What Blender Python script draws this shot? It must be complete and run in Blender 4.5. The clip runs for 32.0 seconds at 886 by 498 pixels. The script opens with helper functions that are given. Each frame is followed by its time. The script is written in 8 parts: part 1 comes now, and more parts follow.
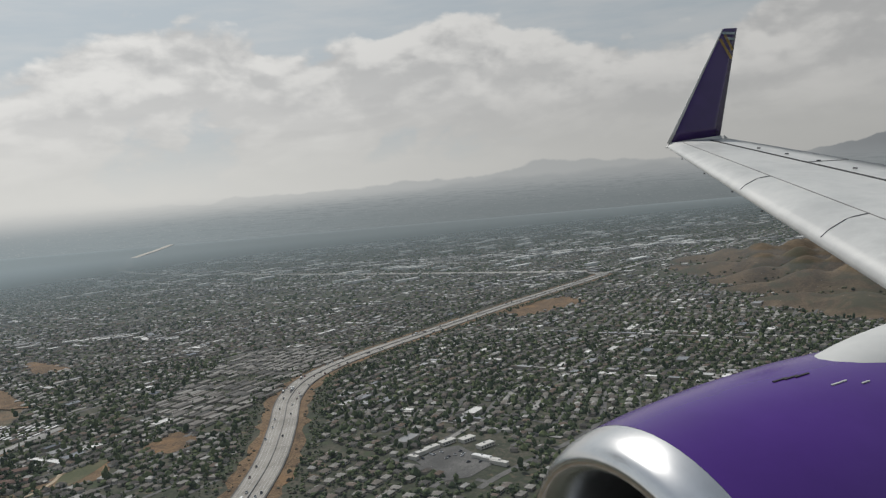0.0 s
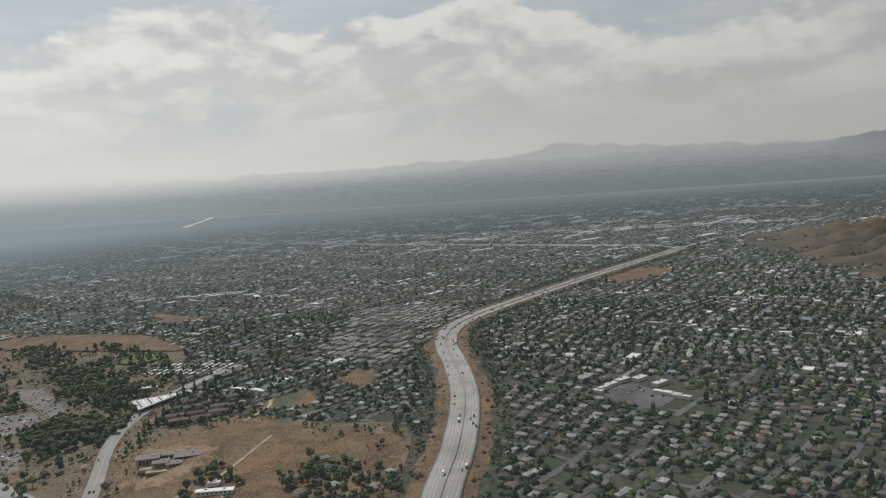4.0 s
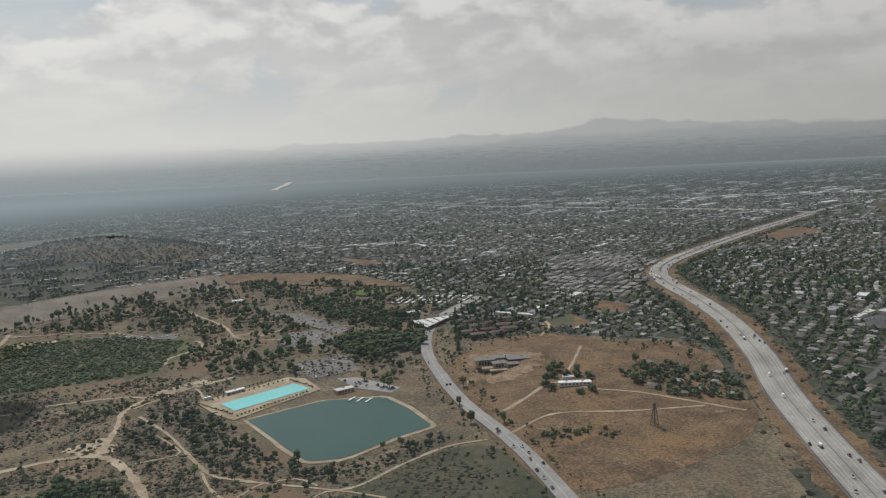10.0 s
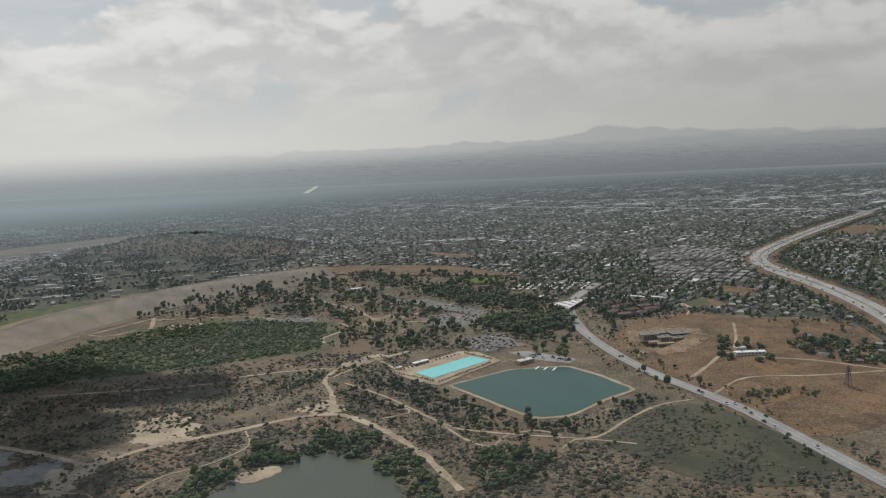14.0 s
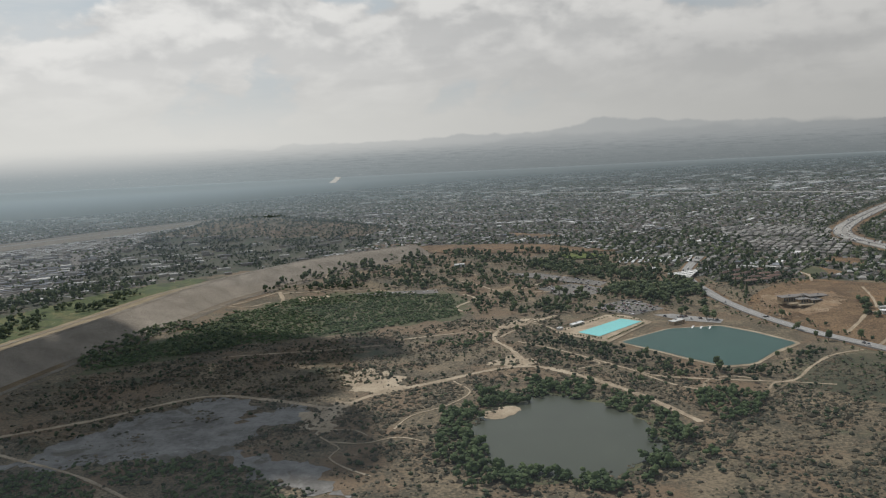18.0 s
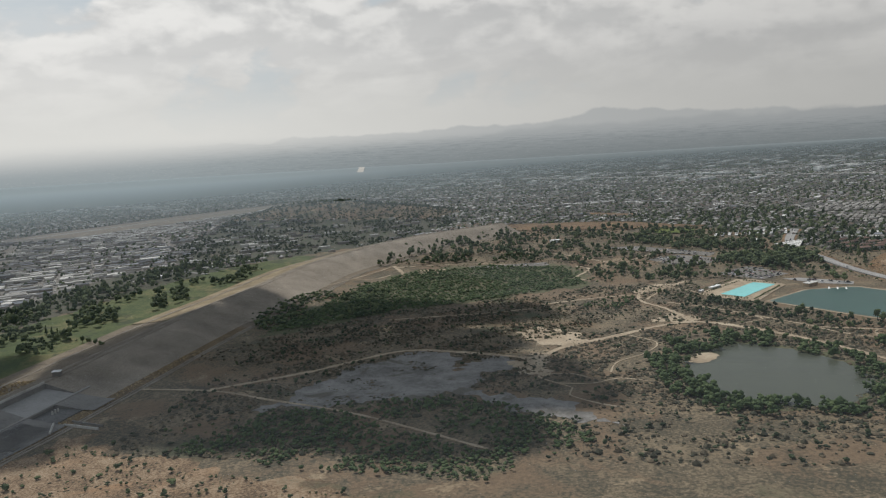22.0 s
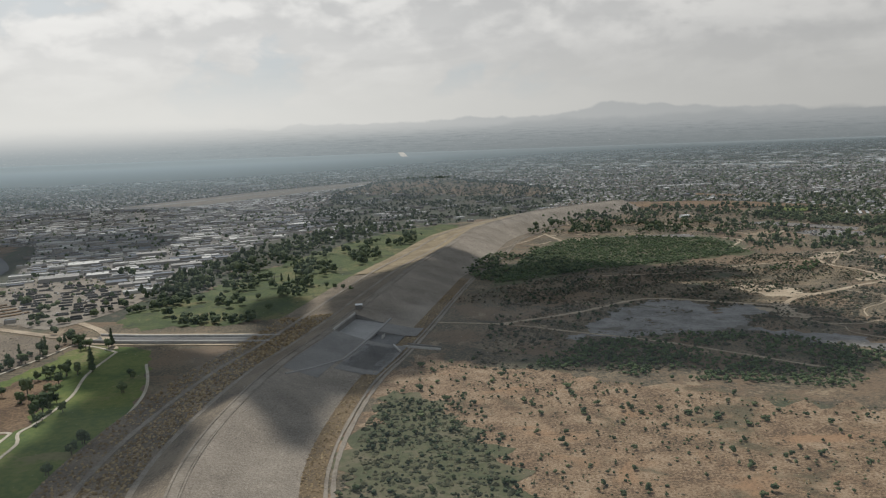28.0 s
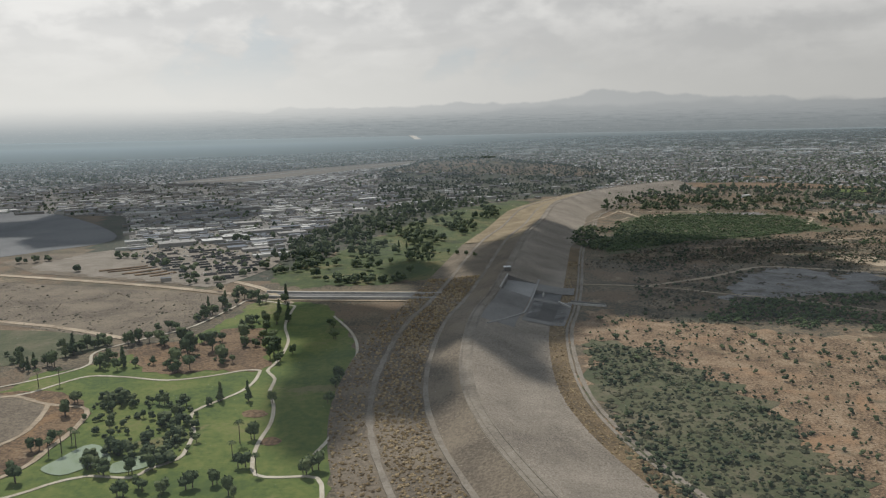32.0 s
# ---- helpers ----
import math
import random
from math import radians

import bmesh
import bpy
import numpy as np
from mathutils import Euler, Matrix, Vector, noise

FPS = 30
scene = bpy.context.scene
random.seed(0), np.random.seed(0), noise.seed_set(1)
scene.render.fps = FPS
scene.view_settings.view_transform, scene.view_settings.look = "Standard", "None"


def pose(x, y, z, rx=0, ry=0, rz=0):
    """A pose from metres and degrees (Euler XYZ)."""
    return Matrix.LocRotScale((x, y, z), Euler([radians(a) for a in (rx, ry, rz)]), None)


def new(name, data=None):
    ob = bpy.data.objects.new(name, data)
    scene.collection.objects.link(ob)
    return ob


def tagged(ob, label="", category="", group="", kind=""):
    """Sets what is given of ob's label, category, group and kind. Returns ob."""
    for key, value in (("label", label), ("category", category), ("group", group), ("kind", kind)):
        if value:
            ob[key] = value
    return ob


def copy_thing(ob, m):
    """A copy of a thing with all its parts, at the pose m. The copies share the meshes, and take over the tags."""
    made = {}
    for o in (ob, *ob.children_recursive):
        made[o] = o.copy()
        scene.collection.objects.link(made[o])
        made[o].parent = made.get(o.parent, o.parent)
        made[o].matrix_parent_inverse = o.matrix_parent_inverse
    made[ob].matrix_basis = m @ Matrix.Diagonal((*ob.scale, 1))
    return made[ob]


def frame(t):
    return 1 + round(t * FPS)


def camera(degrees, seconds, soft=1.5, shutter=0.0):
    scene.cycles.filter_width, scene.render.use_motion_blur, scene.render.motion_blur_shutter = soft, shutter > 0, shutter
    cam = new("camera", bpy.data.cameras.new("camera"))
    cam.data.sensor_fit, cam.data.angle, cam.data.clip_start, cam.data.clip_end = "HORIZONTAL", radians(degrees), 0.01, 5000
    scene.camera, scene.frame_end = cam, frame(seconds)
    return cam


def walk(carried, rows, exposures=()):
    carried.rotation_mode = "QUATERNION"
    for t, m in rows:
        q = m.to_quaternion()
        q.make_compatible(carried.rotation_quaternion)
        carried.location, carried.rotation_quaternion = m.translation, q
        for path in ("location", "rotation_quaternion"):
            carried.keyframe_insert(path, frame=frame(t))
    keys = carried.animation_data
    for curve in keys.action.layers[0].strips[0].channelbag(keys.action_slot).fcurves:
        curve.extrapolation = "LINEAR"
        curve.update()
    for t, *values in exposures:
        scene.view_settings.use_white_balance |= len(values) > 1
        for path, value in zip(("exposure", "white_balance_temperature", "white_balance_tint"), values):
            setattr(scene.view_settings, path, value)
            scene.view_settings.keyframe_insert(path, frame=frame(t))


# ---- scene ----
from mathutils.geometry import delaunay_2d_cdt

# ---------------------------------------------------------------- camera
cam = camera(58.21, 32.0, soft=1.25)
# seconds, east, north, up, and the three turns
PATH = [
    (0.0, 0.00, 0.00, 212.80, 85.463, 4.860, -0.002),
    (0.5, -18.02, -7.95, 211.59, 85.167, 4.925, 0.024),
    (1.0, -36.06, -15.89, 210.38, 85.018, 4.878, 0.289),
    (1.5, -54.13, -23.83, 209.17, 84.662, 4.885, 0.546),
    (2.0, -72.22, -31.76, 207.95, 84.333, 4.779, 0.890),
    (2.5, -90.33, -39.69, 206.74, 84.151, 4.713, 1.128),
    (4.5, -162.90, -71.29, 201.86, 84.246, 3.399, 1.265),
    (5.0, -181.07, -79.17, 200.63, 84.040, 3.782, 1.623),
    (5.5, -199.24, -87.03, 199.41, 83.694, 3.778, 1.805),
    (6.0, -217.41, -94.87, 198.19, 83.198, 3.945, 2.137),
    (6.5, -235.59, -102.70, 196.96, 82.837, 3.836, 2.341),
    (7.0, -253.76, -110.52, 195.74, 82.271, 3.750, 2.897),
    (7.5, -271.92, -118.31, 194.51, 81.652, 3.181, 3.547),
    (8.0, -290.08, -126.09, 193.29, 81.277, 2.806, 4.011),
    (8.5, -308.23, -133.84, 192.07, 81.319, 2.589, 4.356),
    (9.0, -326.37, -141.58, 190.85, 81.556, 2.134, 4.518),
    (9.5, -344.50, -149.29, 189.63, 81.921, 2.135, 4.341),
    (10.0, -362.60, -156.98, 188.41, 82.464, 2.574, 4.136),
    (10.5, -380.69, -164.64, 187.19, 82.791, 2.825, 4.076),
    (11.0, -398.76, -172.28, 185.98, 83.363, 3.049, 4.177),
    (11.5, -416.80, -179.89, 184.76, 83.832, 3.246, 4.264),
    (12.0, -434.82, -187.48, 183.55, 83.728, 3.180, 4.403),
    (12.5, -452.81, -195.04, 182.34, 83.756, 3.045, 4.533),
    (13.0, -470.77, -202.56, 181.14, 83.731, 2.700, 4.486),
    (13.5, -488.69, -210.06, 179.93, 83.338, 2.630, 4.366),
    (14.0, -506.58, -217.52, 178.73, 82.974, 2.452, 4.277),
    (14.5, -524.43, -224.95, 177.54, 82.595, 2.295, 4.268),
    (16.5, -595.41, -254.32, 172.79, 82.806, 2.692, 4.565),
    (17.0, -613.04, -261.57, 171.62, 82.899, 2.668, 4.444),
    (17.5, -630.61, -268.78, 170.44, 82.767, 2.720, 4.169),
    (18.0, -648.13, -275.94, 169.28, 82.427, 2.770, 4.094),
    (18.5, -665.59, -283.07, 168.12, 82.118, 2.741, 4.068),
    (19.0, -683.00, -290.15, 166.96, 81.988, 2.739, 4.114),
    (19.5, -700.34, -297.19, 165.81, 82.011, 2.860, 4.091),
    (20.0, -717.62, -304.19, 164.67, 82.201, 2.949, 4.198),
    (20.5, -734.83, -311.14, 163.53, 82.219, 3.247, 4.191),
    (21.0, -751.97, -318.04, 162.40, 82.207, 3.493, 4.213),
    (21.5, -769.05, -324.89, 161.27, 82.044, 3.335, 4.185),
    (22.0, -786.05, -331.70, 160.15, 81.857, 3.307, 4.087),
    (22.5, -802.97, -338.45, 159.04, 81.802, 3.155, 4.361),
    (23.0, -819.81, -345.15, 157.93, 81.717, 3.143, 4.605),
    (23.5, -836.58, -351.80, 156.84, 81.683, 3.212, 4.719),
    (24.0, -853.26, -358.39, 155.75, 81.608, 3.102, 4.669),
    (24.5, -869.86, -364.93, 154.66, 81.769, 3.194, 4.649),
    (25.0, -886.37, -371.42, 153.59, 81.800, 3.175, 4.602),
    (25.5, -902.79, -377.85, 152.52, 81.980, 2.959, 4.635),
    (27.5, -967.51, -402.97, 148.35, 81.253, 2.187, 4.533),
    (28.0, -983.45, -409.09, 147.33, 81.196, 2.007, 4.571),
    (28.5, -999.28, -415.15, 146.31, 81.107, 1.908, 4.562),
    (29.0, -1015.00, -421.15, 145.31, 80.977, 1.609, 4.577),
    (29.5, -1030.62, -427.09, 144.32, 80.724, 1.644, 4.306),
    (30.0, -1046.12, -432.95, 143.34, 80.438, 1.622, 4.100),
    (30.5, -1061.51, -438.75, 142.37, 80.386, 1.583, 4.003),
    (31.0, -1076.78, -444.48, 141.41, 80.122, 1.244, 3.883),
    (31.5, -1091.94, -450.14, 140.46, 80.105, 1.050, 3.919),
    (32.0, -1106.97, -455.73, 139.52, 80.157, 1.112, 3.906),
]
walk(cam, [(t, pose(x, y, z, a, b, c)) for t, x, y, z, a, b, c in PATH], [(0, -0.08), (6, -0.03), (12, -0.07), (18, -0.01), (24, 0.06), (32, 0.12)])

# ---------------------------------------------------------------- sky and sun
SUN_AZ, SUN_EL = -28.0, 52.0      # degrees: from north to the east, and above the horizon


class Tree:
    """Short hand for building node trees."""

    def __init__(self, nt):
        self.nt = nt

    def n(self, kind, operation="", data_type=""):
        nd = self.nt.nodes.new(kind)
        if operation:
            nd.operation = operation
        if data_type:
            nd.data_type = data_type
        return nd

    def put(self, socket, v):
        if isinstance(v, bpy.types.NodeSocket):
            self.nt.links.new(v, socket)
        elif v is not None:
            socket.default_value = v

    def math(self, op, a, b=None, clamp=False):
        nd = self.n("ShaderNodeMath", operation=op)
        nd.use_clamp = clamp
        self.put(nd.inputs[0], a)
        if b is not None:
            self.put(nd.inputs[1], b)
        return nd.outputs[0]

    def mix(self, f, a, b):
        nd = self.n("ShaderNodeMix", data_type="RGBA")
        self.put(nd.inputs[0], f)
        self.put(nd.inputs[6], a if isinstance(a, bpy.types.NodeSocket) else (*a, 1))
        self.put(nd.inputs[7], b if isinstance(b, bpy.types.NodeSocket) else (*b, 1))
        return nd.outputs[2]

    def step(self, v, lo, hi, a=0.0, b=1.0):
        nd = self.n("ShaderNodeMapRange")
        nd.interpolation_type = "SMOOTHSTEP"
        self.put(nd.inputs[0], v)
        for i, q in enumerate((lo, hi, a, b)):
            self.put(nd.inputs[1 + i], q)
        return nd.outputs[0]

    def noise(self, vec, scale, detail=4.0, rough=0.55, dist=0.0):
        nd = self.n("ShaderNodeTexNoise")
        self.put(nd.inputs["Vector"], vec)
        nd.inputs["Scale"].default_value, nd.inputs["Detail"].default_value = scale, detail
        nd.inputs["Roughness"].default_value, nd.inputs["Distortion"].default_value = rough, dist
        return nd.outputs[0]

    def bell(self, v, centre, width, amp):
        q = self.math("DIVIDE", self.math("SUBTRACT", v, centre), width)
        return self.math("MULTIPLY", self.math("POWER", 2.718, self.math("MULTIPLY", self.math("MULTIPLY", q, q), -1.0)), amp)


def make_world():
    w = bpy.data.worlds.new("hazy_sky")
    scene.world = w
    w.use_nodes = True
    nt = w.node_tree
    nt.nodes.clear()
    T = Tree(nt)
    sky = T.n("ShaderNodeTexSky")
    sky.sky_type, sky.sun_disc, sky.sun_elevation, sky.sun_rotation = "NISHITA", False, radians(SUN_EL), radians(SUN_AZ)
    sky.dust_density, sky.air_density = 3.0, 1.2
    blue = T.mix(1.0, (0, 0, 0), sky.outputs[0])
    scaled = T.n("ShaderNodeVectorMath", operation="SCALE")
    T.put(scaled.inputs[0], blue)
    scaled.inputs[3].default_value = 0.055
    geo = T.n("ShaderNodeTexCoord").outputs["Generated"]
    sep = T.n("ShaderNodeSeparateXYZ")
    T.put(sep.inputs[0], geo)
    x, y, z = sep.outputs
    az = T.math("MULTIPLY", T.math("ARCTAN2", x, y), 57.2958)
    el = T.math("MULTIPLY", T.math("ARCSINE", z), 57.2958)

    def at(du=0.0, dv=0.0, ku=0.10, kv=0.17, w=5.3):
        """Cloud coordinates, by bearing and height, with an offset in degrees."""
        com = T.n("ShaderNodeCombineXYZ")
        T.put(com.inputs[0], T.math("MULTIPLY", T.math("ADD", az, du), ku))
        T.put(com.inputs[1], T.math("MULTIPLY", T.math("ADD", el, dv), kv))
        com.inputs[2].default_value = w
        return com.outputs[0]

    def billow(vec):
        """Heaped cumulus: broad masses with cauliflower edges."""
        warp = T.noise(vec, 2.2, 3.0, 0.5)
        bent = T.n("ShaderNodeVectorMath", operation="ADD")
        T.put(bent.inputs[0], vec)
        shove = T.n("ShaderNodeCombineXYZ")
        T.put(shove.inputs[0], T.math("MULTIPLY", T.math("SUBTRACT", warp, 0.5), 0.5))
        T.put(shove.inputs[1], T.math("MULTIPLY", T.math("SUBTRACT", warp, 0.5), 0.35))
        T.put(bent.inputs[1], shove.outputs[0])
        v = T.noise(bent.outputs[0], 1.0, 2.0, 0.5)
        for scale, amp in ((2.6, 0.20), (5.8, 0.11), (13.0, 0.05)):
            puff = T.n("ShaderNodeTexVoronoi")
            puff.feature = "SMOOTH_F1"
            T.put(puff.inputs["Vector"], bent.outputs[0])
            puff.inputs["Scale"].default_value = scale
            puff.inputs["Smoothness"].default_value = 0.6
            v = T.math("ADD", v, T.math("MULTIPLY", T.math("SUBTRACT", 0.45, puff.outputs["Distance"]), amp))
        return T.math("ADD", v, T.math("MULTIPLY", T.math("SUBTRACT", T.noise(vec, 9.0, 7.0, 0.62), 0.5), 0.12))

    here, over = billow(at()), billow(at(0.5, 0.9))
    # a closed bank of heaps low down, breaking up higher
    bank = T.math("SUBTRACT", 10.6, el)
    for c, wd, am in ((-20.0, 6.5, 2.6), (-9.0, 4.0, -1.6), (4.0, 6.0, 1.6), (14.0, 4.0, -1.0), (26.0, 8.0, 1.2)):
        bank = T.math("ADD", bank, T.bell(az, c, wd, am))
    heap = T.math("ADD", T.math("SUBTRACT", here, 0.50), T.math("MULTIPLY", T.math("MINIMUM", bank, 2.5), 0.085))
    cover = T.step(heap, -0.03, 0.09)
    lit = T.step(T.math("SUBTRACT", here, over), -0.10, 0.13)
    thick = T.step(T.noise(at(3.0, 0.0, 0.06, 0.22, 2.0), 1.3, 5.0, 0.55, 0.3), 0.36, 0.64)
    white = T.mix(lit, (0.50, 0.505, 0.505), (0.745, 0.74, 0.722))
    soft = T.mix(thick, (0.52, 0.52, 0.512), (0.655, 0.65, 0.632))
    # higher up the heaps show their relief, lower down haze evens them out
    white = T.mix(T.step(el, 3.5, 10.5, 0.30, 0.92), soft, white)
    pale = T.mix(0.85, scaled.outputs[0], (0.47, 0.53, 0.575))
    veil = T.step(T.noise(at(0.0, 0.0, 0.05, 0.30, 8.0), 1.5, 5.0, 0.6), 0.35, 0.7, 0.0, 0.55)
    pale = T.mix(veil, pale, (0.60, 0.61, 0.61))
    dome = T.mix(cover, pale, white)
    # overhead, out of view, the dome is greyer, setting the fill light
    dome = T.mix(T.step(el, 20.0, 50.0), dome, T.mix(here, (0.25, 0.29, 0.345), (0.36, 0.41, 0.475)))
    # haze thickens towards the horizon, brighter on the sun's side
    near_sun = T.bell(az, SUN_AZ, 40.0, 1.0)
    haze = T.mix(near_sun, (0.50, 0.50, 0.482), (0.635, 0.632, 0.605))
    dome = T.mix(T.step(el, 6.5, 0.5, 0.0, 0.94), dome, haze)
    # far mountain ranges with haze painted in, paler the further off
    ridge = T.noise(geo, 26.0, 5.0, 0.5)
    ridge = T.math("MULTIPLY", T.math("SUBTRACT", ridge, 0.42), 1.0)
    for c, wd, am in ((7.4, 4.4, 1.00), (15.0, 7.0, 0.55), (-3.5, 5.0, 0.50), (-12.5, 3.6, 0.42), (-27.0, 9.0, 0.20), (33.0, 6.0, 1.5)):
        ridge = T.math("ADD", ridge, T.bell(az, c, wd, am))
    clear = T.step(az, -27.0, 4.0)
    rise = T.math("SUBTRACT", ridge, el)
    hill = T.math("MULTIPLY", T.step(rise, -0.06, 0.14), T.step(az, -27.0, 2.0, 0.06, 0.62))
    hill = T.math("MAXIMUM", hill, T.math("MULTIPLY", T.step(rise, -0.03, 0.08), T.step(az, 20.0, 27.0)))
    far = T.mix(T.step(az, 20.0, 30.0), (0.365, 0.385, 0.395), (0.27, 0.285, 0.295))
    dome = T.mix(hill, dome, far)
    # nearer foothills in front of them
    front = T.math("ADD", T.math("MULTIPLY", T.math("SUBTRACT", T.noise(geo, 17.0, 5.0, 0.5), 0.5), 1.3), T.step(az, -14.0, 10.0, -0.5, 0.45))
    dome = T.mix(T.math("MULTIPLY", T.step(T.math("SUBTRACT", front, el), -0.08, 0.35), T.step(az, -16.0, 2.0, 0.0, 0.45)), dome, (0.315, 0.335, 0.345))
    # far end of the valley, painted with the haze it sinks into
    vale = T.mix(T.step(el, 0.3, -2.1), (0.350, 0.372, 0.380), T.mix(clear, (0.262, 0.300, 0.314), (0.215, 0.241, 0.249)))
    lie = T.n("ShaderNodeCombineXYZ")
    T.put(lie.inputs[0], T.math("MULTIPLY", az, 0.75))
    T.put(lie.inputs[1], T.math("MULTIPLY", el, 11.0))
    streak = T.noise(lie.outputs[0], 1.0, 7.0, 0.68)
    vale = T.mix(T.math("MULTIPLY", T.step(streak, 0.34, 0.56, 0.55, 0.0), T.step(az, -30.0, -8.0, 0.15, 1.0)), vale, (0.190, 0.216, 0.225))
    glint = T.n("ShaderNodeCombineXYZ")
    T.put(glint.inputs[0], T.math("MULTIPLY", az, 4.0))
    T.put(glint.inputs[1], T.math("MULTIPLY", el, 38.0))
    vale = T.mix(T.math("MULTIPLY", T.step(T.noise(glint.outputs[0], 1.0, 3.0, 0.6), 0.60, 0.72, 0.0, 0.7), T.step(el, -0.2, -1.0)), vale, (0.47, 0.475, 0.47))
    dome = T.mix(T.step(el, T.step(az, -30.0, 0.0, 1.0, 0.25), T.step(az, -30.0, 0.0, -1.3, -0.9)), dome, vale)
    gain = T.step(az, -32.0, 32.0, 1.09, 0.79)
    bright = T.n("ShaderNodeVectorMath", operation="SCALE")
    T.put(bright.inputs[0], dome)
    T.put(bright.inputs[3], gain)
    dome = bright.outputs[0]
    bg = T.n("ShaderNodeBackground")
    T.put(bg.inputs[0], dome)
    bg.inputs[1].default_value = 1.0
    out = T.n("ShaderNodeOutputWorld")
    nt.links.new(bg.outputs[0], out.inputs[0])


make_world()
lamp = bpy.data.lights.new("sun", "SUN")
lamp.energy, lamp.angle, lamp.color = 3.3, radians(0.53), (1.0, 0.965, 0.91)
sun = new("sun", lamp)
sun.matrix_world = pose(0, 0, 900, 90 - SUN_EL, 0, 180 - SUN_AZ)

# ---------------------------------------------------------------- materials


def shader(name):
    m = bpy.data.materials.new(name)
    m.use_nodes = True
    nt = m.node_tree
    p = nt.nodes["Principled BSDF"]
    return m, Tree(nt), p


def coat(name, stops, scale=0.05, fine=0.8, rough=0.9, relief=0.0, metal=0.0, island=0.0, spec=0.3, sharp=(0.35, 0.65), obj=False, grit=0.4, tints=()):
    """A weathered surface: two or three colours mixed by broad and fine noise, with slight relief."""
    m, T, p = shader(name)
    vec = T.n("ShaderNodeTexCoord").outputs["Object"]
    a = T.noise(vec, scale, 5.0, 0.6, 0.3)
    b = T.noise(vec, fine, 5.0, 0.65)
    v = T.math("ADD", T.math("MULTIPLY", a, 1 - grit), T.math("MULTIPLY", b, grit))
    if island:
        r = T.n("ShaderNodeObjectInfo").outputs["Random"] if obj else T.n("ShaderNodeNewGeometry").outputs["Random Per Island"]
        v = T.math("ADD", T.math("MULTIPLY", v, 1 - island), T.math("MULTIPLY", r, island))
    v = T.step(v, sharp[0], sharp[1])
    ramp = T.n("ShaderNodeValToRGB")
    while len(ramp.color_ramp.elements) < len(stops):
        ramp.color_ramp.elements.new(0.5)
    for i, c in enumerate(stops):
        ramp.color_ramp.elements[i].position = i / (len(stops) - 1)
        ramp.color_ramp.elements[i].color = (*c, 1)
    T.put(ramp.inputs[0], v)
    col = ramp.outputs[0]
    for k, (c, size, lo, hi) in enumerate(tints):
        # drifts of another growth or soil, with ragged edges
        w = T.math("ADD", T.math("MULTIPLY", T.noise(vec, size * (1 + 0.13 * k), 6.0, 0.62, 0.6), 0.8), T.math("MULTIPLY", b, 0.2))
        dark = T.mix(b, [q * 0.6 for q in c], [q * 1.4 for q in c])
        col = T.mix(T.step(w, lo, hi, 0.0, 0.85), col, dark)
    T.put(p.inputs["Base Color"], col)
    p.inputs["Roughness"].default_value, p.inputs["Metallic"].default_value = rough, metal
    p.inputs["Specular IOR Level"].default_value = spec
    if relief:
        bump = T.n("ShaderNodeBump")
        bump.inputs["Strength"].default_value, bump.inputs["Distance"].default_value = 0.8, relief
        T.put(bump.inputs["Height"], b)
        T.put(p.inputs["Normal"], bump.outputs[0])
    return m


def water(name, colour, ripple=0.4, rough=0.12):
    m, T, p = shader(name)
    vec = T.n("ShaderNodeTexCoord").outputs["Object"]
    T.put(p.inputs["Base Color"], T.mix(T.noise(vec, 0.03, 3.0), [c * 0.85 for c in colour], [c * 1.15 for c in colour]))
    p.inputs["Roughness"].default_value = rough
    p.inputs["Specular IOR Level"].default_value = 0.35
    p.inputs["IOR"].default_value = 1.33
    bump = T.n("ShaderNodeBump")
    bump.inputs["Strength"].default_value, bump.inputs["Distance"].default_value = ripple, 0.1
    T.put(bump.inputs["Height"], T.noise(vec, 0.6, 4.0))
    T.put(p.inputs["Normal"], bump.outputs[0])
    return m


M_EARTH = coat("dry_earth", [(0.052, 0.046, 0.029), (0.088, 0.072, 0.045), (0.130, 0.101, 0.062), (0.185, 0.145, 0.093)], 0.03, 0.55, relief=0.6, sharp=(0.40, 0.61), grit=0.62,
               tints=(((0.050, 0.062, 0.030), 0.011, 0.55, 0.65), ((0.145, 0.098, 0.058), 0.015, 0.48, 0.58), ((0.25, 0.192, 0.122), 0.03, 0.57, 0.66)))
M_CITY = coat("city_ground", [(0.024, 0.032, 0.017), (0.044, 0.047, 0.030), (0.085, 0.074, 0.054)], 0.01, 0.2, grit=0.6, tints=(((0.032, 0.048, 0.018), 0.05, 0.52, 0.60), ((0.115, 0.084, 0.054), 0.06, 0.57, 0.64)))
M_DRY = coat("dry_grass", [(0.066, 0.040, 0.020), (0.128, 0.080, 0.040), (0.185, 0.120, 0.064)], 0.045, 0.60, relief=0.6, sharp=(0.40, 0.61), grit=0.6,
             tints=(((0.195, 0.114, 0.052), 0.02, 0.52, 0.62), ((0.21, 0.165, 0.11), 0.035, 0.59, 0.67)))
M_HILL = coat("brown_hill_grass", [(0.046, 0.034, 0.021), (0.088, 0.063, 0.038), (0.125, 0.091, 0.056)], 0.02, 0.35, relief=0.8, sharp=(0.38, 0.63), grit=0.5,
              tints=(((0.042, 0.043, 0.025), 0.012, 0.50, 0.60), ((0.17, 0.132, 0.088), 0.03, 0.60, 0.70)))
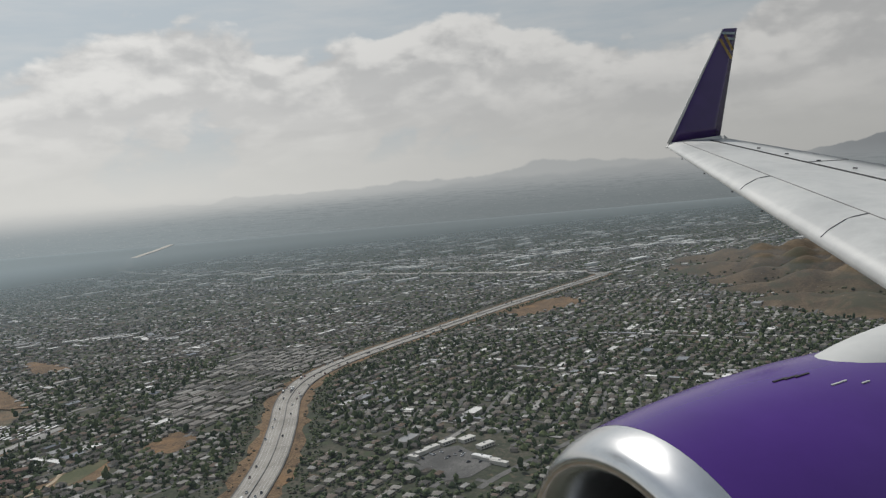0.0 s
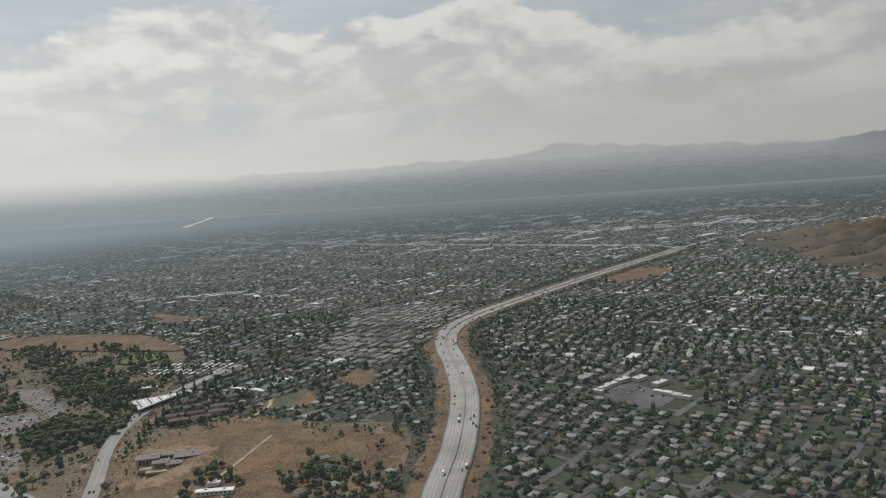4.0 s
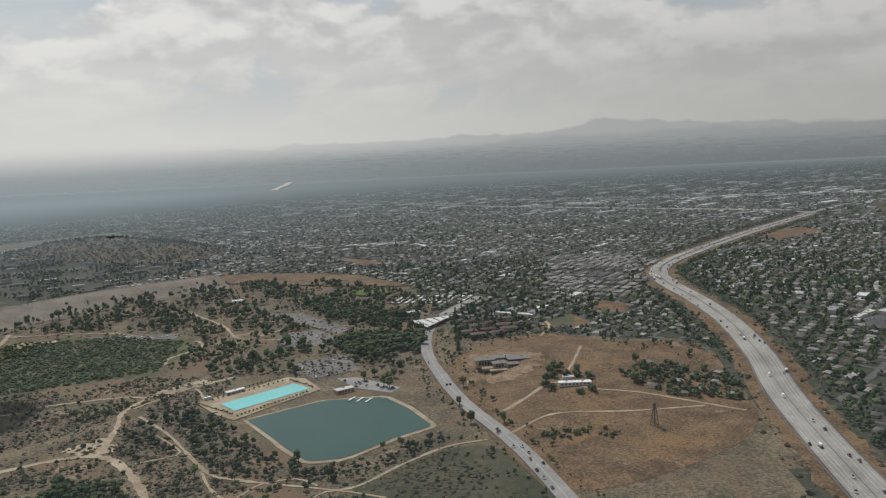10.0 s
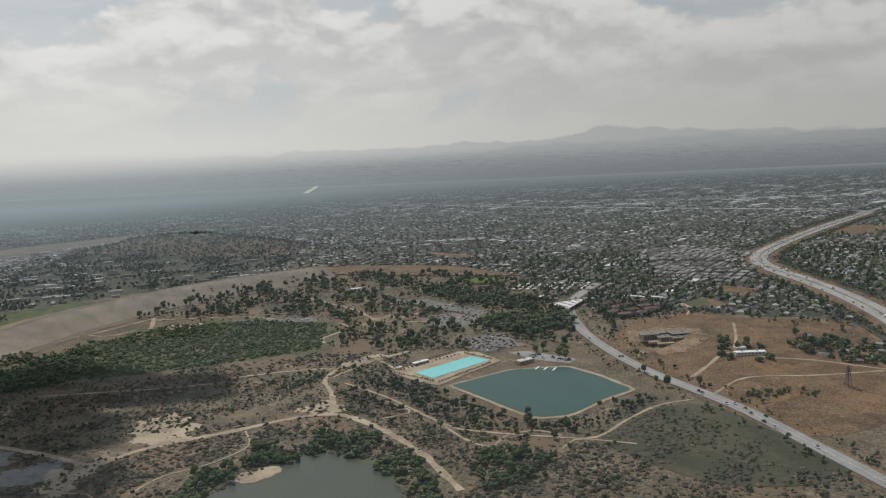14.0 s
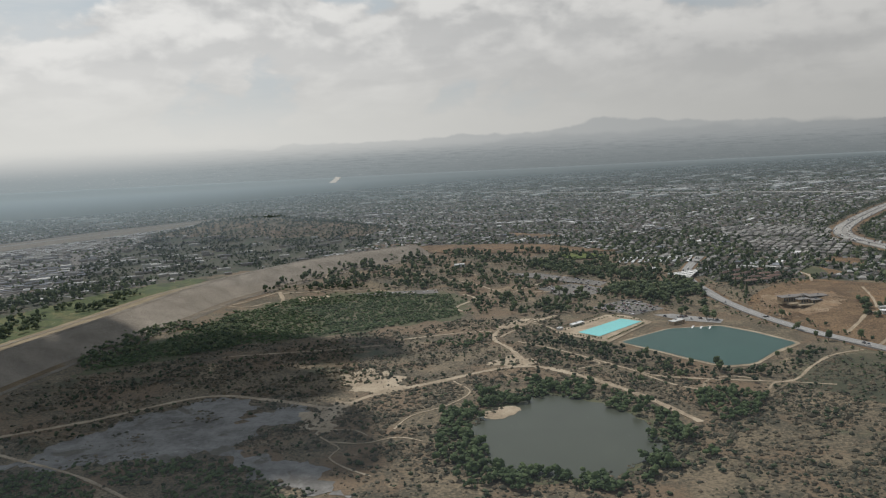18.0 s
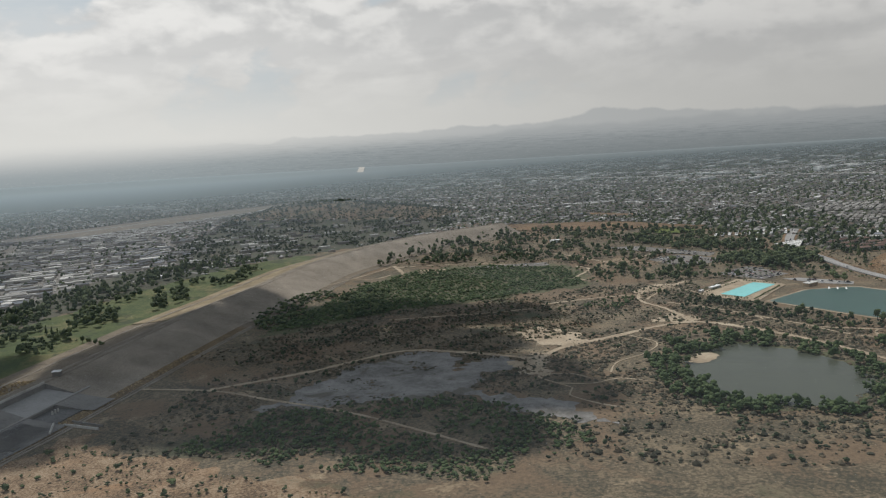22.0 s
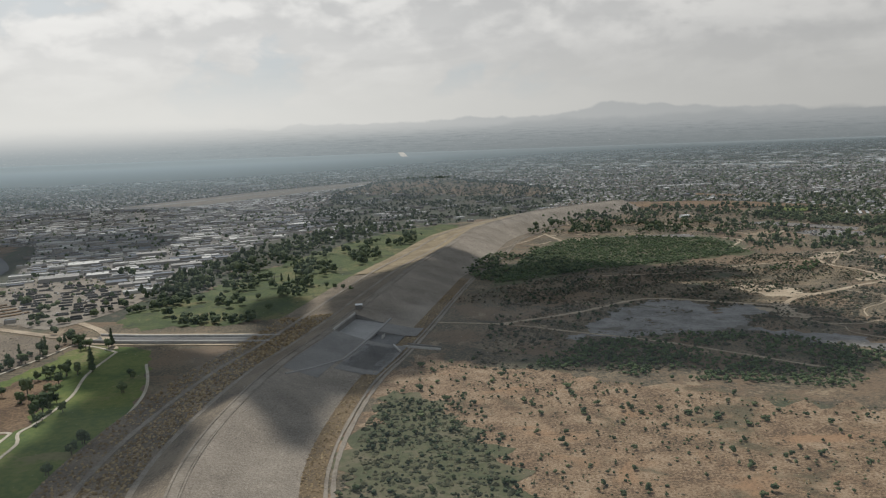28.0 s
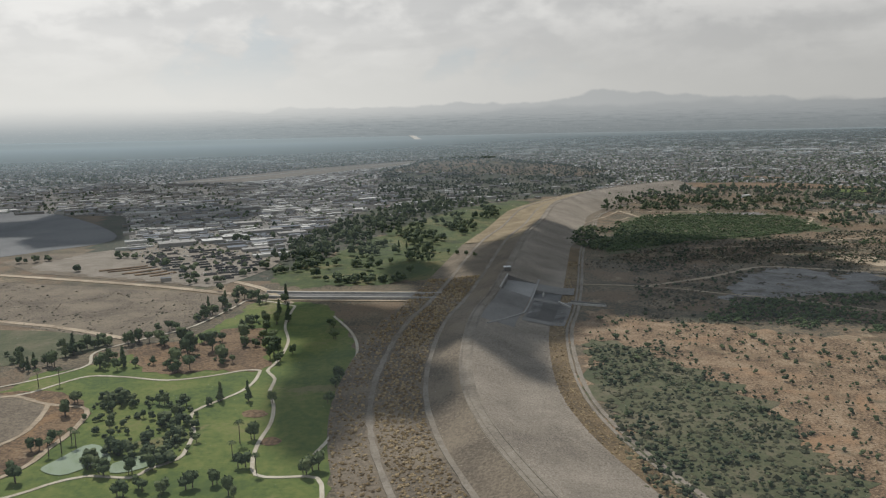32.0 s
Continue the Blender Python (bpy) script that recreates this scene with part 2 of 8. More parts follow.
M_FIELD = coat("sunburnt_grass", [(0.082, 0.054, 0.030), (0.160, 0.104, 0.058), (0.222, 0.152, 0.090), (0.28, 0.21, 0.138)], 0.06, 0.75, relief=0.6, sharp=(0.40, 0.61), grit=0.6,
               tints=(((0.070, 0.064, 0.034), 0.02, 0.54, 0.63), ((0.25, 0.150, 0.080), 0.025, 0.52, 0.64)))
M_TANBANK = coat("tan_grass_bank", [(0.125, 0.092, 0.050), (0.195, 0.150, 0.086), (0.255, 0.203, 0.125)], 0.04, 0.5, relief=0.3)
M_SILT = coat("grey_silt", [(0.105, 0.098, 0.088), (0.165, 0.157, 0.145), (0.225, 0.215, 0.20)], 0.05, 0.3, tints=(((0.085, 0.075, 0.055), 0.04, 0.55, 0.62),))
M_SAND = coat("pale_trail_sand", [(0.215, 0.166, 0.110), (0.31, 0.247, 0.170), (0.40, 0.33, 0.238)], 0.05, 0.6)
M_FAIRWAY = coat("mown_grass", [(0.040, 0.070, 0.013), (0.074, 0.105, 0.017), (0.112, 0.133, 0.027), (0.145, 0.137, 0.048)], 0.03, 0.30, sharp=(0.32, 0.72), tints=(((0.15, 0.132, 0.056), 0.02, 0.55, 0.66),))
M_OLIVE = coat("dry_fairway_grass", [(0.028, 0.045, 0.011), (0.045, 0.067, 0.016), (0.070, 0.086, 0.024), (0.115, 0.108, 0.044)], 0.03, 0.4, sharp=(0.34, 0.68), grit=0.5, tints=(((0.125, 0.112, 0.042), 0.022, 0.53, 0.62), ((0.026, 0.036, 0.014), 0.03, 0.54, 0.62)))
M_MEADOW = coat("rough_meadow", [(0.045, 0.055, 0.022), (0.075, 0.078, 0.036), (0.115, 0.098, 0.058)], 0.03, 0.3)
M_PASTURE = coat("dark_pasture", [(0.030, 0.034, 0.016), (0.050, 0.050, 0.026), (0.080, 0.068, 0.040)], 0.03, 0.3)
M_RIPRAP = coat("stone_facing", [(0.115, 0.096, 0.074), (0.185, 0.156, 0.121), (0.232, 0.198, 0.156), (0.30, 0.262, 0.21)], 0.03, 1.1, relief=0.8, sharp=(0.34, 0.66), grit=0.6)
M_PAVED = coat("paved_slope", [(0.125, 0.118, 0.108), (0.16, 0.151, 0.138), (0.195, 0.184, 0.168)], 0.03, 0.5)
M_WEEDS = coat("orange_brown_weeds", [(0.055, 0.040, 0.021), (0.115, 0.078, 0.037), (0.165, 0.115, 0.06)], 0.05, 0.9, sharp=(0.36, 0.64), grit=0.55)
M_TUFT = coat("golden_grass_tufts", [(0.12, 0.080, 0.036), (0.215, 0.152, 0.074), (0.32, 0.24, 0.13)], 0.1, 0.9, island=0.6, sharp=(0.2, 0.8))
M_TRACK = coat("worn_dirt_track", [(0.125, 0.104, 0.08), (0.185, 0.158, 0.122), (0.235, 0.205, 0.165)], 0.05, 0.7, grit=0.5)
M_SCRUBBANK = coat("scrubby_bank", [(0.072, 0.057, 0.039), (0.135, 0.107, 0.074), (0.19, 0.152, 0.106)], 0.03, 0.8, relief=0.5, sharp=(0.36, 0.64), grit=0.55)
M_CONCRETE = coat("pale_concrete", [(0.27, 0.258, 0.236), (0.36, 0.345, 0.317), (0.43, 0.413, 0.383)], 0.03, 0.5)
M_FREEWAY = coat("worn_freeway_concrete", [(0.20, 0.188, 0.168), (0.275, 0.26, 0.235), (0.335, 0.318, 0.29)], 0.03, 0.5)
M_ASPHALT = coat("worn_asphalt", [(0.065, 0.064, 0.062), (0.10, 0.098, 0.094), (0.145, 0.14, 0.134)], 0.03, 0.6)
M_PATH = coat("pale_cart_path", [(0.30, 0.262, 0.195), (0.40, 0.355, 0.275), (0.48, 0.435, 0.35)], 0.05, 0.6)
M_GRAVEL = coat("dark_gravel", [(0.085, 0.087, 0.088), (0.118, 0.120, 0.120), (0.155, 0.154, 0.150)], 0.01, 0.3)
M_ROADGREY = coat("sun_bleached_road", [(0.20, 0.195, 0.185), (0.25, 0.243, 0.23), (0.30, 0.29, 0.275)], 0.03, 0.6)
M_LOT = coat("worn_car_park", [(0.10, 0.094, 0.085), (0.145, 0.135, 0.12), (0.19, 0.178, 0.16)], 0.03, 0.6, grit=0.5)
M_PAINT = coat("road_paint", [(0.45, 0.45, 0.43), (0.58, 0.58, 0.56)], 0.3, 2.0)
M_LEAF = coat("dark_foliage", [(0.026, 0.042, 0.018), (0.055, 0.076, 0.033), (0.098, 0.118, 0.052)], 0.05, 0.7, island=0.55, sharp=(0.2, 0.8))
M_DARKLEAF = coat("deep_green_foliage", [(0.018, 0.030, 0.014), (0.034, 0.050, 0.023), (0.060, 0.076, 0.036)], 0.05, 0.7, island=0.55, sharp=(0.2, 0.8))
M_BUSH = coat("olive_bushes", [(0.034, 0.038, 0.018), (0.060, 0.062, 0.030), (0.100, 0.095, 0.050)], 0.05, 0.7, island=0.55, sharp=(0.2, 0.8))
M_LEAFOBJ = coat("garden_foliage", [(0.040, 0.060, 0.024), (0.074, 0.100, 0.040), (0.122, 0.145, 0.062)], 0.35, 1.2, island=0.4, obj=True, sharp=(0.2, 0.8))
M_WILLOW = coat("willow_foliage", [(0.034, 0.056, 0.021), (0.054, 0.082, 0.030), (0.080, 0.108, 0.041)], 0.03, 0.6, island=0.35, sharp=(0.2, 0.8))
M_SCRUB = coat("dry_scrub", [(0.040, 0.042, 0.026), (0.074, 0.065, 0.042), (0.125, 0.097, 0.062)], 0.04, 0.8, island=0.55, sharp=(0.2, 0.8))
M_BARK = coat("bark", [(0.06, 0.045, 0.03), (0.13, 0.10, 0.075)], 0.5, 3.0)
M_WALLS = coat("house_render", [(0.20, 0.18, 0.155), (0.34, 0.31, 0.27), (0.5, 0.48, 0.44)], 0.02, 0.4, island=0.8, sharp=(0.1, 0.9))
M_ROOFS = coat("shingle_roofs", [(0.065, 0.060, 0.056), (0.10, 0.093, 0.084), (0.145, 0.105, 0.080), (0.14, 0.13, 0.116), (0.175, 0.160, 0.14), (0.21, 0.197, 0.176), (0.38, 0.37, 0.35)], 0.05, 0.5, island=0.9, sharp=(0.06, 0.94))
M_VALLEYROOF = coat("valley_roofs", [(0.09, 0.087, 0.082), (0.15, 0.142, 0.130), (0.20, 0.150, 0.118), (0.215, 0.205, 0.19), (0.28, 0.265, 0.24), (0.34, 0.327, 0.305), (0.54, 0.53, 0.51)], 0.05, 0.5, island=0.9, sharp=(0.06, 0.94))
M_FLATROOF = coat("flat_roofs", [(0.10, 0.115, 0.135), (0.15, 0.166, 0.188), (0.21, 0.218, 0.228), (0.30, 0.297, 0.285), (0.54, 0.53, 0.50)], 0.02, 0.3, island=0.85, sharp=(0.08, 0.92))
M_PALEROOF = coat("pale_roofs", [(0.20, 0.21, 0.225), (0.34, 0.345, 0.35), (0.52, 0.515, 0.50), (0.72, 0.715, 0.70)], 0.02, 0.3, island=0.9, sharp=(0.06, 0.94))
M_POOLWATER = water("pool_water", (0.19, 0.55, 0.54), 0.25)
M_LAKE = water("lake_water", (0.024, 0.070, 0.056), 0.5, 0.3)
M_TILEROOF = coat("red_tile_roof", [(0.075, 0.048, 0.040), (0.125, 0.078, 0.062), (0.18, 0.118, 0.094)], 0.2, 1.2, island=0.4, obj=True, sharp=(0.2, 0.8))
M_ROOFOBJ = coat("shingle_roof", [(0.075, 0.071, 0.066), (0.125, 0.114, 0.10), (0.16, 0.118, 0.092), (0.19, 0.178, 0.16), (0.26, 0.25, 0.23)], 0.1, 0.8, island=0.8, obj=True, sharp=(0.1, 0.9))
M_WALLOBJ = coat("stucco_wall", [(0.20, 0.18, 0.155), (0.34, 0.31, 0.27), (0.5, 0.48, 0.44)], 0.1, 0.8, island=0.7, obj=True, sharp=(0.1, 0.9))
M_TERRACE = coat("terrace_roofs", [(0.085, 0.082, 0.078), (0.14, 0.13, 0.12), (0.19, 0.175, 0.16), (0.28, 0.27, 0.25)], 0.05, 0.5, island=0.8, sharp=(0.08, 0.92))
M_TIMBER = coat("raw_timber", [(0.26, 0.19, 0.115), (0.36, 0.27, 0.17), (0.44, 0.35, 0.24)], 0.3, 2.0)
M_WHITE = coat("white_roofing", [(0.55, 0.55, 0.54), (0.70, 0.70, 0.69), (0.78, 0.78, 0.77)], 0.1, 0.9)
M_GLASS = coat("dark_window_glass", [(0.02, 0.025, 0.03), (0.04, 0.045, 0.05)], 0.5, 2.0, rough=0.08, spec=0.6)
M_RUBBER = coat("tyre_rubber", [(0.015, 0.015, 0.015), (0.03, 0.03, 0.03)], 1.0, 4.0)
M_CARS = coat("mixed_car_paint", [(0.02, 0.02, 0.022), (0.10, 0.10, 0.11), (0.20, 0.06, 0.05), (0.22, 0.22, 0.23), (0.42, 0.42, 0.42)], 0.2, 1.0, rough=0.5, island=0.95, spec=0.3, sharp=(0.05, 0.95))
M_CAR = coat("car_paint", [(0.02, 0.02, 0.022), (0.10, 0.10, 0.11), (0.22, 0.05, 0.04), (0.35, 0.36, 0.38), (0.75, 0.75, 0.75)], 0.2, 1.0, rough=0.3, island=0.95, obj=True, spec=0.5, sharp=(0.05, 0.95))
M_STEEL = coat("galvanised_steel", [(0.20, 0.21, 0.22), (0.33, 0.34, 0.35)], 0.3, 2.0, rough=0.5, metal=0.7)
M_PYLON = coat("dull_dark_steel", [(0.045, 0.045, 0.045), (0.08, 0.08, 0.078)], 0.3, 2.0, rough=0.6)
M_CLOUD = coat("cloud", [(0.78, 0.79, 0.80), (0.86, 0.86, 0.86)], 0.002, 0.01)
M_MURK = water("golf_pond_water", (0.22, 0.27, 0.18))
M_POND = water("pond_water", (0.062, 0.068, 0.050), 0.5, 0.25)

# ---------------------------------------------------------------- helpers of this scene


def gully(x, y):
    """Spurs and gullies of the brown hills, 0 in the gully's bed."""
    a = np.abs(np.sin(x * 0.013 + y * 0.019 + 0.9 * np.sin(y * 0.011 - x * 0.004)))
    b = np.abs(np.sin(x * 0.031 - y * 0.017 + 0.7 * np.sin(x * 0.02)))
    return 0.18 + 0.62 * a + 0.38 * b * np.sqrt(a + 0.05)


def terrain(x, y):
    """Height of the ground."""
    x, y = np.asarray(x, float), np.asarray(y, float)
    v = -16 * np.exp(-((x + 760) / 240) ** 2 - ((y - 560) / 320) ** 2)
    v += 13 * np.exp(-((x + 180) / 300) ** 2 - ((y - 780) / 300) ** 2)
    v += 6 * np.exp(-((x + 340) / 110) ** 2 - ((y - 500) / 110) ** 2)
    v -= np.where(y > 1500, 20 * (1 - np.exp(-((np.maximum(y, 1500) - 1500) / 900) ** 2)), 0)
    # wooded hill beside the airfield, brown foothills on the east side
    v += 30 * np.exp(-((x + 1190) / 170) ** 2 - ((y - 1370) / 110) ** 2) + 13 * np.exp(-((x + 1010) / 150) ** 2 - ((y - 1290) / 90) ** 2)
    v += 2.5 * np.sin(x * 0.05 + 1) * np.sin(y * 0.043) * np.exp(-((x + 1120) / 220) ** 2 - ((y - 1340) / 140) ** 2)
    v += 46 * gully(x, y) * np.exp(-((x - 800) / 300) ** 4 - ((y - 1370) / 420) ** 4)
    # level ground round the lakes
    for cx, cy, r0, r1, z0 in ((-515, 395, 115, 200, -4.0), (-618, 182, 75, 135, -3.0), (-1272, -155, 30, 70, 0.0)):
        q = np.clip((np.hypot(x - cx, y - cy) - r0) / (r1 - r0), 0, 1)
        q = q * q * (3 - 2 * q)
        v = z0 * (1 - q) + v * q
    return v


def inside(x, y, poly):
    """Which of the points lie in the polygon."""
    hit = np.zeros(np.shape(x), bool)
    for (x0, y0), (x1, y1) in zip(poly, poly[1:] + poly[:1]):
        if y0 != y1:
            hit ^= ((y0 > y) != (y1 > y)) & (x < (x1 - x0) * (y - y0) / (y1 - y0) + x0)
    return hit


def raw_mesh(name, verts, faces, mats, index=None, smooth=False):
    """A mesh from arrays: verts (n, 3), faces a list of (m, k) arrays."""
    me = bpy.data.meshes.new(name)
    verts = np.asarray(verts, np.float32)
    faces = [np.asarray(f, np.int32) for f in faces if len(f)]
    loops = np.concatenate([f.ravel() for f in faces])
    sizes = np.concatenate([np.full(len(f), f.shape[1], np.int32) for f in faces])
    me.vertices.add(len(verts))
    me.vertices.foreach_set("co", verts.ravel())
    me.loops.add(len(loops))
    me.loops.foreach_set("vertex_index", loops)
    me.polygons.add(len(sizes))
    starts = np.concatenate([[0], np.cumsum(sizes)[:-1]]).astype(np.int32)
    me.polygons.foreach_set("loop_start", starts)
    for m in mats:
        me.materials.append(m)
    if index is not None:
        me.polygons.foreach_set("material_index", np.asarray(index, np.int32))
    me.polygons.foreach_set("use_smooth", np.full(len(sizes), smooth))
    me.update(calc_edges=True)
    me.validate()
    return me


def part(name, bm, material, parent, label="", smooth=False):
    me = bpy.data.meshes.new(name)
    bm.to_mesh(me)
    bm.free()
    me.materials.append(material)
    if smooth:
        me.polygons.foreach_set("use_smooth", np.full(len(me.polygons), True))
    ob = new(name, me)
    ob.parent = parent
    return tagged(ob, label) if label else ob


def curve(points, step=6.0, closed=False):
    """A smooth line (Catmull-Rom) through the points."""
    P = [np.array(p, float) for p in points]
    n = len(P)
    out = []
    for i in range(n if closed else n - 1):
        a, b, c, d = (P[(i + k) % n] if closed else P[min(max(i + k, 0), n - 1)] for k in (-1, 0, 1, 2))
        m = max(2, int(np.hypot(*(c - b)[:2]) / step))
        for t in np.arange(m) / m:
            out.append(0.5 * (2 * b + (c - a) * t + (2 * a - 5 * b + 4 * c - d) * t * t + (3 * b - a - 3 * c + d) * t ** 3))
    if not closed:
        out.append(P[-1])
    return np.array(out)


def sideways(line):
    d = np.gradient(line[:, :2], axis=0)
    d /= np.maximum(np.linalg.norm(d, axis=1, keepdims=True), 1e-6)
    return np.c_[d[:, 1], -d[:, 0]]


def ribbon(name, points, width, mat, lift=0.1, thick=0.25, label="", category="road", level=None, shift=0.0, step=6.0, parent=None, wob=0.0, follow=False):
    """A strip that follows the ground along a smooth line."""
    c = curve(points, step)
    s = sideways(c)
    rng = np.random.default_rng(len(points) * 7 + int(abs(points[0][0])))
    wid = width * (1 + wob * (rng.random(len(c)) - 0.5))
    rows = []
    for k in (-0.5, 0.5):
        p = c[:, :2] + s * (k * wid + shift)[:, None]
        z = (terrain(p[:, 0], p[:, 1]) if level is None else np.interp(np.linspace(0, 1, len(c)), np.linspace(0, 1, len(level)), level)) + lift
        rows.append(np.c_[p, z])
    if level is None and not follow:
        mid = terrain(c[:, 0], c[:, 1]) + lift
        rows[0][:, 2] = rows[1][:, 2] = mid
    n = len(c)
    low = [r - [0, 0, thick] for r in rows]
    v = np.concatenate([rows[0], rows[1], *low])
    i = np.arange(n - 1)
    f = np.concatenate([np.c_[i, i + n, i + n + 1, i + 1], np.c_[i, i + 1, i + 1 + 2 * n, i + 2 * n], np.c_[i + n, i + 3 * n, i + 1 + 3 * n, i + 1 + n]])
    ob = new(name, raw_mesh(name, v, [f], [mat]))
    ob.parent = parent
    return tagged(ob, label, category, kind="structure") if label else ob


def sheet(name, poly, mat, label, category="ground", lift=0.12, step=14.0, level=None, smooth=True, kind="structure", rag=0.0):
    """A patch of ground cover inside an outline, lying on the terrain."""
    edge = curve(poly, step * 0.6, True) if smooth else np.array(poly, float)
    edge = edge[:, :2]
    if rag:
        # ragged natural outline
        edge = curve([tuple(p) for p in edge], 3.0, True)[:, :2]
        a, b = edge[:, 0], edge[:, 1]
        w = np.sin(a * 0.11 + b * 0.07) + 0.7 * np.sin(a * 0.23 - b * 0.19 + 1) + 0.5 * np.sin(a * 0.47 + b * 0.41 + 2) + 0.35 * np.sin(a * 0.9 - b * 0.8)
        edge = edge + sideways(np.c_[edge, edge[:, :1]]) * (w * rag * 0.5)[:, None]
    lo, hi = edge.min(0), edge.max(0)
    gx, gy = np.meshgrid(np.arange(lo[0], hi[0], step), np.arange(lo[1], hi[1], step))
    gx, gy = gx.ravel() + 0.37, gy.ravel() + 0.41
    keep = inside(gx, gy, [tuple(p) for p in edge])
    pts = [Vector(p) for p in edge] + [Vector(p) for p in np.c_[gx, gy][keep]]
    n = len(edge)
    vs, _, fs, *_ = delaunay_2d_cdt(pts, [(i, (i + 1) % n) for i in range(n)], [], 1, 0.01)
    xy = np.array([tuple(v) for v in vs])
    z = terrain(xy[:, 0], xy[:, 1]) + lift if level is None else np.full(len(xy), level)
    mid = np.array([xy[list(f)].mean(0) for f in fs])
    ok = inside(mid[:, 0], mid[:, 1], [tuple(p) for p in edge])
    tri = np.array([list(f) for f, k in zip(fs, ok) if k])
    return tagged(new(name, raw_mesh(name, np.c_[xy, z], [tri], [mat], smooth=True)), label, category, kind=kind)


def ball(sub, seed, rough=0.25):
    """A lumpy clump: unit icosphere with uneven radius."""
    bm = bmesh.new()
    bmesh.ops.create_icosphere(bm, subdivisions=sub, radius=1.0)
    rng = np.random.default_rng(seed)
    v = np.array([p.co[:] for p in bm.verts])
    v *= (1 + rough * (rng.random(len(v)) - 0.5) * 2)[:, None]
    f = np.array([[q.index for q in p.verts] for p in bm.faces])
    bm.free()
    return v, f


def merged(shapes, x, y, z, sx, sz, turn, rng):
    """Many copies of lumpy shapes in one array of vertices and faces."""
    V, F, off = [], [], 0
    pick = rng.integers(0, len(shapes), len(x))
    for k, (v, f) in enumerate(shapes):
        q = pick == k
        n = int(q.sum())
        if not n:
            continue
        c, s = np.cos(turn[q])[:, None], np.sin(turn[q])[:, None]
        px = (v[:, 0] * c - v[:, 1] * s) * sx[q, None] + x[q, None]
        py = (v[:, 0] * s + v[:, 1] * c) * sx[q, None] + y[q, None]
        pz = v[None, :, 2] * sz[q, None] + z[q, None]
        V.append(np.stack([px, py, pz], 2).reshape(-1, 3))
        F.append((f[None] + (np.arange(n) * len(v))[:, None, None]).reshape(-1, f.shape[1]) + off)
        off += n * len(v)
    return np.concatenate(V), np.concatenate(F)


def canopy(seed, clumps, sub=1, spread=0.62, squash=0.8):
    """A crown of several clumps round a centre, about one unit in radius, its foot at zero."""
    rng = np.random.default_rng(seed)
    V, F, off = [], [], 0
    for i in range(clumps):
        v, f = ball(sub, seed * 31 + i)
        if sub == 0:
            f = f[~(f == int(v[:, 2].argmin())).any(1)]
        r = spread * math.sqrt(rng.random())
        a = rng.random() * 6.283
        s = 0.36 + 0.22 * rng.random()
        V.append(v * s * [1, 1, 0.85] + [r * math.cos(a), r * math.sin(a), 0.55 + squash * rng.random()])
        F.append(f + off)
        off += len(v)
    return np.concatenate(V), np.concatenate(F)


def scatter(name, shapes, x, y, size, tall, mat, label, category, seed=1, lift=0.0, base=None):
    rng = np.random.default_rng(seed)
    n = len(x)
    s = size[0] + (size[1] - size[0]) * rng.random(n) ** 1.5
    hgt = s * (tall[0] + (tall[1] - tall[0]) * rng.random(n))
    z = (terrain(x, y) if base is None else base) + lift
    V, F = merged(shapes, x, y, z, s, hgt, rng.random(n) * 6.283, rng)
    return tagged(new(name, raw_mesh(name, V, [F], [mat])), label, category, kind="stuff")


def houses_mesh(x, y, z, w, d, hgt, rise, turn):
    """Hip-roofed houses in one array: walls, eaves, roof slopes."""
    n = len(x)
    o = 0.45
    hw, hd = w / 2, d / 2
    rl = np.maximum(hw - hd, 0.3 * hw)
    zero = np.zeros(n)
    def P(a, b, c):
        return np.stack([a, b, c], 1)
    corners = [(-1, -1), (1, -1), (1, 1), (-1, 1)]
    loc = [P(hw * a, hd * b, zero - 2.0) for a, b in corners] + [P(hw * a, hd * b, hgt) for a, b in corners]
    loc += [P((hw + o) * a, (hd + o) * b, hgt - 0.12) for a, b in corners] + [P(-rl, zero, hgt + rise), P(rl, zero, hgt + rise)]
    loc = np.stack(loc, 1)
    c, s = np.cos(turn)[:, None], np.sin(turn)[:, None]
    V = np.stack([loc[..., 0] * c - loc[..., 1] * s + x[:, None], loc[..., 0] * s + loc[..., 1] * c + y[:, None], loc[..., 2] + z[:, None]], 2).reshape(-1, 3)
    base = (np.arange(n) * 14)[:, None, None]
    q = np.array([[0, 1, 5, 4], [1, 2, 6, 5], [2, 3, 7, 6], [3, 0, 4, 7], [8, 9, 13, 12], [10, 11, 12, 13], [11, 10, 9, 8]])
    t = np.array([[9, 10, 13], [11, 8, 12]])
    Q, R = (q[None] + base).reshape(-1, 4), (t[None] + base).reshape(-1, 3)
    idx = np.concatenate([np.tile([0, 0, 0, 0, 1, 1, 1], n), np.ones(2 * n, int)])
    return V, Q, R, idx


